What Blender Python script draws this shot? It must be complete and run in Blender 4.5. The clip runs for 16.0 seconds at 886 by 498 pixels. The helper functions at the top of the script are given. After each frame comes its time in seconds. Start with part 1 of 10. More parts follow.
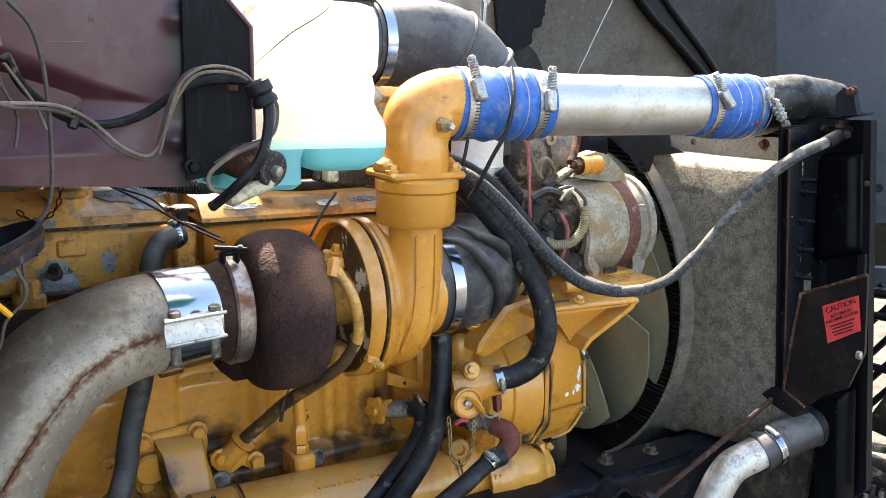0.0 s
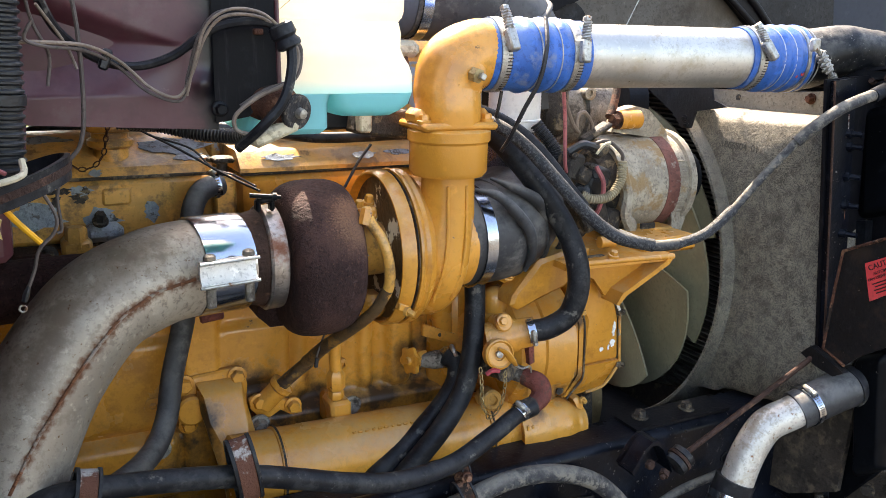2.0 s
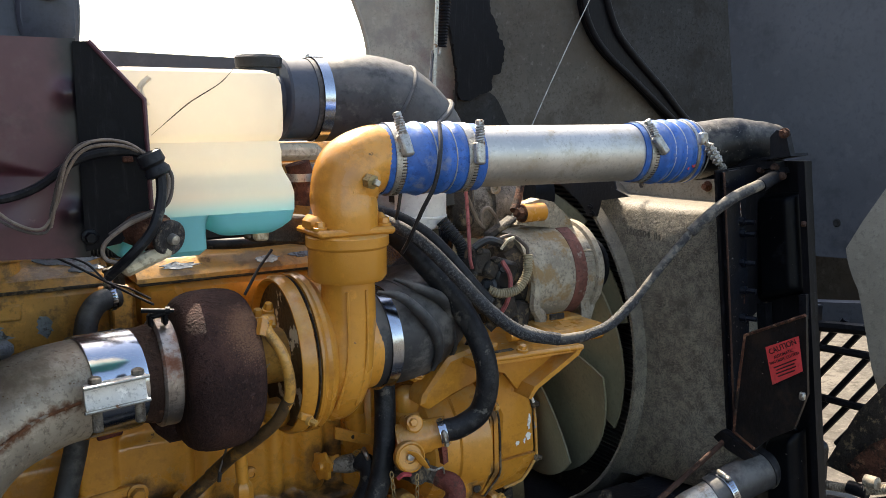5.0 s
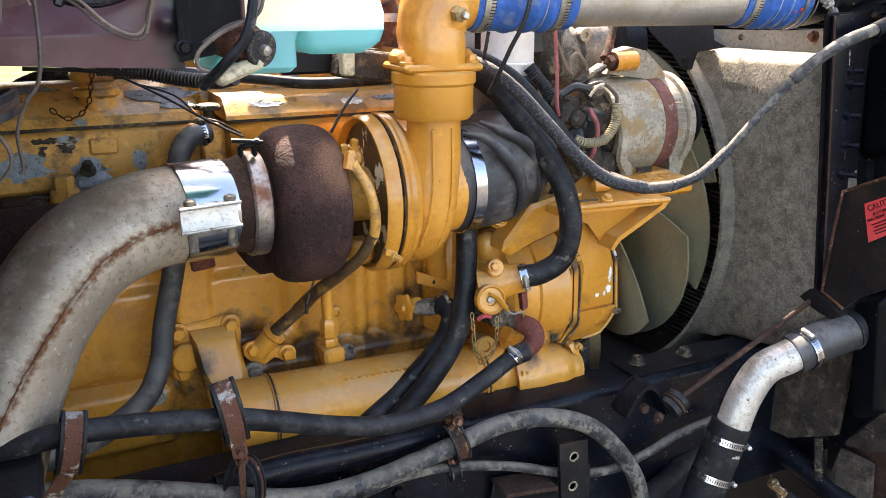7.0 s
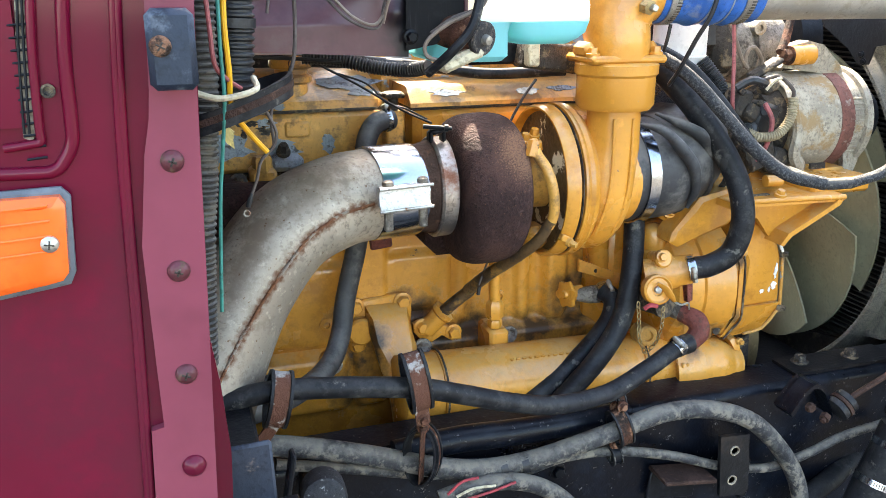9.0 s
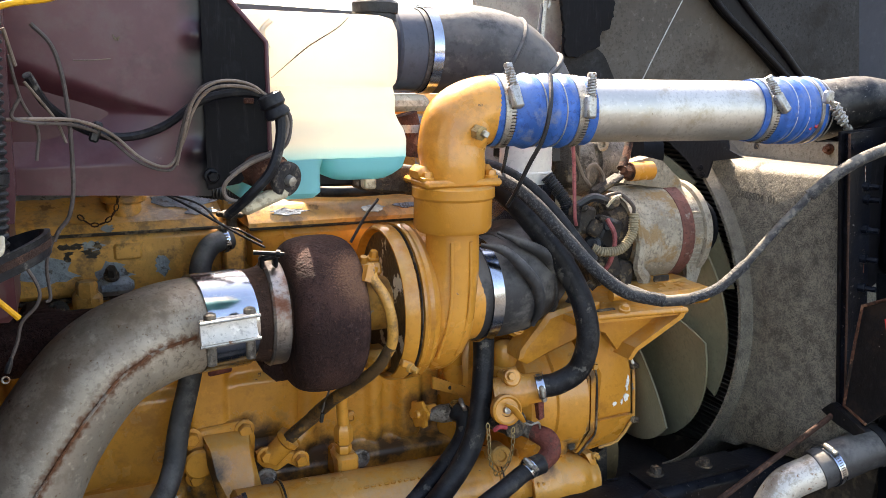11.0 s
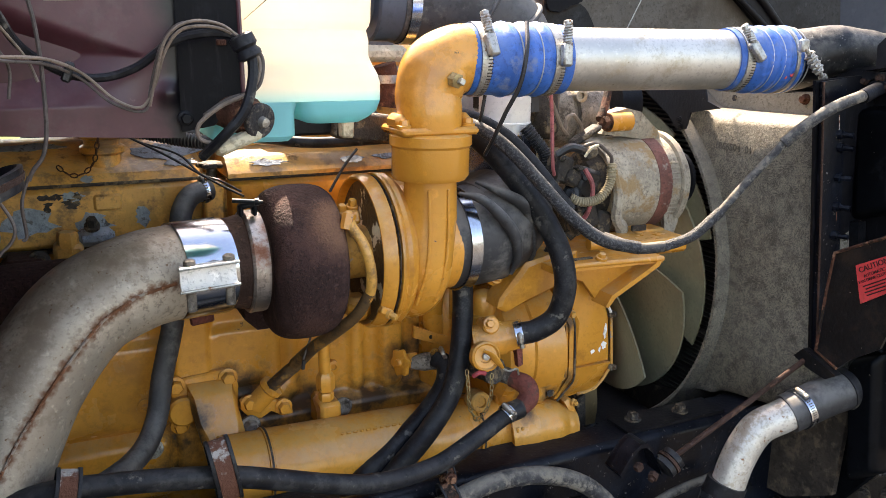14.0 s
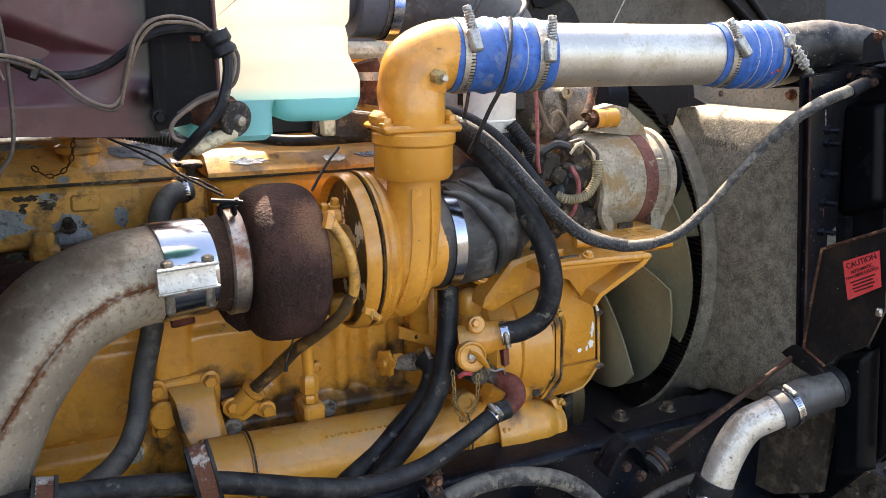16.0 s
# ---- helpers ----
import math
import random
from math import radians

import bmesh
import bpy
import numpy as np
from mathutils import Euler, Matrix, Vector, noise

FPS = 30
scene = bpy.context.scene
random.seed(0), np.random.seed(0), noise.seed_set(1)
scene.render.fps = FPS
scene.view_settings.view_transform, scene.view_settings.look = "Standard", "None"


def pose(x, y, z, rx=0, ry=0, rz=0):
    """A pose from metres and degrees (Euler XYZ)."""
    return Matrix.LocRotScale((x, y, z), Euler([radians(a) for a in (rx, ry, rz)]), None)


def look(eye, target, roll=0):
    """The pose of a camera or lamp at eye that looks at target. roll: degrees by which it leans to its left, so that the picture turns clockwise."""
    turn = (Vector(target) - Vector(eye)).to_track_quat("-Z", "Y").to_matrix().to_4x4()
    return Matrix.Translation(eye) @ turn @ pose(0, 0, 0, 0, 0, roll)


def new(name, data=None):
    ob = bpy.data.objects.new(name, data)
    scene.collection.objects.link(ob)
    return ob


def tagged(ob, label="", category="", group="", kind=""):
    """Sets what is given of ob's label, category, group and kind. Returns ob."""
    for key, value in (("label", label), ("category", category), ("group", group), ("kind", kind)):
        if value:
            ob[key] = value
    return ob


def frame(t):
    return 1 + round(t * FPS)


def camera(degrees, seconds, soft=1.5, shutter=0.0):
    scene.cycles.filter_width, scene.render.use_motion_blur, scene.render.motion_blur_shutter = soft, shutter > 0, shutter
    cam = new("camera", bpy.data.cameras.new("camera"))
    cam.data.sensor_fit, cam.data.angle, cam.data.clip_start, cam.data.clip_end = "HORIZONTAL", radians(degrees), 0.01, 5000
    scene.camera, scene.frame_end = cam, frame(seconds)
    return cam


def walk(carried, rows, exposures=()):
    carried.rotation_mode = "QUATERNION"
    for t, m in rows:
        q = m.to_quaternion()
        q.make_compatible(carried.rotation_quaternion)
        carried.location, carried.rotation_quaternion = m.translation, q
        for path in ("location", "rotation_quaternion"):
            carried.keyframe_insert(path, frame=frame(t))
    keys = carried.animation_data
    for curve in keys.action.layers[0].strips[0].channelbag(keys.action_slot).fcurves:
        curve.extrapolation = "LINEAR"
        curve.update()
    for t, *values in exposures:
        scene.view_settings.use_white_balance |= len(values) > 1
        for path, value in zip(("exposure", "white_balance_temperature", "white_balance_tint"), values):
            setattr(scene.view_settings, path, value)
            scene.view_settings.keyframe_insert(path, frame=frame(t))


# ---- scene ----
cam = camera(56.5, 16.0, 0.6)
PATH = [
    (0, (0.1757, 0.0957, 1.6938), (1.1899, 1.7699, 1.2834), 1.48),
    (0.5, (0.1755, 0.095, 1.694), (1.1848, 1.7759, 1.2994), 1.50),
    (1, (0.1944, 0.0824, 1.6869), (1.242, 1.735, 1.2725), 1.65),
    (1.5, (0.2241, 0.0736, 1.6772), (1.2813, 1.706, 1.2105), 1.49),
    (2, (0.1981, 0.0627, 1.6721), (1.0901, 1.7843, 1.1817), 1.19),
    (2.5, (0.1738, 0.059, 1.6947), (0.8987, 1.8685, 1.2472), 1.15),
    (3, (0.1852, 0.0594, 1.7193), (0.8773, 1.9051, 1.3808), 1.21),
    (3.5, (0.2051, 0.0543, 1.7368), (0.9313, 1.9078, 1.5443), 1.05),
    (4, (0.2228, 0.0532, 1.7339), (1.052, 1.8666, 1.5793), 1.01),
    (4.2, (0.2329, 0.0489, 1.7343), (1.1376, 1.8247, 1.5665), 1.24),
    (6.3, (0.2793, 0.0378, 1.6615), (1.3237, 1.6582, 1.1291), 0.55),
    (6.5, (0.2786, 0.0425, 1.6547), (1.2624, 1.6931, 1.1004), 0.37),
    (7, (0.2479, 0.0416, 1.6501), (1.0809, 1.7619, 1.0613), 0.06),
    (7.5, (0.2111, 0.0466, 1.6462), (0.9576, 1.7987, 1.0356), 0.25),
    (8, (0.1679, 0.0405, 1.6531), (0.8242, 1.8267, 1.0376), 0.42),
    (8.5, (0.132, 0.042, 1.6535), (0.7287, 1.8486, 1.0368), 0.42),
    (9, (0.1349, 0.0345, 1.649), (0.7187, 1.8503, 1.0473), -0.05),
    (9.5, (0.2089, 0.0396, 1.6962), (0.8252, 1.8757, 1.1974), 0.23),
    (10, (0.25, 0.0433, 1.7037), (0.9303, 1.8781, 1.2906), 0.73),
    (10.2, (0.2462, 0.0511, 1.7065), (0.9582, 1.876, 1.3032), 0.76),
    (12.3, (0.2516, 0.0341, 1.6947), (1.1429, 1.7702, 1.257), 0.59),
    (12.5, (0.2502, 0.0287, 1.6932), (1.1301, 1.7697, 1.2516), 0.54),
    (13, (0.2472, 0.0232, 1.6878), (1.0955, 1.7749, 1.2276), 0.41),
    (13.5, (0.2442, 0.0216, 1.6853), (1.0694, 1.7793, 1.2062), 0.39),
    (14, (0.2557, 0.0241, 1.6821), (1.0891, 1.7741, 1.1893), 0.55),
    (14.5, (0.268, 0.0227, 1.6832), (1.1179, 1.7646, 1.1896), 0.55),
    (15, (0.267, 0.0242, 1.6854), (1.1164, 1.7685, 1.1996), 0.36),
    (15.5, (0.2679, 0.0319, 1.68), (1.1178, 1.7744, 1.1891), 0.29),
    (16, (0.2702, 0.0381, 1.6804), (1.1277, 1.7747, 1.1815), 0.34),
]
EXPOSURES = [(0, 2.35, 7600, 11), (1.0, 2.28, 7800, 13), (2.0, 2.26, 7950, 14), (2.6, 2.38, 7950, 12), (3.1, 2.27, 7600, 9), (3.5, 1.62, 7700, 9), (4.2, 0.95, 7650, 9), (5.2, 1.5, 7750, 12), (6.3, 2.25, 8150, 17), (7.5, 2.62, 7950, 14), (8.4, 2.80, 7700, 9), (9.2, 2.92, 7650, 9), (9.6, 2.92, 7850, 9), (10.1, 2.38, 7950, 12), (12.3, 1.98, 8300, 16), (13.0, 2.05, 8300, 16), (16.0, 2.17, 8300, 16)]
walk(cam, [(t, look(eye, target, roll)) for t, eye, target, roll in PATH], EXPOSURES)

# ---- light ----
SUN = Vector((0.09, 0.63, 0.76)).normalized()
world = bpy.data.worlds.new("sky_world")
scene.world = world
world.use_nodes = True
_n = world.node_tree.nodes
_sky = _n.new("ShaderNodeTexSky")
_sky.sky_type, _sky.sun_disc = "NISHITA", False
_sky.sun_elevation = math.asin(SUN.z)
_sky.sun_rotation = math.atan2(SUN.x, SUN.y)
_sky.dust_density, _sky.altitude = 2.0, 300
_n["Background"].inputs[1].default_value = 0.20
world.node_tree.links.new(_sky.outputs[0], _n["Background"].inputs[0])
_sun = bpy.data.lights.new("sun", "SUN")
_sun.energy, _sun.angle, _sun.color = 6.0, radians(0.6), (1.0, 0.95, 0.87)
sun = new("sun", _sun)
sun.matrix_world = look(tuple(SUN * 8 + Vector((0.8, 1.2, 1.2))), (0.8, 1.2, 1.2))

# ---- materials ----
MATS = {}


def mat(name, col, rough=0.5, metal=0.0, vary=0.12, scale=9.0, bump=0.12, fine=160.0, spots=None, spot_at=0.62, spot_scale=14.0,
        spot_soft=0.05, dust=None, dust_amount=0.0, coat=0.0, random_piece=0.0, streak=None, spec=0.3, grime=None, grime_at=0.55, grime_scale=18.0, speck=0.35, strands=None):
    """A painted, metal, rubber or plastic surface: base colour with broad variation, fine grain, optional spots (rust, chips) and dust on faces that look up."""
    m = bpy.data.materials.new(name)
    m.use_nodes = True
    nt = m.node_tree
    n, l = nt.nodes, nt.links
    b = n["Principled BSDF"]
    tc = n.new("ShaderNodeTexCoord")

    def noise_tex(sc, detail=5.0, rough_=0.6, stretch=None):
        t = n.new("ShaderNodeTexNoise")
        t.inputs["Scale"].default_value, t.inputs["Detail"].default_value, t.inputs["Roughness"].default_value = sc, detail, rough_
        if stretch:
            mp = n.new("ShaderNodeMapping")
            mp.inputs["Scale"].default_value = stretch
            l.new(tc.outputs["Object"], mp.inputs[0])
            l.new(mp.outputs[0], t.inputs["Vector"])
        else:
            l.new(tc.outputs["Object"], t.inputs["Vector"])
        return t.outputs["Fac"]

    def ramp(src, a, z):
        r = n.new("ShaderNodeMapRange")
        r.interpolation_type = "SMOOTHSTEP"
        r.inputs["From Min"].default_value, r.inputs["From Max"].default_value = a, z
        l.new(src, r.inputs["Value"])
        return r.outputs["Result"]

    def mix(fac, a, c):
        x = n.new("ShaderNodeMix")
        x.data_type = "RGBA"
        for sock, val in ((x.inputs[0], fac), (x.inputs[6], a), (x.inputs[7], c)):
            if isinstance(val, (int, float)):
                sock.default_value = val
            elif isinstance(val, tuple):
                sock.default_value = (*val[:3], 1)
            else:
                l.new(val, sock)
        return x.outputs[2]

    lo = tuple(max(0, c * (1 - vary)) for c in col)
    hi = tuple(min(1, c * (1 + vary)) for c in col)
    broad = noise_tex(scale)
    out = mix(ramp(broad, 0.3, 0.7), lo, hi)
    grain = noise_tex(fine, 3.0, 0.7)
    out = mix(ramp(grain, 0.50, 0.66), out, tuple(c * (1 - speck) for c in col))
    out = mix(ramp(noise_tex(fine * 0.45, 4.0, 0.65), 0.56, 0.70), out, tuple(min(1, c * (1 + 0.7 * speck) + 0.015 * speck) for c in col))
    if strands:
        for k, turn in ((400.0, 0.25), (460.0, 0.85), (370.0, 1.45), (480.0, 2.05), (430.0, 2.65)):
            mp = n.new("ShaderNodeMapping")
            mp.vector_type = "TEXTURE"
            mp.inputs["Rotation"].default_value = (turn, 0.0, 0.0)
            mp.inputs["Scale"].default_value = (1.0, 1.0, 8.0)
            l.new(tc.outputs["Object"], mp.inputs[0])
            vo = n.new("ShaderNodeTexVoronoi")
            vo.feature = "DISTANCE_TO_EDGE"
            vo.inputs["Scale"].default_value = k
            l.new(mp.outputs[0], vo.inputs["Vector"])
            mm = n.new("ShaderNodeMath")
            mm.operation = "MULTIPLY"
            l.new(ramp(vo.outputs["Distance"], 0.085, 0.015), mm.inputs[0])
            l.new(ramp(noise_tex(k * 0.1, 3.0), 0.36, 0.66), mm.inputs[1])
            out = mix(mm.outputs[0], out, strands)
    if grime:
        out = mix(ramp(noise_tex(grime_scale, 9.0, 0.72), grime_at - 0.06, grime_at + 0.06), out, grime)
    rgh = n.new("ShaderNodeMapRange")
    rgh.inputs["To Min"].default_value, rgh.inputs["To Max"].default_value = max(0.03, rough - 0.1), min(1, rough + 0.12)
    l.new(broad, rgh.inputs["Value"])
    rough_out = rgh.outputs["Result"]
    if streak:
        out = mix(ramp(noise_tex(26.0, 6.0, 0.7, (6.0, 6.0, 0.5)), 0.52, 0.75), out, streak)
    if dust:
        geo = n.new("ShaderNodeNewGeometry")
        sep = n.new("ShaderNodeSeparateXYZ")
        l.new(geo.outputs["Normal"], sep.inputs[0])
        up = ramp(sep.outputs["Z"], -0.1, 0.9)
        mu = n.new("ShaderNodeMath")
        mu.operation = "MULTIPLY"
        l.new(up, mu.inputs[0])
        l.new(ramp(noise_tex(22.0, 7.0, 0.7), 0.42 - 0.25 * dust_amount, 0.72 - 0.2 * dust_amount), mu.inputs[1])
        mm = n.new("ShaderNodeMath")
        mm.operation, mm.use_clamp = "MULTIPLY", True
        l.new(mu.outputs[0], mm.inputs[0])
        mm.inputs[1].default_value = 0.35 + 0.65 * dust_amount
        out = mix(mm.outputs[0], out, dust)
    if spots:
        sp = ramp(noise_tex(spot_scale, 8.0, 0.68), spot_at - spot_soft, spot_at + spot_soft)
        out = mix(sp, out, spots)
        rm = n.new("ShaderNodeMapRange")
        l.new(sp, rm.inputs["Value"])
        l.new(rough_out, rm.inputs["To Min"])
        rm.inputs["To Max"].default_value = 0.85
        rough_out = rm.outputs["Result"]
    if random_piece:
        oi = n.new("ShaderNodeObjectInfo")
        hs = n.new("ShaderNodeHueSaturation")
        mr = n.new("ShaderNodeMapRange")
        mr.inputs["To Min"].default_value, mr.inputs["To Max"].default_value = 1 - random_piece, 1 + random_piece
        l.new(oi.outputs["Random"], mr.inputs["Value"])
        l.new(mr.outputs["Result"], hs.inputs["Value"])
        l.new(out, hs.inputs["Color"])
        out = hs.outputs[0]
    l.new(out, b.inputs["Base Color"])
    l.new(rough_out, b.inputs["Roughness"])
    b.inputs["Metallic"].default_value = metal
    b.inputs["Specular IOR Level"].default_value = spec
    if coat:
        b.inputs["Coat Weight"].default_value, b.inputs["Coat Roughness"].default_value = coat, 0.09
    if bump:
        bp = n.new("ShaderNodeBump")
        bp.inputs["Strength"].default_value, bp.inputs["Distance"].default_value = min(1, bump * 1.6), 0.003
        ad = n.new("ShaderNodeMath")
        ad.operation = "ADD"
        l.new(grain, ad.inputs[0])
        l.new(noise_tex(fine * 0.22, 5.0, 0.6), ad.inputs[1])
        l.new(ad.outputs[0], bp.inputs["Height"])
        l.new(bp.outputs[0], b.inputs["Normal"])
    MATS[name] = m
    return m


YELLOW = mat("engine_yellow_paint", (0.60, 0.255, 0.036), 0.25, 0, 0.12, 5, 0.10, 90, spots=(0.13, 0.07, 0.025), spot_at=0.685, spot_scale=30, spot_soft=0.02, dust=(0.47, 0.31, 0.14), dust_amount=0.34, spec=0.55, grime=(0.43, 0.175, 0.028), grime_at=0.585, grime_scale=6, speck=0.12)
YELLOW_OLD = mat("chipped_yellow_paint", (0.53, 0.262, 0.055), 0.38, 0, 0.2, 8, 0.25, 90, spots=(0.24, 0.275, 0.31), spot_at=0.57, spot_scale=8.5, spot_soft=0.006, dust=(0.27, 0.185, 0.10), dust_amount=0.3, spec=0.45, grime=(0.17, 0.09, 0.038), grime_at=0.595, grime_scale=16, speck=0.25)
CAST = mat("rusty_cast_iron", (0.043, 0.021, 0.0185), 0.85, 0, 0.35, 8, 0.9, 210, spots=(0.125, 0.058, 0.036), spot_at=0.655, spot_scale=190, spot_soft=0.05, spec=0.22, grime=(0.064, 0.031, 0.025), grime_at=0.55, grime_scale=16, speck=0.6)
PIPE = mat("aluminised_steel_pipe", (0.35, 0.300, 0.240), 0.46, 0.35, 0.25, 5, 0.08, 150, spots=(0.15, 0.085, 0.045), spot_at=0.645, spot_scale=130, spot_soft=0.03, dust=(0.17, 0.120, 0.080), dust_amount=0.45, grime=(0.20, 0.165, 0.130), grime_at=0.56, grime_scale=12, speck=0.34)
SEAM = mat("rusty_weld_seam", (0.17, 0.072, 0.036), 0.85, 0.1, 0.4, 40, 0.6, 200, spec=0.2, spots=(0.27, 0.225, 0.18), spot_at=0.54, spot_scale=14, spot_soft=0.03)
ALU = mat("brushed_aluminium", (0.52, 0.50, 0.46), 0.46, 0.8, 0.12, 12, 0.06, 180, spots=(0.26, 0.22, 0.175), spot_at=0.68, spot_scale=70, spot_soft=0.02, grime=(0.42, 0.38, 0.31), grime_at=0.57, grime_scale=14, speck=0.15)
CHROME = mat("polished_steel", (0.40, 0.44, 0.50), 0.17, 1.0, 0.05, 20, 0.02, 80, speck=0.10, grime=(0.34, 0.36, 0.39), grime_at=0.58, grime_scale=20)
STEEL = mat("dull_zinc_steel", (0.42, 0.405, 0.365), 0.42, 0.8, 0.2, 30, 0.2, 220, spots=(0.26, 0.14, 0.075), spot_at=0.63, spot_scale=70)
WHITE_STEEL = mat("white_painted_steel", (0.74, 0.72, 0.68), 0.5, 0.0, 0.1, 30, 0.25, 140, spots=(0.34, 0.20, 0.13), spot_at=0.66, spot_scale=70, spot_soft=0.03)
BLUE = mat("blue_silicone", (0.021, 0.112, 0.40), 0.42, 0, 0.2, 14, 0.2, 110, dust=(0.24, 0.31, 0.45), dust_amount=0.35, spots=(0.15, 0.20, 0.34), spot_at=0.62, spot_scale=24, spot_soft=0.06, spec=0.4)
RUBBER = mat("black_rubber", (0.011, 0.0115, 0.014), 0.46, 0, 0.35, 9, 0.10, 130, dust=(0.055, 0.054, 0.053), dust_amount=0.2, spots=(0.105, 0.098, 0.086), spot_at=0.635, spot_scale=34, spot_soft=0.04, spec=0.18, grime=(0.030, 0.030, 0.030), grime_at=0.56, grime_scale=30, speck=0.4)
BOOT = mat("dusty_creased_rubber", (0.030, 0.030, 0.032), 0.55, 0, 0.35, 7, 0.12, 60, dust=(0.19, 0.182, 0.17), dust_amount=0.6, spots=(0.13, 0.122, 0.112), spot_at=0.60, spot_scale=16, spot_soft=0.10, spec=0.3, speck=0.3)
DUSTY = mat("dusty_rubber_hose", (0.022, 0.022, 0.025), 0.7, 0, 0.35, 20, 0.4, 140, spots=(0.165, 0.147, 0.120), spot_at=0.545, spot_scale=44, spot_soft=0.06, dust=(0.20, 0.178, 0.145), dust_amount=0.55, spec=0.3, grime=(0.060, 0.060, 0.058), grime_at=0.53, grime_scale=70, speck=0.5)
BRAID = mat("braided_black_hose", (0.020, 0.021, 0.025), 0.6, 0, 0.35, 60, 0.9, 480, dust=(0.15, 0.145, 0.135), dust_amount=0.35, spec=0.35, grime=(0.09, 0.09, 0.09), grime_at=0.54, grime_scale=260, speck=0.5)
BLACK = mat("black_paint", (0.006, 0.0068, 0.009), 0.40, 0, 0.3, 9, 0.15, 110, dust=(0.016, 0.017, 0.019), dust_amount=0.15, spots=(0.11, 0.095, 0.085), spot_at=0.675, spot_scale=60, spot_soft=0.02, spec=0.15, grime=(0.0110, 0.0120, 0.0145), grime_at=0.57, grime_scale=14, speck=0.4)
BLACK_PLASTIC = mat("black_plastic", (0.010, 0.011, 0.013), 0.42, 0, 0.25, 14, 0.2, 150, dust=(0.08, 0.08, 0.08), dust_amount=0.2, spec=0.4, spots=(0.10, 0.10, 0.10), spot_at=0.67, spot_scale=70, spot_soft=0.02)
MAROON = mat("maroon_gloss_paint", (0.114, 0.0032, 0.0180), 0.34, 0, 0.12, 5, 0.04, 11, coat=0.38, spec=0.05, speck=0.06, spots=(0.36, 0.16, 0.17), spot_at=0.75, spot_scale=50, spot_soft=0.01, grime=(0.094, 0.006, 0.019), grime_at=0.56, grime_scale=3)
# the flange's pink sky reflection is put into this paler maroon
MAROON_EDGE = mat("sky_lit_maroon_flange", (0.172, 0.033, 0.054), 0.38, 0, 0.16, 6, 0.05, 11, coat=0.45, spec=0.12, speck=0.10, spots=(0.34, 0.15, 0.16), spot_at=0.72, spot_scale=50, spot_soft=0.01)
TANK = mat("gloss_black_tank", (0.0025, 0.003, 0.004), 0.34, 0, 0.3, 9, 0.05, 60, spots=(0.14, 0.13, 0.12), spot_at=0.69, spot_scale=70, spot_soft=0.015, spec=0.07)
NECK = mat("dust_speckled_black_paint", (0.006, 0.007, 0.009), 0.42, 0, 0.3, 9, 0.1, 110, dust=(0.30, 0.27, 0.225), dust_amount=0.3, spots=(0.20, 0.19, 0.17), spot_at=0.64, spot_scale=120, spot_soft=0.02, spec=0.25, grime=(0.022, 0.022, 0.022), grime_at=0.56, grime_scale=30, speck=0.4)
GUARD = mat("rust_smeared_black_plate", (0.007, 0.0075, 0.009), 0.4, 0, 0.3, 9, 0.2, 110, spots=(0.36, 0.34, 0.32), spot_at=0.70, spot_scale=110, spot_soft=0.012, spec=0.25, grime=(0.022, 0.016, 0.013), grime_at=0.575, grime_scale=9, speck=0.4)
DARK_RUST = mat("dark_brown_rust", (0.050, 0.027, 0.020), 0.8, 0.1, 0.4, 24, 0.5, 200, spots=(0.12, 0.062, 0.04), spot_at=0.62, spot_scale=44, spec=0.2)
MAROON_DULL = mat("faded_maroon_paint", (0.088, 0.029, 0.037), 0.34, 0, 0.2, 6, 0.05, 40, dust=(0.16, 0.10, 0.10), dust_amount=0.25, spots=(0.17, 0.085, 0.09), spot_at=0.69, spot_scale=30, spot_soft=0.03, grime=(0.105, 0.054, 0.056), grime_at=0.56, grime_scale=6, spec=0.4, speck=0.15)
RUST = mat("rusted_steel", (0.10, 0.042, 0.026), 0.85, 0.1, 0.45, 24, 0.7, 220, spots=(0.23, 0.115, 0.07), spot_at=0.58, spot_scale=44, spec=0.2, grime=(0.026, 0.018, 0.014), grime_at=0.54, grime_scale=26)
FLAKE = mat("flaking_white_paint_on_rust", (0.36, 0.33, 0.30), 0.6, 0, 0.2, 20, 0.5, 160, spots=(0.11, 0.045, 0.028), spot_at=0.475, spot_scale=24, spot_soft=0.03, spec=0.25)
RUST_RED = mat("red_oxide_iron", (0.16, 0.045, 0.033), 0.7, 0, 0.35, 24, 0.6, 180, spots=(0.08, 0.04, 0.028), spot_at=0.57, spot_scale=50, spec=0.25)
SHROUD = mat("moulded_fibre_shroud", (0.049, 0.045, 0.037), 0.6, 0, 0.3, 6, 0.3, 170, dust=(0.165, 0.140, 0.105), dust_amount=0.8, spec=0.3, speck=0.35, strands=(0.225, 0.202, 0.156))
FAN = mat("olive_fan_plastic", (0.27, 0.255, 0.165), 0.5, 0, 0.15, 8, 0.15, 100, dust=(0.30, 0.27, 0.19), dust_amount=0.2, speck=0.15)
FIN = mat("radiator_fins", (0.13, 0.125, 0.11), 0.6, 0.2, 0.2, 20, 0.1, 200)
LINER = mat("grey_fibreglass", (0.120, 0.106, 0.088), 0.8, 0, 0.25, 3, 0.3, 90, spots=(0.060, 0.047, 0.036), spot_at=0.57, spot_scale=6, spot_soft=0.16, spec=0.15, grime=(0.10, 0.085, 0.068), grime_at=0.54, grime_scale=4)
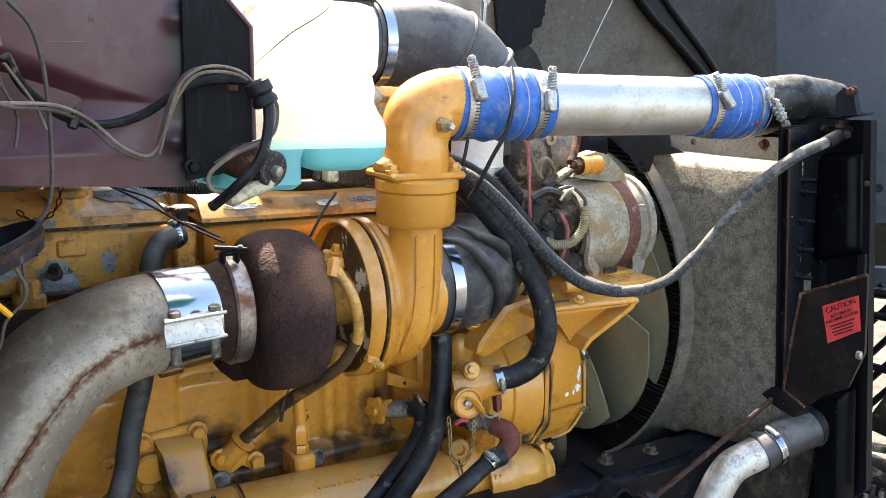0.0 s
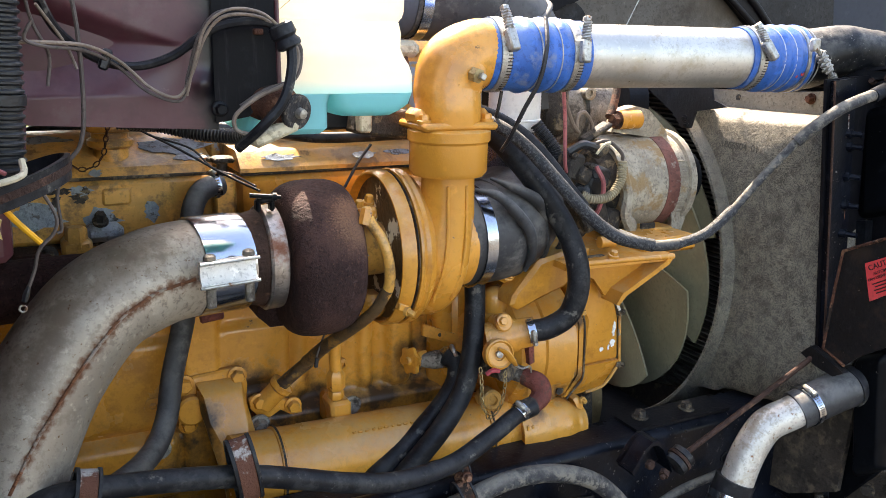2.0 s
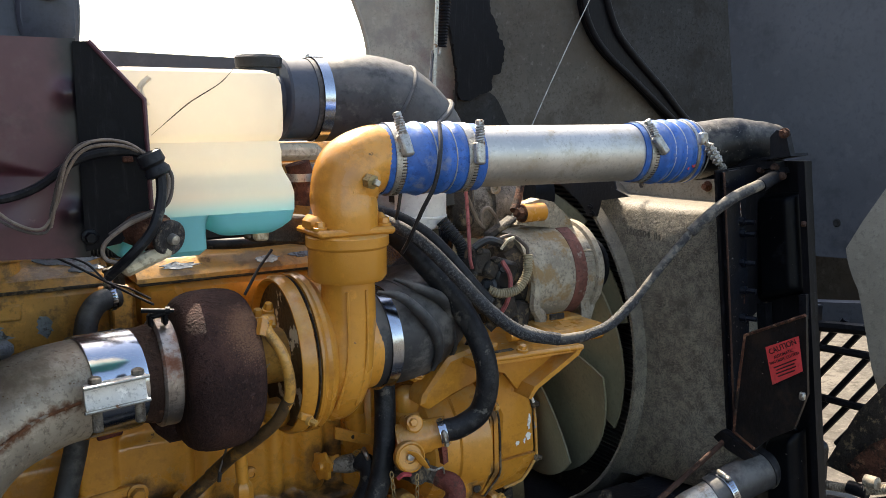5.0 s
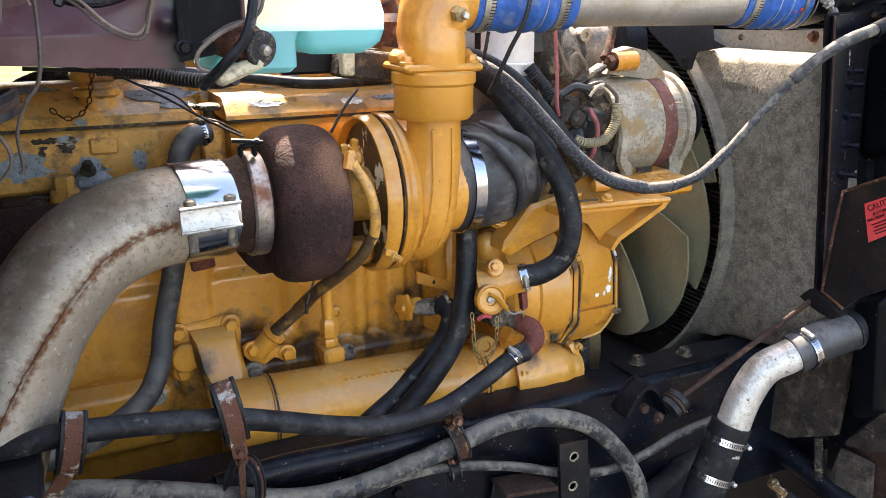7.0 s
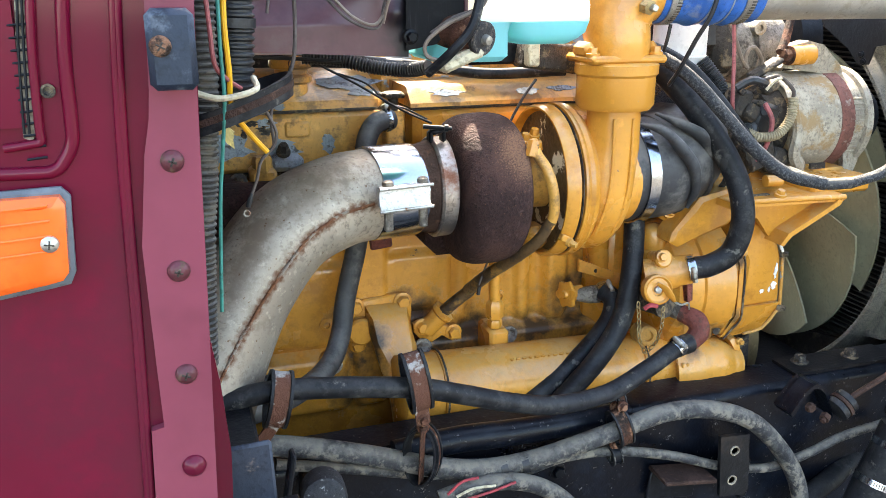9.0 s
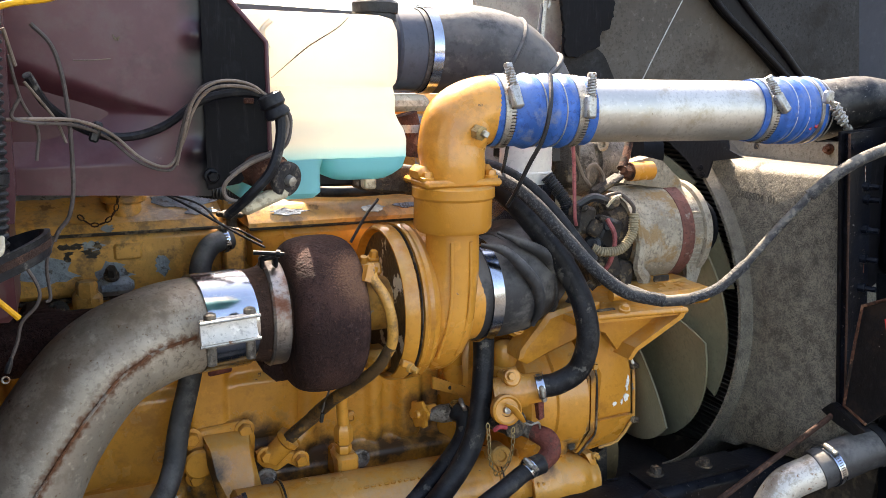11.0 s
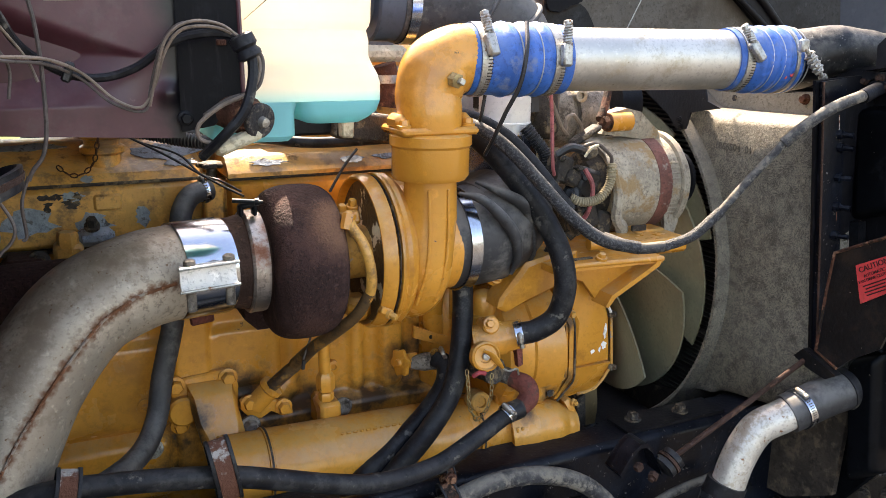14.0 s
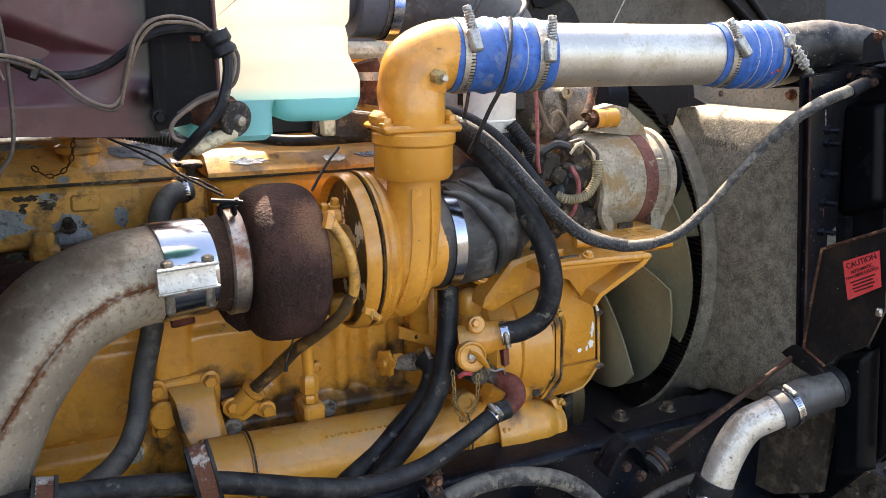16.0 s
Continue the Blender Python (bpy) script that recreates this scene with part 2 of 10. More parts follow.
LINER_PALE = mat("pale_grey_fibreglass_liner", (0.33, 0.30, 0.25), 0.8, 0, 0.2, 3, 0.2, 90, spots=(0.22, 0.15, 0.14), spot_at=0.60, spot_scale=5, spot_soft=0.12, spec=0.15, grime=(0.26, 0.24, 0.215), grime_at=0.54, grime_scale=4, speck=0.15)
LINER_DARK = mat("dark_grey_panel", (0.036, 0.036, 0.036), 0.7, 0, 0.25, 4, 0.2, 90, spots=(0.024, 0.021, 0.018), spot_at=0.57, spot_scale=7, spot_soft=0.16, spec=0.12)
SLATE = mat("slate_grey_paint", (0.052, 0.062, 0.080), 0.45, 0, 0.12, 3, 0.06, 90, dust=(0.10, 0.10, 0.11), dust_amount=0.2, spec=0.25, grime=(0.042, 0.048, 0.060), grime_at=0.57, grime_scale=4, speck=0.15)
ALT = mat("dirty_cast_aluminium", (0.35, 0.305, 0.235), 0.62, 0.0, 0.25, 22, 0.5, 190, spots=(0.30, 0.20, 0.10), spot_at=0.55, spot_scale=16, spot_soft=0.06, streak=(0.22, 0.19, 0.15), grime=(0.17, 0.145, 0.115), grime_at=0.60, grime_scale=60)
GRIMY = mat("grimy_grey_casting", (0.19, 0.165, 0.135), 0.6, 0.1, 0.35, 26, 0.6, 190, spots=(0.36, 0.31, 0.25), spot_at=0.61, spot_scale=40, spot_soft=0.05, grime=(0.06, 0.048, 0.038), grime_at=0.55, grime_scale=34)
PALE_DIRTY = mat("pale_dirty_fitting", (0.30, 0.255, 0.19), 0.6, 0, 0.3, 30, 0.3, 120, grime=(0.11, 0.085, 0.06), grime_at=0.55, grime_scale=50)
DUSTED = mat("dust_covered_flange", (0.22, 0.188, 0.140), 0.85, 0, 0.2, 8, 0.4, 150, spots=(0.22, 0.18, 0.13), spot_at=0.6, spot_scale=24, spot_soft=0.08, grime=(0.19, 0.16, 0.125), grime_at=0.56, grime_scale=14)
# near ground toned dark to hold down the light it bounces up
DARK_GROUND = mat("low_bounce_ground", (0.062, 0.059, 0.056), 0.9, 0, 0.3, 2.0, 0.5, 45, spots=(0.042, 0.039, 0.036), spot_at=0.57, spot_scale=3, spot_soft=0.12, spec=0.2)
OCHRE = mat("red_brown_band", (0.165, 0.066, 0.050), 0.6, 0, 0.25, 30, 0.3, 140, spots=(0.27, 0.22, 0.18), spot_at=0.62, spot_scale=50)
GREASE = mat("greasy_dirt", (0.030, 0.024, 0.019), 0.65, 0, 0.5, 26, 0.9, 170, spots=(0.16, 0.12, 0.075), spot_at=0.57, spot_scale=40, spec=0.35)
ORANGE = mat("amber_lens", (0.85, 0.125, 0.018), 0.16, 0, 0.10, 9, 0.05, 60, coat=0.3, speck=0.08)
GASKET = mat("grey_rubber_gasket", (0.10, 0.115, 0.13), 0.6, 0, 0.15, 20, 0.2, 90)
RED = mat("red_decal", (0.58, 0.052, 0.055), 0.5, 0, 0.12, 20, 0.05, 120, spots=(0.42, 0.07, 0.06), spot_at=0.60, spot_scale=30, speck=0.15, dust=(0.5, 0.2, 0.17), dust_amount=0.3)
INK = mat("black_ink", (0.035, 0.010, 0.010), 0.5, 0, 0.1, 30, 0.0)
W_YELLOW = mat("yellow_wire", (0.70, 0.34, 0.015), 0.4, 0, 0.12, 20, 0.1, 100, speck=0.15)
W_RED = mat("red_wire", (0.36, 0.045, 0.055), 0.45, 0, 0.25, 20, 0.1, 100, spots=(0.20, 0.06, 0.06), spot_at=0.58, spot_scale=40)
W_PINK = mat("pale_red_wire", (0.30, 0.085, 0.085), 0.5, 0, 0.25, 20, 0.1, 100)
W_GREEN = mat("green_wire", (0.03, 0.19, 0.15), 0.45, 0, 0.2, 20, 0.1, 100)
W_GREY = mat("grey_wire", (0.085, 0.068, 0.060), 0.55, 0, 0.3, 30, 0.15, 120)
W_TAN = mat("tan_wire", (0.19, 0.145, 0.112), 0.55, 0, 0.3, 30, 0.15, 120)
W_BLUE = mat("slate_blue_wire", (0.05, 0.075, 0.13), 0.5, 0, 0.3, 30, 0.15, 120)
W_VIOLET = mat("violet_wire", (0.16, 0.09, 0.19), 0.5, 0, 0.3, 30, 0.15, 120)
IVORY = mat("ivory_plastic", (0.50, 0.44, 0.31), 0.5, 0, 0.15, 30, 0.1, 100, grime=(0.28, 0.23, 0.16), grime_at=0.58, grime_scale=60)
WHITE_CAN = mat("white_filter_can", (0.82, 0.81, 0.77), 0.4, 0, 0.06, 14, 0.06, 90, speck=0.1)
CONCRETE = mat("pale_gravel_yard", (0.105, 0.092, 0.074), 0.9, 0, 0.3, 1.4, 0.6, 45, spots=(0.060, 0.050, 0.039), spot_at=0.56, spot_scale=14, spot_soft=0.05, spec=0.15, grime=(0.14, 0.122, 0.098), grime_at=0.57, grime_scale=30)
GRASS = mat("grass_verge", (0.075, 0.120, 0.018), 0.9, 0, 0.5, 0.5, 0.5, 3, spec=0.1, spots=(0.18, 0.20, 0.05), spot_at=0.55, spot_scale=0.9, spot_soft=0.1)


def translucent(name, col, share=0.6):
    m = mat(name, col, 0.4, 0, 0.03, 4, 0.02, 60, speck=0.0)
    n, l = m.node_tree.nodes, m.node_tree.links
    b, out = n["Principled BSDF"], n["Material Output"]
    t = n.new("ShaderNodeBsdfTranslucent")
    x = n.new("ShaderNodeMixShader")
    x.inputs[0].default_value = share
    l.new(b.inputs["Base Color"].links[0].from_socket, t.inputs["Color"])
    l.new(b.outputs[0], x.inputs[1])
    l.new(t.outputs[0], x.inputs[2])
    l.new(x.outputs[0], out.inputs["Surface"])
    return m


BOTTLE = translucent("milky_white_plastic", (0.84, 0.775, 0.655), 0.55)
RAIL = mat("speckled_black_frame_paint", (0.0030, 0.0042, 0.0078), 0.30, 0, 0.3, 9, 0.15, 110, dust=(0.016, 0.019, 0.025), dust_amount=0.35, spots=(0.13, 0.125, 0.12), spot_at=0.645, spot_scale=110, spot_soft=0.02, spec=0.16, grime=(0.006, 0.009, 0.015), grime_at=0.56, grime_scale=9, speck=0.5)
SLATE_WALL = mat("weathered_slate_wall", (0.088, 0.094, 0.104), 0.55, 0, 0.15, 2, 0.08, 60, spec=0.25, grime=(0.060, 0.065, 0.073), grime_at=0.55, grime_scale=3, speck=0.12)
PRIMER = mat("bare_grey_metal_patch", (0.235, 0.27, 0.305), 0.5, 0.2, 0.25, 20, 0.4, 120, spots=(0.12, 0.115, 0.11), spot_at=0.6, spot_scale=60, spot_soft=0.04)
YELLOW_HEAD = mat("dirty_yellow_head_paint", (0.58, 0.285, 0.060), 0.34, 0, 0.2, 7, 0.2, 90, spots=(0.20, 0.11, 0.05), spot_at=0.64, spot_scale=20, spot_soft=0.05, dust=(0.36, 0.25, 0.14), dust_amount=0.3, spec=0.5, grime=(0.20, 0.105, 0.036), grime_at=0.555, grime_scale=13, speck=0.28)
SMOOTH_BLACK = mat("smooth_black_panel", (0.005, 0.005, 0.0065), 0.5, 0, 0.25, 7, 0.05, 90, streak=(0.020, 0.018, 0.021), spec=0.14, speck=0.2)
# pale patches are sunlight painted into the dark yellow
SUN_PATCHED = mat("sun_patched_yellow", (0.13, 0.075, 0.030), 0.6, 0, 0.3, 12, 0.4, 90, spots=(0.80, 0.69, 0.50), spot_at=0.575, spot_scale=14, spot_soft=0.015, grime=(0.07, 0.04, 0.02), grime_at=0.57, grime_scale=24)
TEAL = translucent("teal_washer_fluid", (0.29, 0.71, 0.75), 0.55)

RELIEF = mat("dark_moulded_relief", (0.085, 0.078, 0.065), 0.6, 0, 0.2, 20, 0.2, 120)


def sunlit_rust(src, centre, r0, r1, col):
    """A copy of a rusty iron with a granular orange patch, sunlight on rust put into the colour, round a point."""
    m = src.copy()
    m.name = "scaled_rusty_iron"
    n, l = m.node_tree.nodes, m.node_tree.links
    b = n["Principled BSDF"]
    tc = n.new("ShaderNodeTexCoord")
    d = n.new("ShaderNodeVectorMath")
    d.operation = "DISTANCE"
    d.inputs[1].default_value = centre
    l.new(tc.outputs["Object"], d.inputs[0])
    a = n.new("ShaderNodeMapRange")
    a.inputs["From Min"].default_value, a.inputs["From Max"].default_value = r1, r0
    a.inputs["To Min"].default_value, a.inputs["To Max"].default_value = -0.30, 0.10
    l.new(d.outputs["Value"], a.inputs["Value"])
    t = n.new("ShaderNodeTexNoise")
    t.inputs["Scale"].default_value, t.inputs["Detail"].default_value = 620.0, 4.0
    l.new(tc.outputs["Object"], t.inputs["Vector"])
    s = n.new("ShaderNodeMath")
    l.new(t.outputs["Fac"], s.inputs[0])
    l.new(a.outputs["Result"], s.inputs[1])
    c = n.new("ShaderNodeMapRange")
    c.inputs["From Min"].default_value, c.inputs["From Max"].default_value = 0.46, 0.66
    l.new(s.outputs[0], c.inputs["Value"])
    x = n.new("ShaderNodeMix")
    x.data_type = "RGBA"
    l.new(c.outputs["Result"], x.inputs[0])
    l.new(b.inputs["Base Color"].links[0].from_socket, x.inputs[6])
    x.inputs[7].default_value = (*col, 1)
    l.new(x.outputs[2], b.inputs["Base Color"])
    return m


def stained(src, name, places, r0, r1, col, fine=42.0, rough=0.5):
    """A copy of a material with uneven patches of grease, rust or painted shade round some points of the surface."""
    m = src.copy()
    m.name = name
    n, l = m.node_tree.nodes, m.node_tree.links
    b = n["Principled BSDF"]
    tc = n.new("ShaderNodeTexCoord")
    near = None
    for c in places:
        d = n.new("ShaderNodeVectorMath")
        d.operation = "DISTANCE"
        d.inputs[1].default_value = tuple(c)
        l.new(tc.outputs["Object"], d.inputs[0])
        if near is None:
            near = d.outputs["Value"]
        else:
            k = n.new("ShaderNodeMath")
            k.operation = "MINIMUM"
            l.new(near, k.inputs[0])
            l.new(d.outputs["Value"], k.inputs[1])
            near = k.outputs[0]
    a = n.new("ShaderNodeMapRange")
    a.inputs["From Min"].default_value, a.inputs["From Max"].default_value = r1, r0
    a.inputs["To Min"].default_value, a.inputs["To Max"].default_value = -0.30, 0.24
    l.new(near, a.inputs["Value"])
    t = n.new("ShaderNodeTexNoise")
    t.inputs["Scale"].default_value, t.inputs["Detail"].default_value, t.inputs["Roughness"].default_value = fine, 7.0, 0.68
    l.new(tc.outputs["Object"], t.inputs["Vector"])
    s = n.new("ShaderNodeMath")
    l.new(t.outputs["Fac"], s.inputs[0])
    l.new(a.outputs["Result"], s.inputs[1])
    c = n.new("ShaderNodeMapRange")
    c.inputs["From Min"].default_value, c.inputs["From Max"].default_value = 0.36, 0.68
    l.new(s.outputs[0], c.inputs["Value"])
    x = n.new("ShaderNodeMix")
    x.data_type = "RGBA"
    l.new(c.outputs["Result"], x.inputs[0])
    l.new(b.inputs["Base Color"].links[0].from_socket, x.inputs[6])
    x.inputs[7].default_value = (*col, 1)
    l.new(x.outputs[2], b.inputs["Base Color"])
    y = n.new("ShaderNodeMapRange")
    l.new(c.outputs["Result"], y.inputs["Value"])
    l.new(b.inputs["Roughness"].links[0].from_socket, y.inputs["To Min"])
    y.inputs["To Max"].default_value = rough
    l.new(y.outputs["Result"], b.inputs["Roughness"])
    return m

# ---- mesh building ----
class Geo:
    """Collects vertices and faces; part() turns it into one mesh."""

    def __init__(self):
        self.v, self.f = [], []

    def add(self, verts, faces):
        k = len(self.v)
        self.v += [tuple(p) for p in verts]
        self.f += [tuple(k + i for i in q) for q in faces]
        return self

    def box(self, c, s, m=None, bev=0.003):
        """A block with chamfered edges; m turns and places it."""
        h = [x / 2 for x in s]
        b = min(bev, 0.45 * min(s))
        vs, idx = [], {}
        for sx in (-1, 1):
            for sy in (-1, 1):
                for sz in (-1, 1):
                    for ax in range(3):
                        p = [sx * h[0], sy * h[1], sz * h[2]]
                        for o in range(3):
                            if o != ax:
                                p[o] -= (sx, sy, sz)[o] * b
                        idx[(sx, sy, sz, ax)] = len(vs)
                        vs.append(Vector(p))
        fs = []
        for ax in range(3):
            o1, o2 = [o for o in range(3) if o != ax]
            for s0 in (-1, 1):
                q = []
                for a, d in ((-1, -1), (1, -1), (1, 1), (-1, 1)):
                    k = [0, 0, 0]
                    k[ax], k[o1], k[o2] = s0, a, d
                    q.append(idx[(*k, ax)])
                fs.append(q)
            for a in (-1, 1):
                for d in (-1, 1):
                    k1, k2 = [0, 0, 0], [0, 0, 0]
                    k1[ax], k1[o1], k1[o2] = -1, a, d
                    k2[ax], k2[o1], k2[o2] = 1, a, d
                    fs.append([idx[(*k1, o1)], idx[(*k2, o1)], idx[(*k2, o2)], idx[(*k1, o2)]])
        for sx in (-1, 1):
            for sy in (-1, 1):
                for sz in (-1, 1):
                    fs.append([idx[(sx, sy, sz, a)] for a in range(3)])
        m = Matrix.Translation(c) @ (m or Matrix())
        return self.add([m @ p for p in vs], fs)

    def lathe(self, o, axis, prof, n=32, start=0.0, sweep=360.0):
        """prof: (distance along the axis, radius) from one end to the other."""
        o, a = Vector(o), Vector(axis).normalized()
        u = a.orthogonal().normalized()
        w = a.cross(u)
        full = sweep >= 360
        k = n if full else n + 1
        vs = []
        for h, r in prof:
            for i in range(k):
                g = radians(start + sweep * i / n)
                vs.append(o + a * h + (u * math.cos(g) + w * math.sin(g)) * max(r, 1e-5))
        fs = []
        for j in range(len(prof) - 1):
            for i in range(n):
                i2 = (i + 1) % k
                fs.append((j * k + i, j * k + i2, (j + 1) * k + i2, (j + 1) * k + i))
        if full:
            if prof[0][1] > 1e-4:
                fs.append(tuple(range(k)))
            if prof[-1][1] > 1e-4:
                fs.append(tuple(range((len(prof) - 1) * k, len(prof) * k)))
        return self.add(vs, fs)

    def tube(self, pts, r, n=14, steps=8, closed=False, caps=True, flat=1.0, side=None):
        """A pipe through points; r: one radius or one for each point."""
        p = [Vector(q) for q in pts]
        rs = list(r) if isinstance(r, (list, tuple)) else [r] * len(p)
        path, rad = [], []
        m = len(p)
        last = m if closed else m - 1
        for i in range(last):
            if closed:
                a, b, c, d = (p[(i + j) % m] for j in (-1, 0, 1, 2))
            else:
                b, c = p[i], p[i + 1]
                a = p[i - 1] if i else b * 2 - c
                d = p[i + 2] if i + 2 < m else c * 2 - b
            r0, r1 = rs[i], rs[(i + 1) % m]
            for s in range(steps):
                t = s / steps
                path.append(0.5 * (2 * b + (c - a) * t + (2 * a - 5 * b + 4 * c - d) * t * t + (3 * b - a - 3 * c + d) * t ** 3))
                rad.append(r0 + (r1 - r0) * (3 * t * t - 2 * t ** 3))
        if not closed:
            path.append(p[-1])
            rad.append(rs[-1])
        return self.pipe(path, rad, n, closed, caps, flat, side)

    def pipe(self, path, rad, n=14, closed=False, caps=True, flat=1.0, side=None):
        k = len(path)
        tang = []
        for i in range(k):
            a = path[i - 1] if (i or closed) else path[i]
            b = path[(i + 1) % k] if (i < k - 1 or closed) else path[i]
            tang.append((b - a).normalized())
        u = Vector(side) if side else tang[0].orthogonal()
        vs = []
        for i in range(k):
            t = tang[i]
            u = (u - t * u.dot(t)).normalized()
            w = t.cross(u)
            for j in range(n):
                g = 2 * math.pi * j / n
                vs.append(path[i] + (u * math.cos(g) * flat + w * math.sin(g)) * rad[i])
        fs = []
        for i in range(k if closed else k - 1):
            i2 = (i + 1) % k
            for j in range(n):
                j2 = (j + 1) % n
                fs.append((i * n + j, i * n + j2, i2 * n + j2, i2 * n + j))
        if caps and not closed:
            fs.append(tuple(range(n)))
            fs.append(tuple(range((k - 1) * n, k * n)))
        return self.add(vs, fs)

    def prism(self, poly, vec, bev=0.0):
        """A flat outline given thickness along vec; bev chamfers the far rim."""
        p, d = [Vector(q) for q in poly], Vector(vec)
        n = len(p)
        c = sum(p, Vector()) / n
        if bev:
            t = d.length
            e = d * (1 - bev / t)
            inner = [q + (c - q).normalized() * bev * 1.4 + d for q in p]
            vs = p + [q + e for q in p] + inner
            fs = [tuple(range(n)), tuple(range(2 * n, 3 * n))]
            for k in (0, n):
                fs += [(k + i, k + (i + 1) % n, k + n + (i + 1) % n, k + n + i) for i in range(n)]
        else:
            vs = p + [q + d for q in p]
            fs = [tuple(range(n)), tuple(range(n, 2 * n))] + [(i, (i + 1) % n, n + (i + 1) % n, n + i) for i in range(n)]
        return self.add(vs, fs)

    def hexbolt(self, p, axis, r=0.009, h=0.007, washer=True):
        p, a = Vector(p), Vector(axis).normalized()
        if washer:
            self.lathe(p - a * 0.004, a, [(0, r * 1.35), (0.0055, r * 1.35), (0.006, r * 1.2)], 18)
            p = p + a * 0.002
        return self.lathe(p - a * 0.002, a, [(0, r), (h * 0.85, r), (h + 0.002, r * 0.82)], 6)

    def grid(self, fn, nu, nv, thick=0.0, normal=None):
        """A sheet fn(u, v) -> point, given thickness along normal."""
        vs = [Vector(fn(i / nu, j / nv)) for j in range(nv + 1) for i in range(nu + 1)]
        k = nu + 1
        q = [(j * k + i, j * k + i + 1, (j + 1) * k + i + 1, (j + 1) * k + i) for j in range(nv) for i in range(nu)]
        if not thick:
            return self.add(vs, q)
        d = Vector(normal).normalized() * thick
        m = len(vs)
        fs = q + [tuple(m + i for i in reversed(x)) for x in q]
        rim = [i for i in range(k)] + [j * k + nu for j in range(1, nv + 1)] + [nv * k + i for i in range(nu - 1, -1, -1)] + [j * k for j in range(nv - 1, 0, -1)]
        fs += [(rim[i], rim[(i + 1) % len(rim)], m + rim[(i + 1) % len(rim)], m + rim[i]) for i in range(len(rim))]
        return self.add(vs + [p + d for p in vs], fs)


def arc(c, a, b, r, g0, g1, n):
    """Points on a circle round c in the plane of a and b."""
    c, a, b = Vector(c), Vector(a), Vector(b)
    return [c + (a * math.cos(radians(g0 + (g1 - g0) * i / n)) + b * math.sin(radians(g0 + (g1 - g0) * i / n))) * r for i in range(n + 1)]


def part(name, geo, material, parent=None, label="", angle=38):
    """One mesh object, under a thing or a part, or standing alone."""
    me = bpy.data.meshes.new(name)
    me.from_pydata(geo.v, [], geo.f)
    bm = bmesh.new()
    bm.from_mesh(me)
    bmesh.ops.recalc_face_normals(bm, faces=bm.faces)
    bm.to_mesh(me)
    bm.free()
    me.polygons.foreach_set("use_smooth", [True] * len(me.polygons))
    me.set_sharp_from_angle(angle=radians(angle))
    me.materials.append(material)
    ob = new(name, me)
    if parent:
        ob.parent = parent
        if parent.type == "EMPTY":
            ob.matrix_parent_inverse = Matrix.Translation(parent.location).inverted()
    if label:
        tagged(ob, label)
    return ob


def thing(name, base, label, category, group="", kind=""):
    """An empty at the base of a thing that holds its parts."""
    ob = new(name)
    ob.empty_display_size = 0.02
    ob.location = base
    return tagged(ob, label, category, group, kind)


def single(name, geo, material, label, category, group="", kind="", angle=38):
    return tagged(part(name, geo, material, None, "", angle), label, category, group, kind)


def bolt(parent, p, axis=(0, -1, 0), r=0.009, h=0.007, material=None, name="bolt", washer=True):
    return part(name, Geo().hexbolt(p, axis, r, h, washer), material or YELLOW, parent)


def band(parent, c, axis, r, width=0.013, material=None, name="band", thick=0.002):
    """A flat clamp band round a pipe."""
    w, t = width / 2, thick
    return part(name, Geo().lathe(c, axis, [(-w, r), (-w, r + t), (w, r + t), (w, r), (-w, r)], 36), material or STEEL, parent)


def screw_box(parent, p, along, out, size=(0.030, 0.013, 0.013), material=None):
    """The worm-drive housing of a hose clamp."""
    a, o = Vector(along).normalized(), Vector(out).normalized()
    s = a.cross(o)
    m = Matrix((a, s, o)).transposed().to_4x4()
    g = Geo().box(p, size, m, 0.003)
    q = Vector(p) + a * size[0] * 0.5
    g.lathe(q, a, [(0, 0.0045), (0.006, 0.0045), (0.007, 0.003)], 6)
    return part("tightening_screw", g, material or STEEL, parent)



def smooth_path(pts, step):
    """Points along a smooth curve through pts, about step apart."""
    p = [Vector(q) for q in pts]
    out = []
    for i in range(len(p) - 1):
        b, c = p[i], p[i + 1]
        a = p[i - 1] if i else b * 2 - c
        d = p[i + 2] if i + 2 < len(p) else c * 2 - b
        k = max(2, int((c - b).length / step))
        for s in range(k):
            t = s / k
            out.append(0.5 * (2 * b + (c - a) * t + (2 * a - 5 * b + 4 * c - d) * t * t + (3 * b - a - 3 * c + d) * t ** 3))
    return out + [p[-1]]


def corrugated(pts, r, pitch=0.006, depth=0.10, n=20):
    path = smooth_path(pts, pitch / 4)
    rad = [r * (1 + depth * (0.5 if i % 4 in (1, 2) else -0.5)) for i in range(len(path))]
    return Geo().pipe(path, rad, n)


def hose(name, pts, r, material, label, category="hose", group="", n=16, steps=8):
    return single(name, Geo().tube(pts, r, n, steps), material, label, category, group)


def wire(pts, r, material, label, name="wire", group="", category="wire", steps=8):
    return single(name, Geo().tube(pts, r, 8, steps), material, label, category, group)


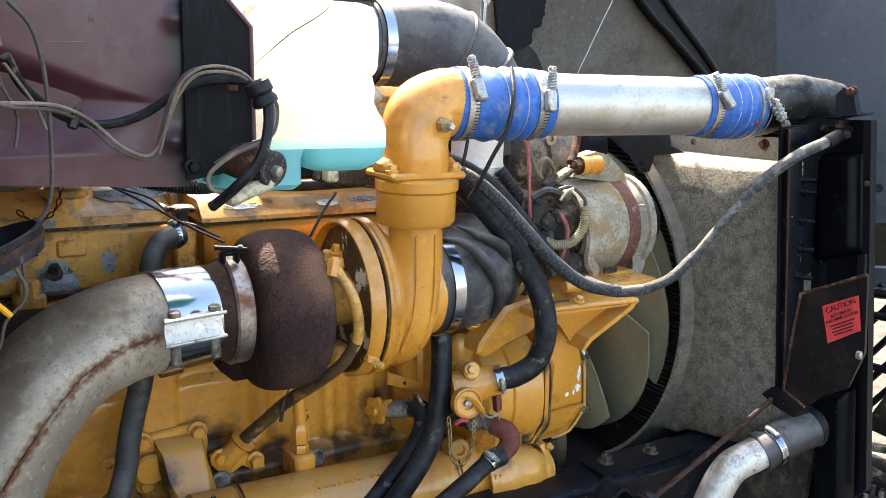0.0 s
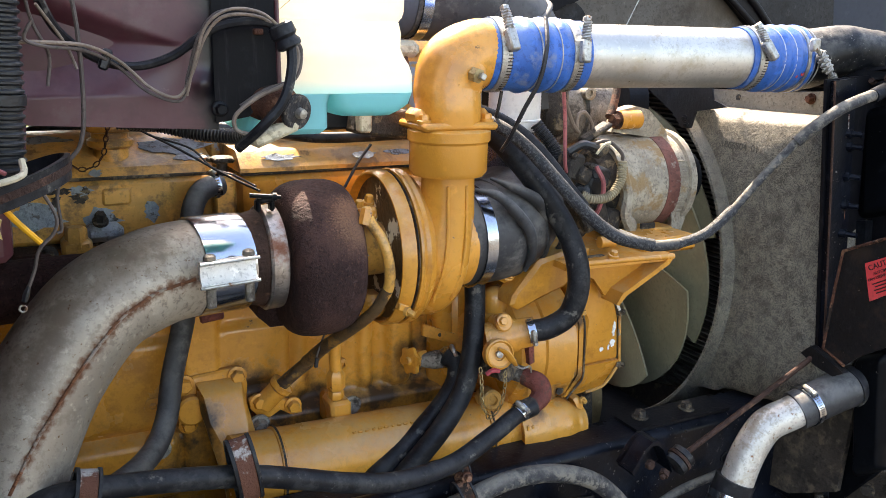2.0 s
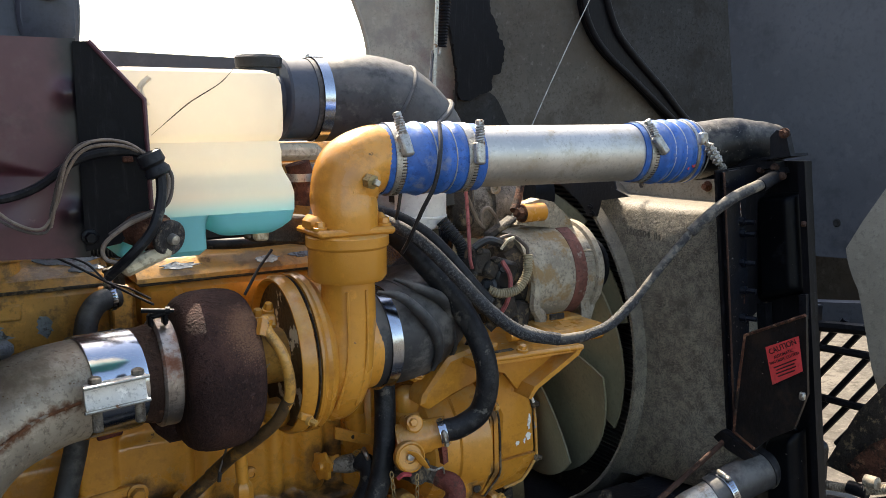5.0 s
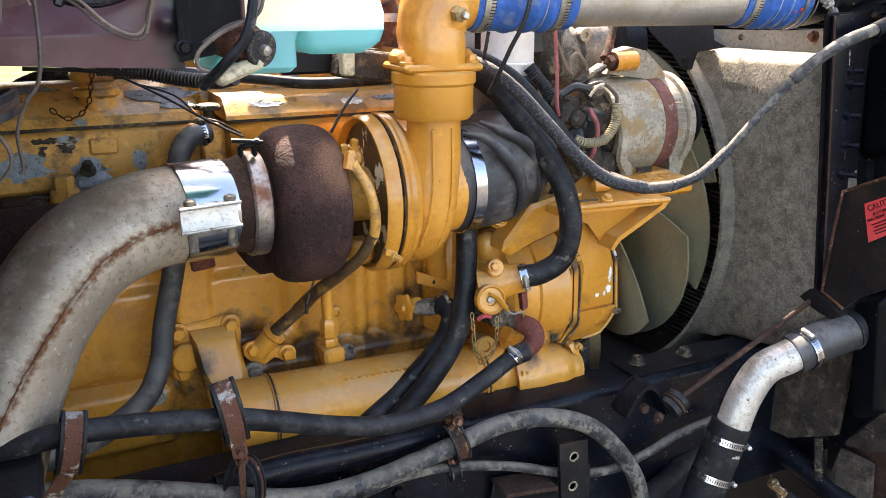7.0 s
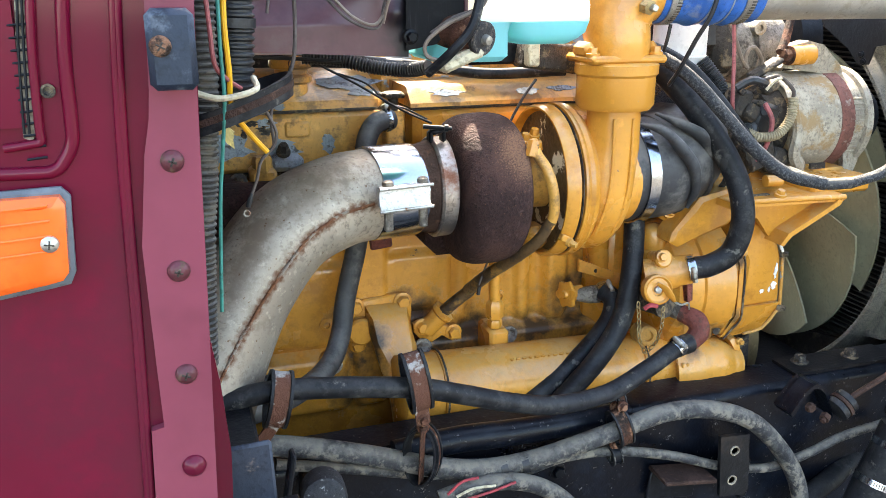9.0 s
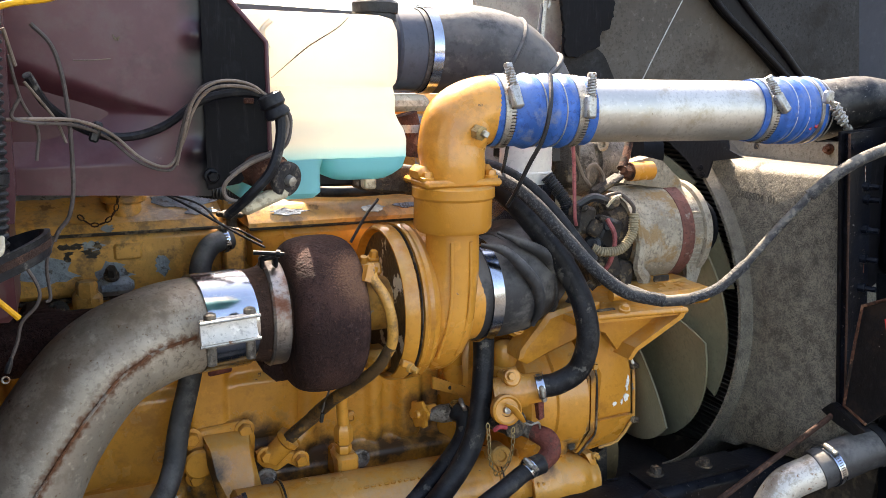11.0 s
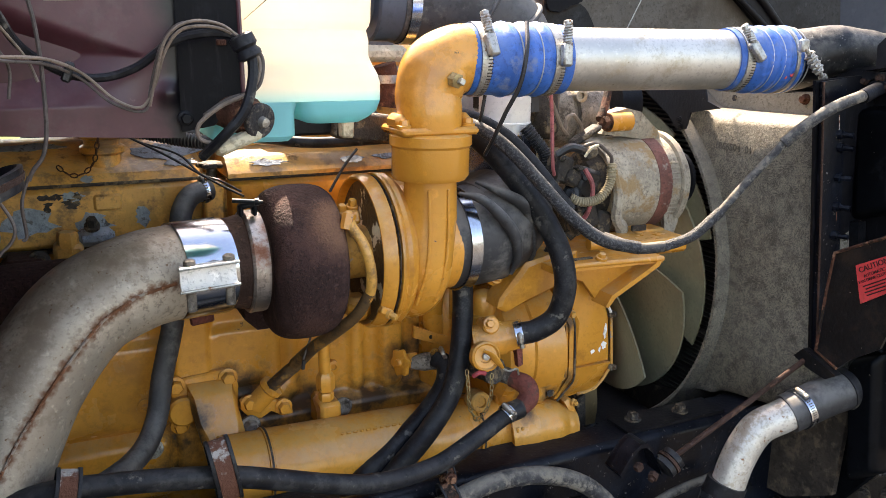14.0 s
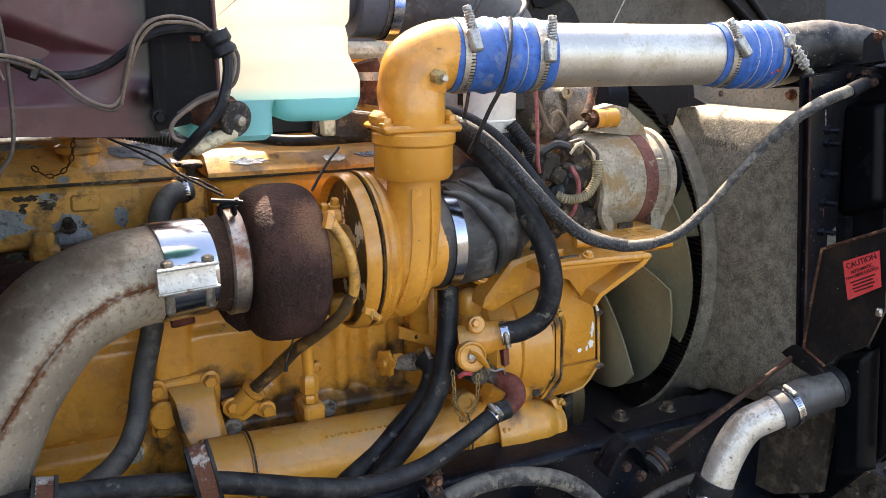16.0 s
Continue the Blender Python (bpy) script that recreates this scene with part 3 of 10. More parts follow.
def worm_clamp(c, axis, r, out, label="zinc-plated worm-drive hose clamp", width=0.013):
    """A band with a tightening screw, round a hose."""
    t = thing("hose_clamp", tuple(c), label, "hose clamp", "worm-drive hose clamps")
    band(t, c, axis, r, width, CHROME)
    a, o = Vector(axis).normalized(), Vector(out)
    o = (o - a * o.dot(a)).normalized()
    screw_box(t, tuple(Vector(c) + o * (r + 0.005)), a.cross(o), o, (0.022, 0.009, 0.009), STEEL)
    side = a.cross(o)
    if width <= 0.016:
        for k in range(4, 22):
            g = k * 0.0042 / r
            for turn in (g, -g):
                d = o * math.cos(turn) + side * math.sin(turn)
                m = Matrix((a, d.cross(a), d)).transposed().to_4x4()
                part("band_slot", Geo().box(tuple(Vector(c) + d * (r + 0.0022)), (width * 0.55, 0.0014, 0.0010), m, 0.0003), GREASE, t)
    return t


def lettering(txt, m, size, material, parent, name="lettering"):
    """Flat letters from the built-in font, as one mesh; m places the line's middle."""
    cu = bpy.data.curves.new(name, "FONT")
    cu.body, cu.size, cu.align_x, cu.align_y, cu.extrude = txt, size, "CENTER", "CENTER", 0.0004
    cu.offset = size * 0.004
    tmp = new("tmp", cu)
    me = bpy.data.meshes.new_from_object(tmp)
    bpy.data.objects.remove(tmp)
    me.transform(m)
    me.materials.clear()
    me.materials.append(material)
    ob = new(name, me)
    ob.parent = parent
    if parent.type == "EMPTY":
        ob.matrix_parent_inverse = Matrix.Translation(parent.location).inverted()
    return ob


X, Y, Z = Vector((1, 0, 0)), Vector((0, 1, 0)), Vector((0, 0, 1))

# ---- setting ----
single("ground", Geo().grid(lambda u, v: (-400 + 800 * u, -400 + 800 * v, 0.0), 8, 8), DARK_GROUND, "ground under the truck, kept dark to cut bounced light", "ground", kind="structure")
single("pavement", Geo().box((102.9, 0, 0.004), (200, 300, 0.016), bev=0.004), CONCRETE, "pale sunlit gravel in front of the truck", "gravel", kind="structure")
single("ground", Geo().box((-50, 41, 0.0), (300, 52, 0.02), bev=0.004), GRASS, "grass verge beyond the yard", "ground", kind="structure")


def frame_rail():
    t = thing("frame_rail", (0.6, 1.2, 0.70), "black painted steel truck frame rail with dusty top flange", "frame rail")
    prof = [(1.150, 0.938), (1.1513, 0.9445), (1.155, 0.950), (1.1605, 0.9537), (1.167, 0.955), (1.235, 0.955), (1.235, 0.943), (1.163, 0.943), (1.163, 0.662), (1.235, 0.662), (1.235, 0.65), (1.150, 0.65)]
    part("channel", Geo().prism([(-0.9, y, z) for y, z in prof], (2.9, 0, 0)), RAIL, t)
    for x in (0.02, 0.10, 0.62, 0.70, 1.42, 1.50):
        for z in (0.78, 0.86):
            bolt(t, (x, 1.150, z), (0, -1, 0), 0.011, 0.009, BLACK)
    part("leg", Geo().box((-0.8, 1.22, 0.33), (0.5, 0.3, 0.66), bev=0.05), BLACK, t)
    part("leg", Geo().box((1.95, 1.25, 0.33), (0.2, 0.3, 0.66), bev=0.05), BLACK, t)
    return t


frame_rail()


def far_side():
    t = thing("frame_rail", (0.6, 2.2, 0.66), "black steel frame rail on the far side of the engine", "frame rail")
    part("channel", Geo().box((0.55, 2.18, 0.80), (2.9, 0.06, 0.30), bev=0.008), BLACK, t)
    part("leg", Geo().box((-0.8, 2.18, 0.33), (0.5, 0.3, 0.66), bev=0.05), BLACK, t)
    part("leg", Geo().box((1.95, 2.18, 0.33), (0.2, 0.3, 0.66), bev=0.05), BLACK, t)
    c = thing("cross_member", (1.3, 1.7, 0.66), "black steel cross member under the radiator", "cross member")
    # black plate added to hide sunlit ground and fill the gap with dark
    part("skirt", Geo().box((1.66, 1.62, 0.46), (0.012, 1.10, 0.46), bev=0.003), BLACK, c)
    part("beam", Geo().box((1.34, 1.70, 0.74), (0.34, 0.95, 0.16), bev=0.01), BLACK, c)
    part("splash_plate", Geo().box((1.72, 1.70, 0.70), (0.46, 0.95, 0.02), bev=0.004), BLACK, c)
    c = thing("axle", (0.2, 1.7, 0.30), "black front axle beam under the engine", "axle")
    part("beam", Geo().box((0.30, 1.70, 0.50), (0.16, 1.1, 0.12), bev=0.02), BLACK, c)
    part("belly_pan", Geo().box((0.45, 1.68, 0.60), (1.6, 0.85, 0.02), bev=0.004), BLACK, c)
    part("stand", Geo().box((0.30, 1.7, 0.23), (0.14, 0.6, 0.46), bev=0.02), BLACK, c)


far_side()


# ---- engine ----
# oil and painted shade round the drain flange, the union, the tap and the mount
OILY_SHADE = stained(YELLOW, "oil_stained_yellow_paint", [(0.521, 1.410, 1.080), (0.566, 1.410, 1.017), (0.616, 1.410, 1.007), (0.631, 1.410, 1.031), (0.691, 1.410, 1.010), (0.750, 1.410, 1.012), (0.815, 1.410, 1.063), (0.852, 1.410, 1.040), (0.880, 1.410, 1.114), (0.527, 1.410, 1.009), (0.417, 1.410, 0.991), (0.397, 1.410, 0.937), (0.413, 1.410, 1.070), (0.830, 1.400, 1.090), (0.862, 1.400, 1.060), (0.805, 1.400, 1.050), (0.890, 1.400, 1.150), (0.780, 1.390, 1.024), (0.840, 1.390, 1.020)], 0.002, 0.078, (0.064, 0.031, 0.011), 26.0, 0.48)
OILY_ARM = stained(YELLOW, "oil_stained_bracket_paint", [(0.426, 1.360, 1.056), (0.418, 1.340, 1.023), (0.420, 1.310, 0.994), (0.431, 1.300, 0.953), (0.480, 1.300, 0.922)], 0.002, 0.055, (0.055, 0.028, 0.012), 26.0, 0.5)


DRAIN = mat("burnt_brown_pipe_paint", (0.105, 0.058, 0.024), 0.5, 0, 0.3, 14, 0.2, 120, spots=(0.30, 0.155, 0.04), spot_at=0.60, spot_scale=16, spot_soft=0.05, grime=(0.035, 0.022, 0.014), grime_at=0.55, grime_scale=24, spec=0.4)


def cast_relief(x, z):
    """Height of the block's side: soft-edged pads and ledges, as cast."""
    h = 0.0
    for x0, x1, z0, z1, up, soft in CAST_PADS:
        r = 0.016
        dx, dz = abs(x - (x0 + x1) / 2) - (x1 - x0) / 2 + r, abs(z - (z0 + z1) / 2) - (z1 - z0) / 2 + r
        d = math.hypot(max(dx, 0), max(dz, 0)) + min(max(dx, dz), 0) - r
        k = min(1.0, max(0.0, 0.5 - d / soft))
        h = max(h, up * k * k * (3 - 2 * k))
    return h


# pads on the side of the block: from x to x, from z to z, height, softness of the edge
CAST_PADS = ((-0.50, 0.404, 1.030, 1.181, 0.013, 0.014), (0.404, 0.470, 0.90, 1.330, 0.020, 0.016), (0.470, 0.592, 1.080, 1.190, 0.014, 0.014),
             (-0.50, 0.980, 1.288, 1.336, 0.020, 0.016), (-0.50, 0.395, 0.90, 1.014, 0.026, 0.018), (0.600, 0.625, 1.040, 1.300, 0.010, 0.014),
             (0.726, 0.752, 1.030, 1.310, 0.014, 0.016), (0.782, 0.830, 1.030, 1.310, 0.022, 0.018), (0.470, 0.980, 0.90, 1.026, 0.030, 0.020),
             (0.500, 0.610, 1.000, 1.075, 0.016, 0.020), (0.300, 0.330, 1.181, 1.300, 0.010, 0.014), (0.140, 0.180, 1.030, 1.300, 0.018, 0.016))


def engine_block():
    e = thing("engine", (0.45, 1.7, 0.66), "large yellow painted diesel engine block, oily and dusty", "engine")
    part("block", Geo().box((0.28, 1.746, 1.05), (1.36, 0.64, 0.58), bev=0.012), OILY_SHADE, e)
    # side of the casting with its pads and ledges
    part("cast_side", Geo().grid(lambda u, v: (-0.39 + 1.345 * u, 1.421 - cast_relief(-0.39 + 1.345 * u, 0.775 + 0.56 * v), 0.775 + 0.56 * v), 224, 93), OILY_SHADE, e, angle=60)
    part("side_boss", Geo().lathe((0.600, 1.412, 1.205), (0, -1, 0), [(-0.02, 0.016), (0.006, 0.016), (0.009, 0.013), (0.009, 0.006), (0.003, 0.005), (0.003, 0.0)], 24), YELLOW, e)
    part("sump", Geo().box((0.30, 1.72, 0.73), (1.24, 0.50, 0.20), bev=0.03), YELLOW, e)
    # cylinder head with its gasket line
    head = part("cylinder_head", Geo().box((0.22, 1.76, 1.396), (1.24, 0.60, 0.098), bev=0.008), YELLOW_HEAD, e)
    part("head_gasket", Geo().box((0.22, 1.76, 1.344), (1.25, 0.61, 0.006), bev=0.001), GREASE, e)
    # rocker cover with a sloping flank
    sec = [(1.466, 1.450), (1.472, 1.464), (1.562, 1.504), (1.580, 1.508), (1.640, 1.508), (1.640, 1.450)]
    cover = part("rocker_cover", Geo().prism([(-0.60, y, z) for y, z in sec], (1.088, 0, 0), 0.012), YELLOW_HEAD, e)
    part("cover_gasket", Geo().box((-0.056, 1.76, 1.448), (1.088, 0.597, 0.005), bev=0.001), GREASE, e)
    part("side_pad", Geo().box((0.330, 1.462, 1.418), (0.044, 0.012, 0.028), bev=0.004), YELLOW_HEAD, e)
    part("hex_plug", Geo().lathe(Vector((0.264, 1.430, 1.367)) - Z * 0.02, Z, [(0, 0.017), (0.030, 0.017), (0.034, 0.014)], 6), YELLOW_HEAD, e)
    part("plug_seat", Geo().box((0.264, 1.440, 1.346), (0.045, 0.05, 0.03), bev=0.006), YELLOW_HEAD, e)
    bolt(e, (0.302, 1.445, 1.384), (0, -0.5, 0.85), 0.009, 0.014, GREASE)
    part("stud_pad", Geo().box((0.306, 1.452, 1.364), (0.06, 0.03, 0.03), bev=0.010), PRIMER, e)
    bolt(e, (0.221, 1.410, 1.342), (0, -1, 0), 0.012, 0.014, GREASE)
    # bare patches where the paint came off
    flake = random.Random(8)
    for q, w, h in (((0.304, 1.461, 1.384), 0.033, 0.021), ((0.382, 1.461, 1.389), 0.014, 0.018), ((0.208, 1.461, 1.393), 0.045, 0.030), ((0.277, 1.461, 1.431), 0.018, 0.010), ((0.302, 1.465, 1.457), 0.010, 0.006)):
        ring = [Vector(q) + Vector((w * math.cos(k * 0.331) * flake.uniform(0.55, 1.2), 0, h * math.sin(k * 0.331) * flake.uniform(0.55, 1.2))) for k in range(19)]
        part("bare_patch", Geo().prism(ring, (0, -0.0015, 0)), PRIMER, head, "bare grey metal patch")
    slope = Vector((0, 0.0900, 0.0400)).normalized()
    for q, w, h in (((0.437, 1.510, 1.489), 0.058, 0.026), ((0.452, 1.490, 1.473), 0.030, 0.016), ((0.212, 1.550, 1.501), 0.060, 0.012)):
        q = Vector(q)
        q.y = 1.472 + (q.z - 1.464) * 2.250 - 0.001
        ring = [q + Vector((w * math.cos(k * 0.331) * flake.uniform(0.55, 1.2), 0, 0)) + slope * (h * math.sin(k * 0.331) * flake.uniform(0.55, 1.2)) for k in range(19)]
        part("bare_patch", Geo().prism(ring, (0, -0.0015, 0.001)), PRIMER, cover, "bare grey metal patch")
    crust = random.Random(21)
    for k in range(16):
        q = Vector((0.232 + 0.062 * crust.random(), 1.4605, 1.436 - 0.026 * crust.random() ** 1.5))
        w, h = crust.uniform(0.003, 0.010), crust.uniform(0.002, 0.006)
        ring = [q + Vector((w * math.cos(j * 0.57) * crust.uniform(0.5, 1.3), 0, h * math.sin(j * 0.57) * crust.uniform(0.5, 1.3))) for j in range(11)]
        part("grease_crust", Geo().prism(ring, (0, -crust.uniform(0.001, 0.003), 0)), GREASE, head)
    # oil filler neck
    c = Vector((0.332, 1.515, 1.462))
    part("filler_neck", Geo().lathe(c, Z, [(-0.02, 0.034), (0.006, 0.033), (0.008, 0.029), (0.028, 0.027), (0.030, 0.031), (0.033, 0.036), (0.042, 0.036), (0.046, 0.029), (0.054, 0.029), (0.056, 0.036), (0.060, 0.0385), (0.068, 0.0385), (0.074, 0.034), (0.0745, 0.0)], 36), YELLOW_HEAD, e)
    # rusty gasket mark and casting stub behind the exhaust
    part("gasket_stub", Geo().box((0.458, 1.405, 1.219), (0.040, 0.02, 0.020), Matrix.Rotation(radians(-6), 4, "Y"), 0.003), RUST_RED, e, "rust-red gasket stub")
    part("gasket_stub", Geo().lathe((0.470, 1.396, 1.220), (0, -1, 0), [(-0.002, 0.0075), (0.002, 0.0070), (0.002, 0.0035), (-0.001, 0.0030), (-0.001, 0.0)], 14), RUST_RED, e)
    # box casting on top, towards the front
    a, b = Vector((0.522, 1.400, 1.463)), Vector((0.801, 1.400, 1.463))
    w = b.x - a.x + 0.1
    part("manifold_box", Geo().box((a.x + w / 2, 1.50, a.z - 0.052), (w, 0.20, 0.086), bev=0.014), YELLOW, e)
    lid = [(1.393, 1.456), (1.393, 1.463), (1.397, 1.467), (1.418, 1.487), (1.425, 1.490), (1.606, 1.490), (1.606, 1.456)]
    cap = part("manifold_lid", Geo().prism([(0.514, y, z) for y, z in lid], (w + 0.016, 0, 0), 0.010), YELLOW_HEAD, e, "chipped dusty yellow lid")
    rise = Vector((0, 0.021, 0.020)).normalized()
    for x, k, wide, high in ((0.582, 0.026, 0.034, 0.013), (0.735, 0.022, 0.022, 0.016), (0.800, 0.030, 0.028, 0.011)):
        q = Vector((x, 1.3965, 1.467)) + rise * k * 0.55
        ring = [q + Vector((wide * math.cos(n * 0.331) * flake.uniform(0.55, 1.2), 0, 0)) + rise * (high * 0.6 * math.sin(n * 0.331) * flake.uniform(0.55, 1.2)) for n in range(19)]
        part("bare_patch", Geo().prism(ring, (0, -0.0010, 0.0012)), PRIMER, cap, "bare grey metal patch")
    part("lid_gasket", Geo().box((a.x + w / 2, 1.501, a.z - 0.0105), (w + 0.01, 0.208, 0.004), bev=0.001), GREASE, e)
    # threaded post with knob
    p = Vector((0.495, 1.440, 1.474))
    knob = part("vent_cap", Geo().lathe(p - Z * 0.006, Z, [(0, 0.010), (0.001, 0.016), (0.003, 0.0185), (0.009, 0.0185), (0.011, 0.015), (0.0115, 0.0)], 24), GREASE, e, "grimy winged vent knob")
    for k in range(5):
        g = radians(72 * k + 20)
        part("wing", Geo().box((p.x + 0.018 * math.cos(g), p.y + 0.018 * math.sin(g), p.z - 0.0005), (0.014, 0.011, 0.0085), Matrix.Rotation(g, 4, "Z"), 0.003), GREASE, knob)
    part("vent_stem", Geo().lathe(p - Z * 0.03, Z, [(0, 0.009), (0.026, 0.009)], 12), GREASE, e)
    part("vent_body", Geo().box(tuple(p - Z * 0.062), (0.034, 0.034, 0.07), bev=0.004), YELLOW_HEAD, e)
    # side bracket with a bolted flange
    a = Vector((0.433, 1.390, 1.091))
    mount = part("mount_flange", Geo().prism([(0.396, 1.408, 1.091), (0.405, 1.408, 1.112), (0.424, 1.408, 1.117), (0.486, 1.408, 1.121), (0.508, 1.408, 1.111), (0.512, 1.408, 1.086), (0.507, 1.408, 1.016), (0.484, 1.408, 1.031), (0.421, 1.408, 1.088), (0.403, 1.408, 1.075)], (0, -0.014, 0), 0.003), YELLOW, e)
    part("mount_arm", Geo().prism([(0.424, 1.398, 1.106), (0.499, 1.398, 1.106), (0.506, 1.380, 1.052), (0.511, 1.345, 1.012), (0.518, 1.318, 0.955), (0.520, 1.305, 0.870), (0.455, 1.305, 0.870), (0.447, 1.318, 0.958), (0.438, 1.345, 1.005), (0.427, 1.385, 1.062)], (0, -0.026, 0), 0.014), OILY_ARM, e)
    part("mount_boss", Geo().lathe((0.415, 1.400, 1.061), (0, -1, 0), [(-0.01, 0.026), (0.018, 0.026), (0.022, 0.022)], 28), YELLOW, e)
    for q in ((0.406, 1.392, 1.106), (0.494, 1.392, 1.107)):
        bolt(mount, q, (0, -1, 0), 0.0125, 0.011)
    bolt(e, (0.410, 1.400, 1.030), (0, -1, 0), 0.012, 0.012, YELLOW)
    # lone bolts and plugs
    part("bolt_pad", Geo().lathe((0.360, 1.400, 0.991), (0, -1, 0), [(-0.02, 0.030), (0.0, 0.030), (0.004, 0.026)], 32), YELLOW, e)
    bolt(e, (0.361, 1.386, 1.001), (0, -1, 0), 0.013, 0.012, STEEL)
    bolt(e, (0.522, 1.360, 1.024), (0, -1, 0), 0.0135, 0.014, GRIMY)
    bolt(e, (0.695, 1.370, 1.023), (0, -1, 0), 0.013, 0.010, GRIMY)
    part("core_plug", Geo().lathe((0.690, 1.412, 1.088), (0, -1, 0), [(-0.006, 0.012), (0.006, 0.012), (0.007, 0.006), (0.003, 0.005), (0.003, 0.0)], 20), YELLOW, e)
    part("core_plug", Geo().lathe((0.356, 1.412, 1.072), (0, -1, 0), [(-0.006, 0.013), (0.006, 0.013), (0.007, 0.006), (0.003, 0.005), (0.003, 0.0)], 20), YELLOW, e)
    # oil drain pipe with its two-bolt flange
    foot = part("drain_flange", Geo().prism([(0.509, 1.385, 1.066), (0.521, 1.385, 1.072), (0.551, 1.385, 1.065), (0.581, 1.385, 1.052), (0.601, 1.385, 1.042), (0.602, 1.385, 1.026), (0.584, 1.385, 1.025), (0.564, 1.385, 1.038), (0.544, 1.385, 1.027), (0.524, 1.385, 1.033), (0.510, 1.385, 1.051)], (0, -0.012, 0), 0.002), YELLOW, e)
    for q in ((0.525, 1.372, 1.061), (0.585, 1.372, 1.043)):
        bolt(foot, q, (0, -1, 0), 0.0115, 0.010)
    part("drain_socket", Geo().lathe((0.546, 1.372, 1.068), (0.55, -0.2, 0.62), [(-0.02, 0.018), (0.018, 0.018), (0.022, 0.0215), (0.032, 0.0215), (0.034, 0.012)], 30), YELLOW, e)
    part("drain_pipe", Geo().tube([(0.554, 1.360, 1.085), (0.580, 1.345, 1.114), (0.602, 1.330, 1.138)], 0.0112, 20), DRAIN, e)
    part("drain_hose", Geo().tube([(0.596, 1.334, 1.132), (0.614, 1.325, 1.152), (0.612, 1.270, 1.186)], 0.0108, 20), DRAIN, e, "dark brown upper drain pipe")
    # exhaust manifold, dark behind the pipe
    part("exhaust_manifold", Geo().tube([(-0.30, 1.37, 1.30), (0.0, 1.37, 1.30), (0.25, 1.37, 1.305), (0.50, 1.36, 1.30)], 0.046, 24, 4), CAST, e, "dark rusty exhaust manifold")
    for x in (0.02, 0.20, 0.38):
        part("manifold_port", Geo().box((x, 1.42, 1.315), (0.07, 0.08, 0.07), bev=0.012), CAST, e)
    # riser pipe with nuts
    q = Vector((0.654, 1.343, 1.068))
    part("riser_pipe", Geo().tube([(0.655, 1.343, 1.215), (0.653, 1.343, 1.153), (0.655, 1.343, 1.100)], 0.0105, 18), YELLOW, e)
    part("union_nut", Geo().lathe(Vector((0.655, 1.343, 1.087)) - Z * 0.014, Z, [(0, 0.014), (0.003, 0.0165), (0.028, 0.0165), (0.034, 0.013), (0.036, 0.011)], 6), YELLOW, e)
    part("union_nut", Geo().lathe(Vector((0.655, 1.343, 1.065)) - Z * 0.009, Z, [(0, 0.013), (0.003, 0.0145), (0.012, 0.0145), (0.015, 0.013)], 6), YELLOW, e)
    part("union_body", Geo().box((0.659, 1.360, 1.027), (0.038, 0.07, 0.055), bev=0.006), YELLOW, e)
    # strap with a hole
    part("strap", Geo().prism([(0.843, 1.390, 1.155), (0.959, 1.370, 1.107), (0.960, 1.370, 1.091), (0.843, 1.390, 1.130)], (0, -0.008, 0), 0.002), YELLOW, e)
    part("strap_hole", Geo().lathe((0.876, 1.376, 1.130), (0, -1, 0), [(-0.004, 0.004), (0.0, 0.004)], 14), GREASE, e)
    # standing pipes behind the boot
    part("water_pipe", Geo().tube([(0.898, 1.400, 1.119), (0.879, 1.380, 1.184), (0.879, 1.360, 1.239), (0.900, 1.350, 1.277)], 0.020, 20), YELLOW, e)
    return e


engine = engine_block()


FRONT = stained(YELLOW, "oil_stained_housing_paint", [(1.090, 1.245, 1.055), (1.100, 1.240, 1.170), (1.120, 1.250, 1.020), (0.930, 1.230, 1.100), (0.912, 1.240, 1.050), (1.062, 1.245, 1.032), (0.985, 1.230, 1.060), (1.080, 1.240, 1.200), (0.970, 1.225, 1.185), (1.010, 1.235, 1.010)], 0.001, 0.038, (0.075, 0.036, 0.014), 34.0, 0.35)


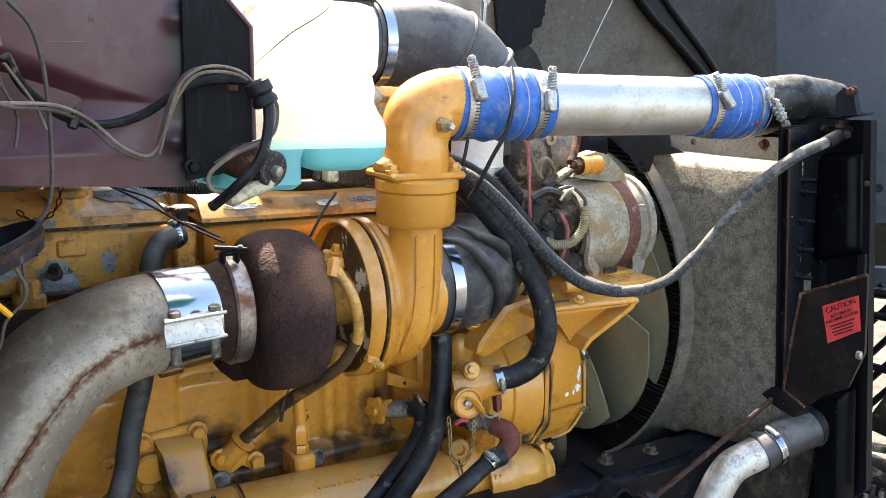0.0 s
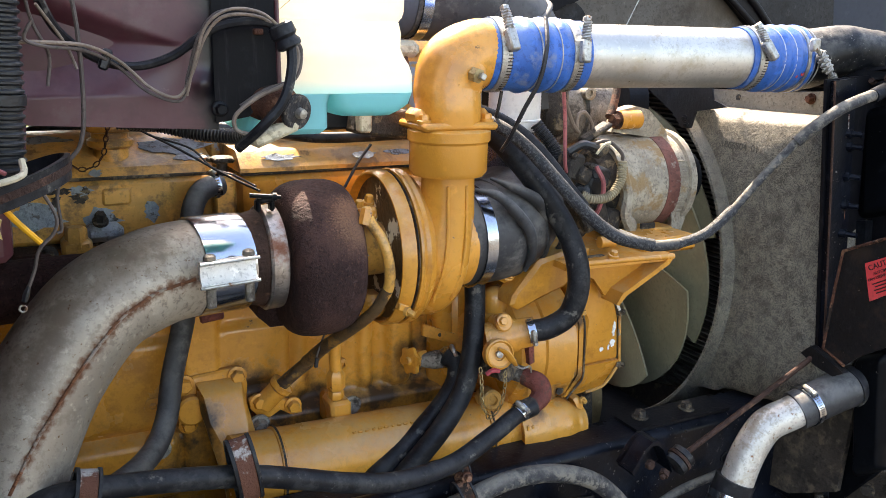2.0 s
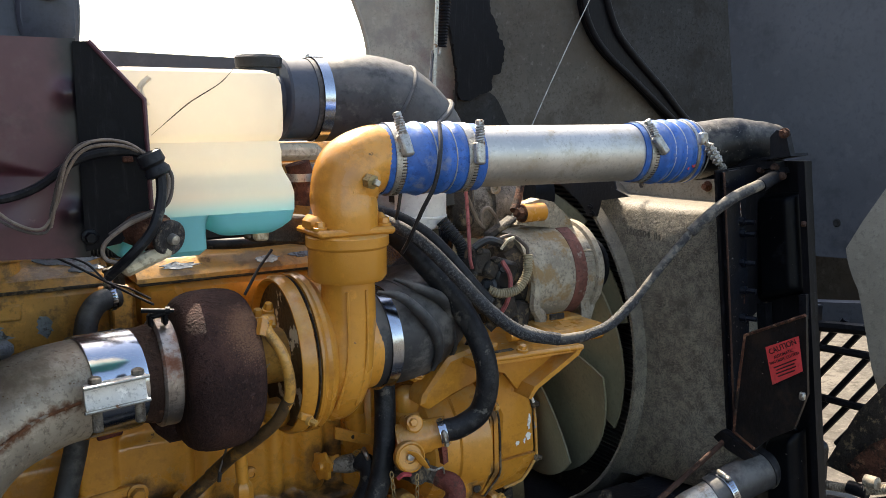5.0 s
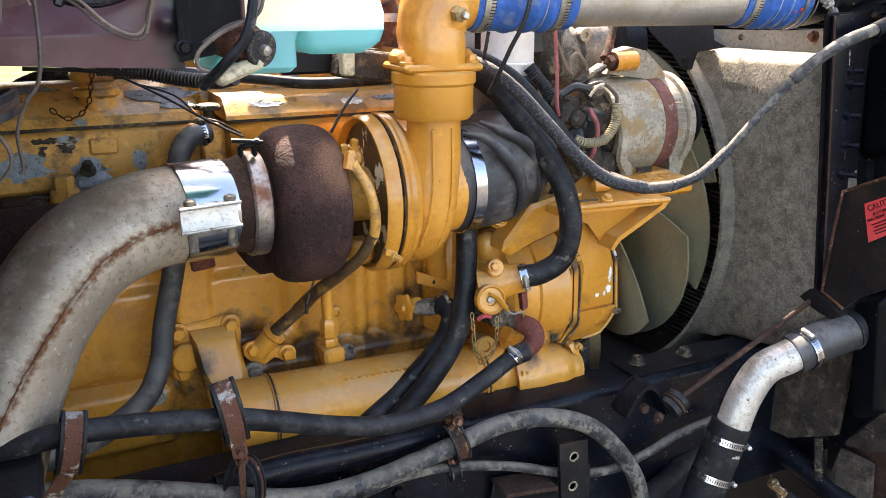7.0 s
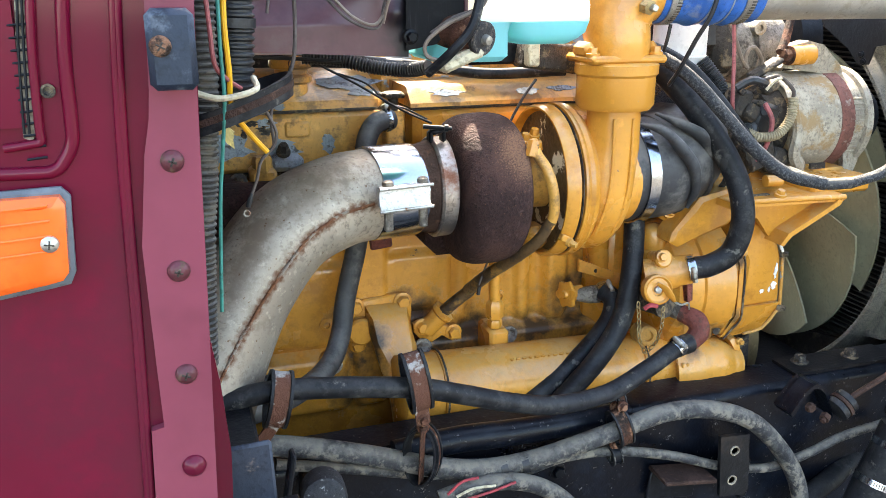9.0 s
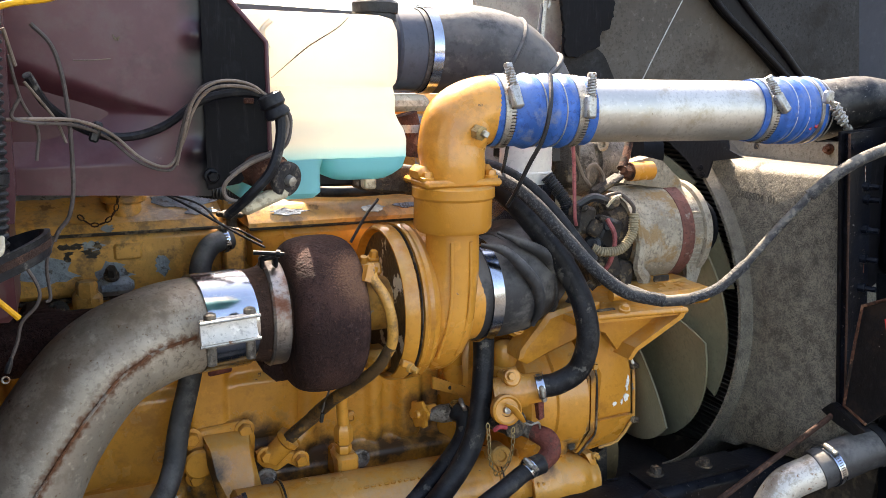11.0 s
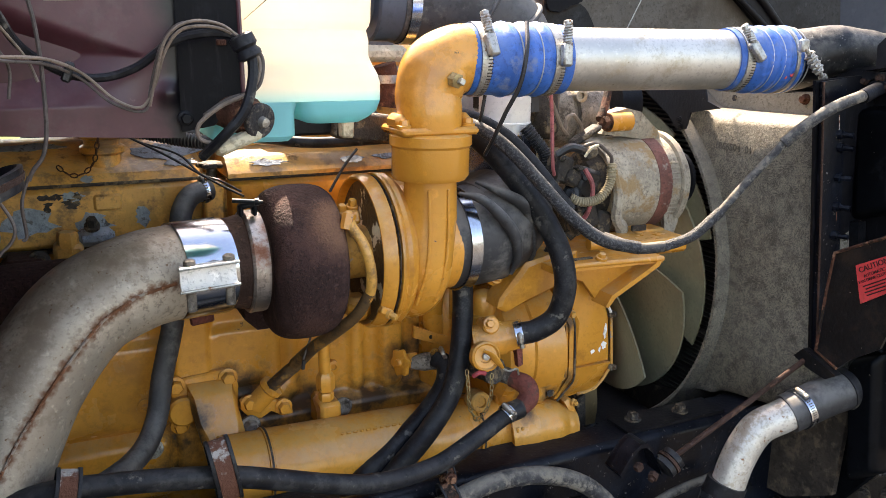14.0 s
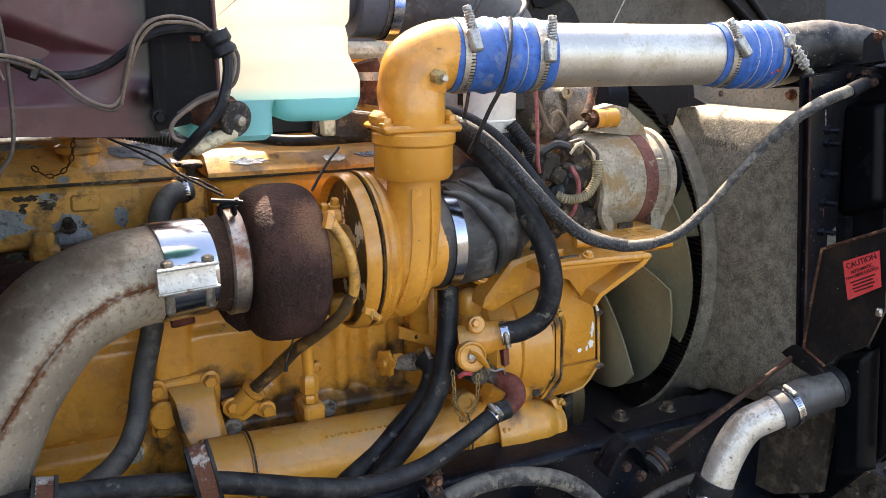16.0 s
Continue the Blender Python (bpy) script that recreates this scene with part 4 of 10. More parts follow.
def front_housing():
    e = thing("timing_housing", (1.08, 1.45, 0.90), "yellow front gear housing with chipped edge flange", "engine housing")
    # main drum of the water pump, then the cover
    part("pump_drum", Geo().lathe((0.955, 1.34, 1.115), (1, 0.0, 0), [(0, 0.098), (0.012, 0.112), (0.055, 0.116), (0.075, 0.114), (0.085, 0.120), (0.125, 0.124)], 48), FRONT, e)
    def face(pts, depth, bev):
        """A casting that reaches back from its front outline, with a rounded front edge."""
        return Geo().prism([Vector(q) + Y * depth for q in pts], (0, -depth, 0), bev)

    cover = part("cover", face([(1.123, 1.245, 1.268), (1.154, 1.245, 1.246), (1.187, 1.245, 1.190), (1.196, 1.245, 1.167), (1.202, 1.245, 1.076), (1.122, 1.245, 1.074), (1.118, 1.245, 1.082), (1.114, 1.245, 1.162), (1.098, 1.245, 1.206), (1.106, 1.245, 1.241)], 0.34, 0.008), YELLOW, e)
    part("cover_skirt", Geo().prism([(1.121, 1.246, 1.073), (1.203, 1.246, 1.074), (1.205, 1.252, 1.059), (1.202, 1.260, 1.048), (1.190, 1.275, 1.011), (1.152, 1.280, 1.002), (1.113, 1.275, 1.001), (1.121, 1.255, 1.041)], (0, 0.30, 0)), FRONT, e)
    part("flange", face([(1.081, 1.240, 1.205), (1.092, 1.240, 1.207), (1.109, 1.240, 1.168), (1.113, 1.240, 1.089), (1.112, 1.240, 1.055), (1.079, 1.240, 1.019), (1.072, 1.240, 1.020), (1.102, 1.240, 1.057), (1.103, 1.240, 1.091), (1.099, 1.240, 1.166)], 0.24, 0.003), FRONT, e)
    part("flange", face([(1.076, 1.243, 1.201), (1.085, 1.243, 1.203), (1.099, 1.243, 1.165), (1.103, 1.243, 1.089), (1.102, 1.243, 1.057), (1.077, 1.243, 1.026), (1.068, 1.243, 1.025), (1.096, 1.243, 1.059), (1.097, 1.243, 1.090), (1.093, 1.243, 1.166)], 0.24, 0.003), FRONT, e)
    part("gasket_line", Geo().tube([(1.093, 1.241, 1.207), (1.110, 1.241, 1.168), (1.115, 1.241, 1.088), (1.114, 1.241, 1.053), (1.096, 1.241, 1.033), (1.079, 1.241, 1.016)], 0.0022, 6), GREASE, e)
    part("groove", Geo().tube([(1.079, 1.252, 1.182), (1.090, 1.252, 1.163), (1.094, 1.252, 1.119), (1.096, 1.252, 1.074), (1.089, 1.252, 1.055)], 0.0055, 8), GREASE, e)
    part("rim", Geo().tube([(1.126, 1.246, 1.268), (1.157, 1.246, 1.247), (1.189, 1.246, 1.191), (1.196, 1.246, 1.177)], 0.0028, 8, 2), WHITE_STEEL, e, "chipped pale edge")
    part("rim", Geo().tube([(1.200, 1.250, 1.175), (1.201, 1.250, 1.165), (1.208, 1.250, 1.071), (1.201, 1.250, 1.054), (1.173, 1.250, 1.023), (1.131, 1.250, 1.017)], 0.0030, 8, 2), YELLOW_OLD, e)
    for q in ((1.200, 1.250, 1.172), (1.209, 1.250, 1.061)):
        bolt(e, q, (0.6, -0.8, 0), 0.006, 0.008, GREASE)
    for q in ((1.084, 1.245, 1.173), (1.087, 1.245, 1.062), (1.101, 1.238, 1.188)):
        bolt(e, q, (0, -1, 0), 0.006, 0.006, YELLOW_OLD)
    part("drum_ridge", Geo().lathe((1.020, 1.34, 1.115), X, [(-0.006, 0.112), (0.0, 0.1195), (0.006, 0.112)], 48), FRONT, e)
    part("rust_flange", Geo().prism([(0.970, 1.215, 1.160), (0.981, 1.215, 1.162), (0.985, 1.215, 1.116), (0.975, 1.215, 1.112)], (0, 0.05, 0)), RUST_RED, e, "red sealant on a joint")
    part("lower_lip", face([(1.033, 1.245, 1.061), (1.065, 1.245, 1.073), (1.095, 1.245, 1.056), (1.082, 1.245, 1.034), (1.055, 1.245, 1.025), (1.038, 1.245, 1.034)], 0.10, 0.005), FRONT, e)
    part("lip_hole", Geo().lathe((1.065, 1.244, 1.034), (0, -1, 0), [(-0.004, 0.008), (0.001, 0.008), (0.001, 0.0)], 16), GREASE, e)
    # paint flaked off in pale patches
    chip = random.Random(5)
    for q, w, h in (((1.157, 1.245, 1.102), 0.005, 0.005), ((1.183, 1.245, 1.111), 0.0065, 0.008), ((1.184, 1.245, 1.141), 0.004, 0.015), ((1.174, 1.245, 1.105), 0.003, 0.006)):
        ring = [Vector(q) + Vector((w * math.cos(k * 0.45) * chip.uniform(0.5, 1.25), 0, h * math.sin(k * 0.45) * chip.uniform(0.5, 1.25))) for k in range(14)]
        part("paint_chip", Geo().prism(ring, (0, -0.0012, 0)), WHITE_STEEL, cover)
    # thermostat neck, caps and fittings in front of the drum
    part("thermostat_neck", Geo().lathe(Vector((0.948, 1.300, 1.152)), Z, [(0, 0.031), (0.038, 0.031), (0.041, 0.029), (0.043, 0.0245), (0.070, 0.0245), (0.080, 0.021), (0.086, 0.012), (0.088, 0.0)], 30), FRONT, e)
    part("hose_neck", Geo().lathe((0.926, 1.225, 1.170), (0.75, -0.45, 0.22), [(-0.03, 0.030), (0.02, 0.030), (0.024, 0.027), (0.055, 0.025)], 28), FRONT, e)
    part("pipe_cap", Geo().lathe((0.913, 1.215, 1.202), (-0.1, -0.96, 0.25), [(-0.035, 0.011), (-0.004, 0.011), (0.0, 0.0155), (0.010, 0.0155), (0.012, 0.013)], 24), YELLOW, e)
    bolt(e, (0.906, 1.203, 1.209), (-0.1, -0.96, 0.25), 0.0075, 0.007)
    bolt(e, (0.952, 1.262, 1.271), (-0.1, -0.9, 0.3), 0.009, 0.009)
    part("side_lug", face([(0.931, 1.270, 1.281), (0.956, 1.270, 1.296), (0.985, 1.270, 1.307), (1.016, 1.270, 1.300), (1.006, 1.270, 1.272), (0.981, 1.270, 1.253), (0.961, 1.270, 1.246), (0.943, 1.270, 1.256)], 0.06, 0.006), YELLOW, e)
    part("drain_boss", Geo().lathe((0.909, 1.235, 1.049), (-0.1, -1, 0.15), [(-0.03, 0.019), (0.004, 0.019), (0.007, 0.016), (0.007, 0.010), (0.001, 0.009), (0.001, 0.0)], 26), YELLOW_OLD, e)
    part("pump_body", Geo().box((1.021, 1.310, 1.059), (0.12, 0.14, 0.13), bev=0.03), FRONT, e)
    part("back_casting", Geo().box((0.97, 1.50, 1.14), (0.20, 0.26, 0.40), bev=0.04), YELLOW, e)
    # outlet with end flange
    part("outlet", Geo().tube([(0.988, 1.280, 0.955), (1.027, 1.272, 0.957), (1.071, 1.262, 0.958), (1.104, 1.258, 0.954), (1.123, 1.256, 0.952)], [0.064, 0.062, 0.052, 0.041, 0.037], 32), FRONT, e)
    part("outlet_flange", face([(1.097, 1.240, 1.010), (1.104, 1.240, 1.013), (1.118, 1.240, 1.009), (1.124, 1.240, 0.987), (1.130, 1.240, 0.967), (1.129, 1.240, 0.944), (1.121, 1.240, 0.932), (1.108, 1.240, 0.932), (1.102, 1.240, 0.943), (1.112, 1.240, 0.957), (1.109, 1.240, 0.990)], 0.045, 0.004), YELLOW, e)
    part("flange_back", Geo().prism([(1.167, 1.300, 0.977), (1.187, 1.300, 0.987), (1.192, 1.300, 0.913), (1.174, 1.300, 0.902)], (0, 0.05, 0)), GREASE, e)
    bolt(e, (1.116, 1.238, 1.007), (0.2, -1, 0), 0.0055, 0.006, YELLOW_OLD)
    # crank damper behind
    part("damper", Geo().lathe((1.211, 1.505, 0.925), X, [(0, 0.0), (0.001, 0.15), (0.004, 0.156), (0.044, 0.156), (0.047, 0.15), (0.048, 0.0)], 56), mat("brown_rubbed_paint", (0.17, 0.115, 0.05), 0.6, 0, 0.2, 9, 0.2, 90), e, "brownish crank damper")
    return e


front_housing()


CHAIN = mat("dull_brass_chain", (0.34, 0.25, 0.12), 0.5, 0.6, 0.3, 60, 0.3, 200)


def filler_cap():
    t = thing("filler_cap", (0.897, 1.200, 1.136), "yellow filler cap with lever on a short tube and chain", "filler cap")
    ax = (-0.15, -0.94, 0.22)
    p = Vector((0.891, 1.185, 1.157))
    part("tube", Geo().lathe((0.901, 1.250, 1.118), (0.22, -0.95, 0.1), [(-0.03, 0.022), (0.045, 0.022), (0.05, 0.024), (0.06, 0.024)], 28), GREASE, t)
    cap = part("cap", Geo().lathe(p, ax, [(-0.014, 0.021), (-0.012, 0.0258), (0.004, 0.0258), (0.006, 0.023), (0.003, 0.020), (0.003, 0.011), (-0.002, 0.010), (-0.002, 0.0)], 36), YELLOW, t)
    part("stud", Geo().lathe(p, ax, [(-0.004, 0.006), (0.006, 0.006), (0.007, 0.003)], 10), STEEL, cap)
    part("lever", Geo().tube([(0.881, 1.172, 1.174), (0.893, 1.166, 1.167), (0.903, 1.164, 1.153), (0.915, 1.168, 1.139)], [0.005, 0.0075, 0.0075, 0.004], 10, 6, flat=0.5), YELLOW, cap)
    part("wire_link", Geo().tube([(0.913, 1.168, 1.140), (0.929, 1.170, 1.130), (0.948, 1.175, 1.129), (0.955, 1.180, 1.115)], 0.0018, 6), STEEL, t)
    part("keeper", Geo().tube([(0.865, 1.180, 1.127), (0.873, 1.175, 1.134), (0.886, 1.175, 1.131)], 0.004, 8), W_RED, t)

    def chain(pts):
        path = smooth_path(pts, 0.0095)
        for i in range(len(path) - 1):
            a, b = path[i], path[i + 1]
            d = (b - a).normalized()
            s = d.cross(Vector((0.2, -1, 0.1))).normalized()
            if i % 2:
                s = d.cross(s)
            c = (a + b) / 2
            ring = [c + d * 0.0062 * math.cos(k * math.pi / 5) + s * 0.0035 * math.sin(k * math.pi / 5) for k in range(10)]
            part("chain_link", Geo().tube(ring, 0.0010, 5, 1, True), CHAIN, t)
    chain([(0.858, 1.190, 1.136), (0.859, 1.185, 1.107), (0.862, 1.185, 1.070), (0.876, 1.185, 1.041)])
    chain([(0.876, 1.185, 1.041), (0.890, 1.180, 1.056), (0.898, 1.175, 1.088), (0.897, 1.172, 1.130)])
    return t


filler_cap()


def drain_valve():
    t = thing("drain_tap", (0.844, 1.330, 1.100), "yellow brass drain tap with a scalloped hand wheel", "tap")
    p = Vector((0.800, 1.345, 1.102))
    ax = Vector((-0.96, -0.26, 0.05)).normalized()
    n = 40
    g = Geo()
    u, w = ax.orthogonal().normalized(), None
    w = ax.cross(u)
    rim = []
    for lift, k in ((-0.004, 0.92), (-0.003, 1.0), (0.003, 1.0), (0.004, 0.92)):
        rim += [p + ax * lift + (u * math.cos(2 * math.pi * i / n) + w * math.sin(2 * math.pi * i / n)) * (0.0245 + 0.0028 * math.cos(6 * 2 * math.pi * i / n)) * k for i in range(n)]
    g.add(rim, [(j * n + i, j * n + (i + 1) % n, (j + 1) * n + (i + 1) % n, (j + 1) * n + i) for j in range(3) for i in range(n)] + [tuple(range(n)), tuple(range(3 * n, 4 * n))])
    part("hand_wheel", g, YELLOW, t)
    part("stem", Geo().lathe(p, ax, [(-0.05, 0.008), (0.006, 0.008), (0.009, 0.006)], 12), YELLOW, t)
    part("body", Geo().tube([(0.820, 1.345, 1.098), (0.846, 1.335, 1.100), (0.880, 1.320, 1.105)], [0.012, 0.017, 0.0165], 16), GRIMY, t)
    part("packing_nut", Geo().lathe(p - ax * 0.022, ax, [(-0.012, 0.015), (0.008, 0.015), (0.010, 0.012)], 6), YELLOW, t)
    return t


drain_valve()


def oil_cooler():
    t = thing("oil_cooler", (0.70, 1.30, 0.89), "yellow cylindrical engine oil cooler along the block", "oil cooler")
    a = Vector((0.453, 1.300, 0.975))
    b = Vector((1.005, 1.300, 0.960))
    ln = (b - a).length
    ax = (b - a).normalized()
    part("shell", Geo().lathe(a, ax, [(0, 0.056), (0.006, 0.064), (0.074, 0.064), (0.075, 0.067), (0.083, 0.067), (0.084, 0.0645), (ln - 0.09, 0.0645), (ln - 0.089, 0.068), (ln - 0.077, 0.068), (ln - 0.076, 0.064), (ln, 0.0645), (ln + 0.03, 0.062), (ln + 0.06, 0.054), (ln + 0.09, 0.044), (ln + 0.118, 0.038)], 56), YELLOW, t)
    for d in (0.079, ln - 0.083):
        part("gasket_line", Geo().lathe(a + ax * d, ax, [(-0.0015, 0.0672), (-0.0015, 0.0692), (0.0015, 0.0692), (0.0015, 0.0672), (-0.0015, 0.0672)], 56), GREASE, t)
    for i in range(10):
        part("cast_mark", Geo().box(tuple(a + ax * (0.205 + 0.012 * i) + Vector((0, -0.036, 0.055))), (0.008 if i % 3 else 0.005, 0.004, 0.006), Matrix.Rotation(radians(35), 4, "X"), 0.001), YELLOW, t)
    for i in range(6):
        part("cast_mark", Geo().box((0.983, 1.222, 0.984), (0.005, 0.004, 0.010), Matrix.Translation((0.010 * i, 0.0, -0.002 * i)), 0.001), YELLOW, t)
    return t


oil_cooler()

# ---- turbocharger ----
TY, TZ = 1.262, 1.345


def turbocharger():
    t = thing("turbocharger", (0.66, TY, 1.22), "turbocharger with rusty turbine housing and yellow compressor housing", "turbocharger")
    n, pr = 64, 20
    vs, fs = [], []
    x0, x1 = 0.534, 0.645
    for i in range(n):
        g = 2 * math.pi * i / n
        big = 0.122 + 0.006 * math.cos(g - 4.0)
        for j in range(pr):
            s = j / (pr - 1)
            a = math.pi * (s - 0.5)
            xx = (x0 + x1) / 2 + (x1 - x0) / 2 * math.copysign(abs(math.sin(a)) ** 0.8, math.sin(a))
            rr = 0.060 + (big - 0.060) * abs(math.cos(a)) ** 0.40
            vs.append((xx, TY + rr * math.cos(g), TZ + rr * math.sin(g)))
    for i in range(n):
        for j in range(pr - 1):
            i2 = (i + 1) % n
            fs.append((i * pr + j, i2 * pr + j, i2 * pr + j + 1, i * pr + j + 1))
    part("turbine_housing", Geo().add(vs, fs), sunlit_rust(CAST, (0.633, 1.170, 1.414), 0.030, 0.090, (0.20, 0.105, 0.062)), t, "dark brown rusty cast-iron turbine housing")
    part("turbine_outlet", Geo().lathe((0.447, TY - 0.012, TZ + 0.006), X, [(0.0, 0.060), (0.014, 0.066), (0.018, 0.0700), (0.036, 0.0690), (0.046, 0.0715), (0.054, 0.0735), (0.078, 0.0735), (0.082, 0.061), (0.12, 0.061)], 44), DARK_RUST, t)
    part("turbine_foot", Geo().box((0.575, 1.36, 1.29), (0.13, 0.16, 0.14), bev=0.02), CAST, t)
    part("bearing_housing", Geo().lathe((0.632, TY, TZ), X, [(0, 0.085), (0.006, 0.088), (0.010, 0.085), (0.012, 0.052), (0.03, 0.043), (0.09, 0.043)], 40), YELLOW_OLD, t)
    part("oil_flange", Geo().box((0.658, TY - 0.03, TZ + 0.062), (0.040, 0.05, 0.022), Matrix.Rotation(radians(-20), 4, "X"), 0.004), YELLOW, t)
    for q in ((0.650, TY - 0.045, TZ + 0.078), (0.672, TY - 0.030, TZ + 0.082)):
        bolt(t, q, (0, -0.3, 0.95), 0.007, 0.010)
    # open backing plate with raised rim
    part("backing_plate", Geo().lathe((0.690, TY, TZ), X, [(0.040, 0.107), (0.006, 0.1165), (0.0, 0.119), (0.0, 0.122), (0.006, 0.126), (0.022, 0.126), (0.026, 0.120)], 64), YELLOW, t)
    part("plate_face", Geo().lathe((0.690, TY, TZ), X, [(0.030, 0.040), (0.036, 0.060), (0.041, 0.095), (0.0405, 0.108), (0.012, 0.1148)], 64), SUN_PATCHED, t, "dark yellow inner face with sunlit patches painted in")
    part("rim_gap", Geo().lathe((0.7175, TY, TZ), X, [(-0.0005, 0.119), (-0.0005, 0.1240), (0.0005, 0.1240), (0.0005, 0.119)], 64), GREASE, t)
    part("clamp_ring", Geo().lathe((0.720, TY, TZ), X, [(0, 0.118), (0.0, 0.1265), (0.004, 0.128), (0.010, 0.124), (0.016, 0.127), (0.022, 0.124), (0.03, 0.116)], 64), YELLOW, t)
    path, rad = [], []
    m = 60
    for i in range(m + 1):
        s = i / m
        g0 = radians(-150 + 330 * s)
        rr = 0.078
        path.append(Vector((0.757 + 0.02 * s, TY + rr * math.cos(g0), TZ - rr * math.sin(g0))))
        rad.append(0.034 + 0.010 * s)
    top = path[-1]
    for i in range(1, 13):
        path.append(Vector((top.x + 0.008 * min(1, i / 6), top.y, TZ + 0.135 * i / 12)))
        rad.append(0.044 - 0.003 * i / 12)
    part("compressor_volute", Geo().pipe(path, rad, 28), YELLOW, t)
    part("compressor_body", Geo().lathe((0.712, TY, TZ), X, [(0, 0.116), (0.02, 0.114), (0.05, 0.104), (0.08, 0.092), (0.10, 0.084), (0.135, 0.078)], 56), YELLOW, t)
    ry = TY - 0.078
    for dx in (-0.020, 0.012):
        part("casting_line", Geo().tube([(0.785 + dx, ry - 0.040, 1.46), (0.785 + dx, ry - 0.042, 1.38), (0.780 + dx, ry - 0.040, 1.33), (0.772 + dx, ry - 0.022, 1.275)], 0.0028, 8), YELLOW, t)
    c = Vector((0.785, ry, 1.470))
    part("collar", Geo().lathe(c, Z, [(0, 0.041), (0.002, 0.055), (0.010, 0.0605), (0.052, 0.0605), (0.056, 0.064), (0.070, 0.064), (0.073, 0.060)], 48), YELLOW, t)
    bolt(t, (0.702, 1.148, 1.270), (0.5, -0.8, -0.2), 0.0055, 0.010, YELLOW_OLD)
    part("band_lug", Geo().box((0.697, 1.155, 1.275), (0.020, 0.014, 0.012), Matrix.Rotation(radians(25), 4, "Y"), 0.002), YELLOW, t)
    # oil feed pipe, bowed from the bearing housing down to the block
    part("oil_feed", Geo().tube([(0.646, 1.180, 1.428), (0.648, 1.165, 1.410), (0.661, 1.150, 1.384), (0.670, 1.145, 1.346), (0.670, 1.150, 1.309), (0.655, 1.170, 1.269)], 0.0084, 18), YELLOW_HEAD, t)
    part("oil_drain", Geo().tube([(0.670, 1.150, 1.309), (0.655, 1.170, 1.269), (0.632, 1.215, 1.228), (0.612, 1.270, 1.186), (0.594, 1.318, 1.144)], [0.0088, 0.0092, 0.0102, 0.0105, 0.0102], 20), DRAIN, t, "heat-browned lower oil pipe")
    part("union", Geo().lathe((0.644, 1.170, 1.417), (0.3, 0.2, 0.9), [(-0.012, 0.0105), (0.012, 0.0105)], 6), YELLOW, t)
    part("drain_ear", Geo().box((0.683, 1.250, 1.255), (0.04, 0.05, 0.04), bev=0.01), YELLOW, t)
    return t


turbocharger()


FLAKED_RUST = mat("paint_flaked_to_rust", (0.56, 0.26, 0.05), 0.5, 0, 0.2, 12, 0.3, 90, spots=(0.17, 0.05, 0.028), spot_at=0.50, spot_scale=20, spot_soft=0.02)


def crossover_elbow():
    ry = TY - 0.078 + 0.016
    t = thing("intake_elbow", (0.785, ry, 1.54), "yellow cast intake elbow bolted on the compressor outlet", "pipe elbow")
    c = Vector((0.785, ry - 0.012, 1.541))
    part("flange", Geo().box(tuple(c + Z * 0.007), (0.126, 0.094, 0.012), bev=0.004), YELLOW, t)
    pts = [c + Z * 0.008, c + Z * 0.035, (0.786, ry - 0.006, 1.60), (0.799, ry - 0.003, 1.634), (0.835, ry, 1.652), (0.875, ry, 1.653)]
    part("elbow_pipe", Geo().tube(pts, [0.050, 0.050, 0.052, 0.0545, 0.0530, 0.0515], 44, 8), YELLOW, t)
    part("chipped_lip", Geo().lathe((0.868, ry, 1.6525), X, [(-0.010, 0.0515), (-0.008, 0.0530), (0.010, 0.0534), (0.016, 0.0530)], 44), FLAKED_RUST, t, "lip with paint flaked to rust")
    for sx in (-0.054, 0.052):
        bolt(t, (0.785 + sx, ry - 0.040, 1.556), Z, 0.008, 0.008)
        part("bolt_ear", Geo().box((0.785 + sx, ry - 0.012, 1.560), (0.020, 0.05, 0.026), bev=0.008), YELLOW, t)
    p = Vector((0.802, 1.141, 1.625))
    part("plug_boss", Geo().lathe(p + Y * 0.03, -Y, [(-0.02, 0.027), (0.024, 0.024), (0.027, 0.019)], 28), YELLOW, t)
    part("plug", Geo().lathe(p + Y * 0.002, (0.25, -0.95, -0.2), [(0, 0.0115), (0.012, 0.0115), (0.013, 0.009)], 6), CHAIN, t, "dull brass plug")
    part("plug_key", Geo().box(tuple(p + Vector((0.006, -0.014, -0.003))), (0.009, 0.012, 0.009), Matrix.Rotation(radians(30), 4, "Y"), 0.001), STEEL, t)
    q = Vector((0.779, 1.146, 1.585))
    for dz, w, h in ((0.018, 0.0025, 0.016), (0.0, 0.010, 0.003), (-0.018, 0.0025, 0.016)):
        part("casting_mark", Geo().box(tuple(q + Z * dz), (w, 0.006, h), bev=0.0008), YELLOW, t)
    return t


crossover_elbow()

PA, PB = Vector((0.870, 1.200, 1.652)), Vector((1.44, 1.145, 1.652))
PD = (PB - PA).normalized()


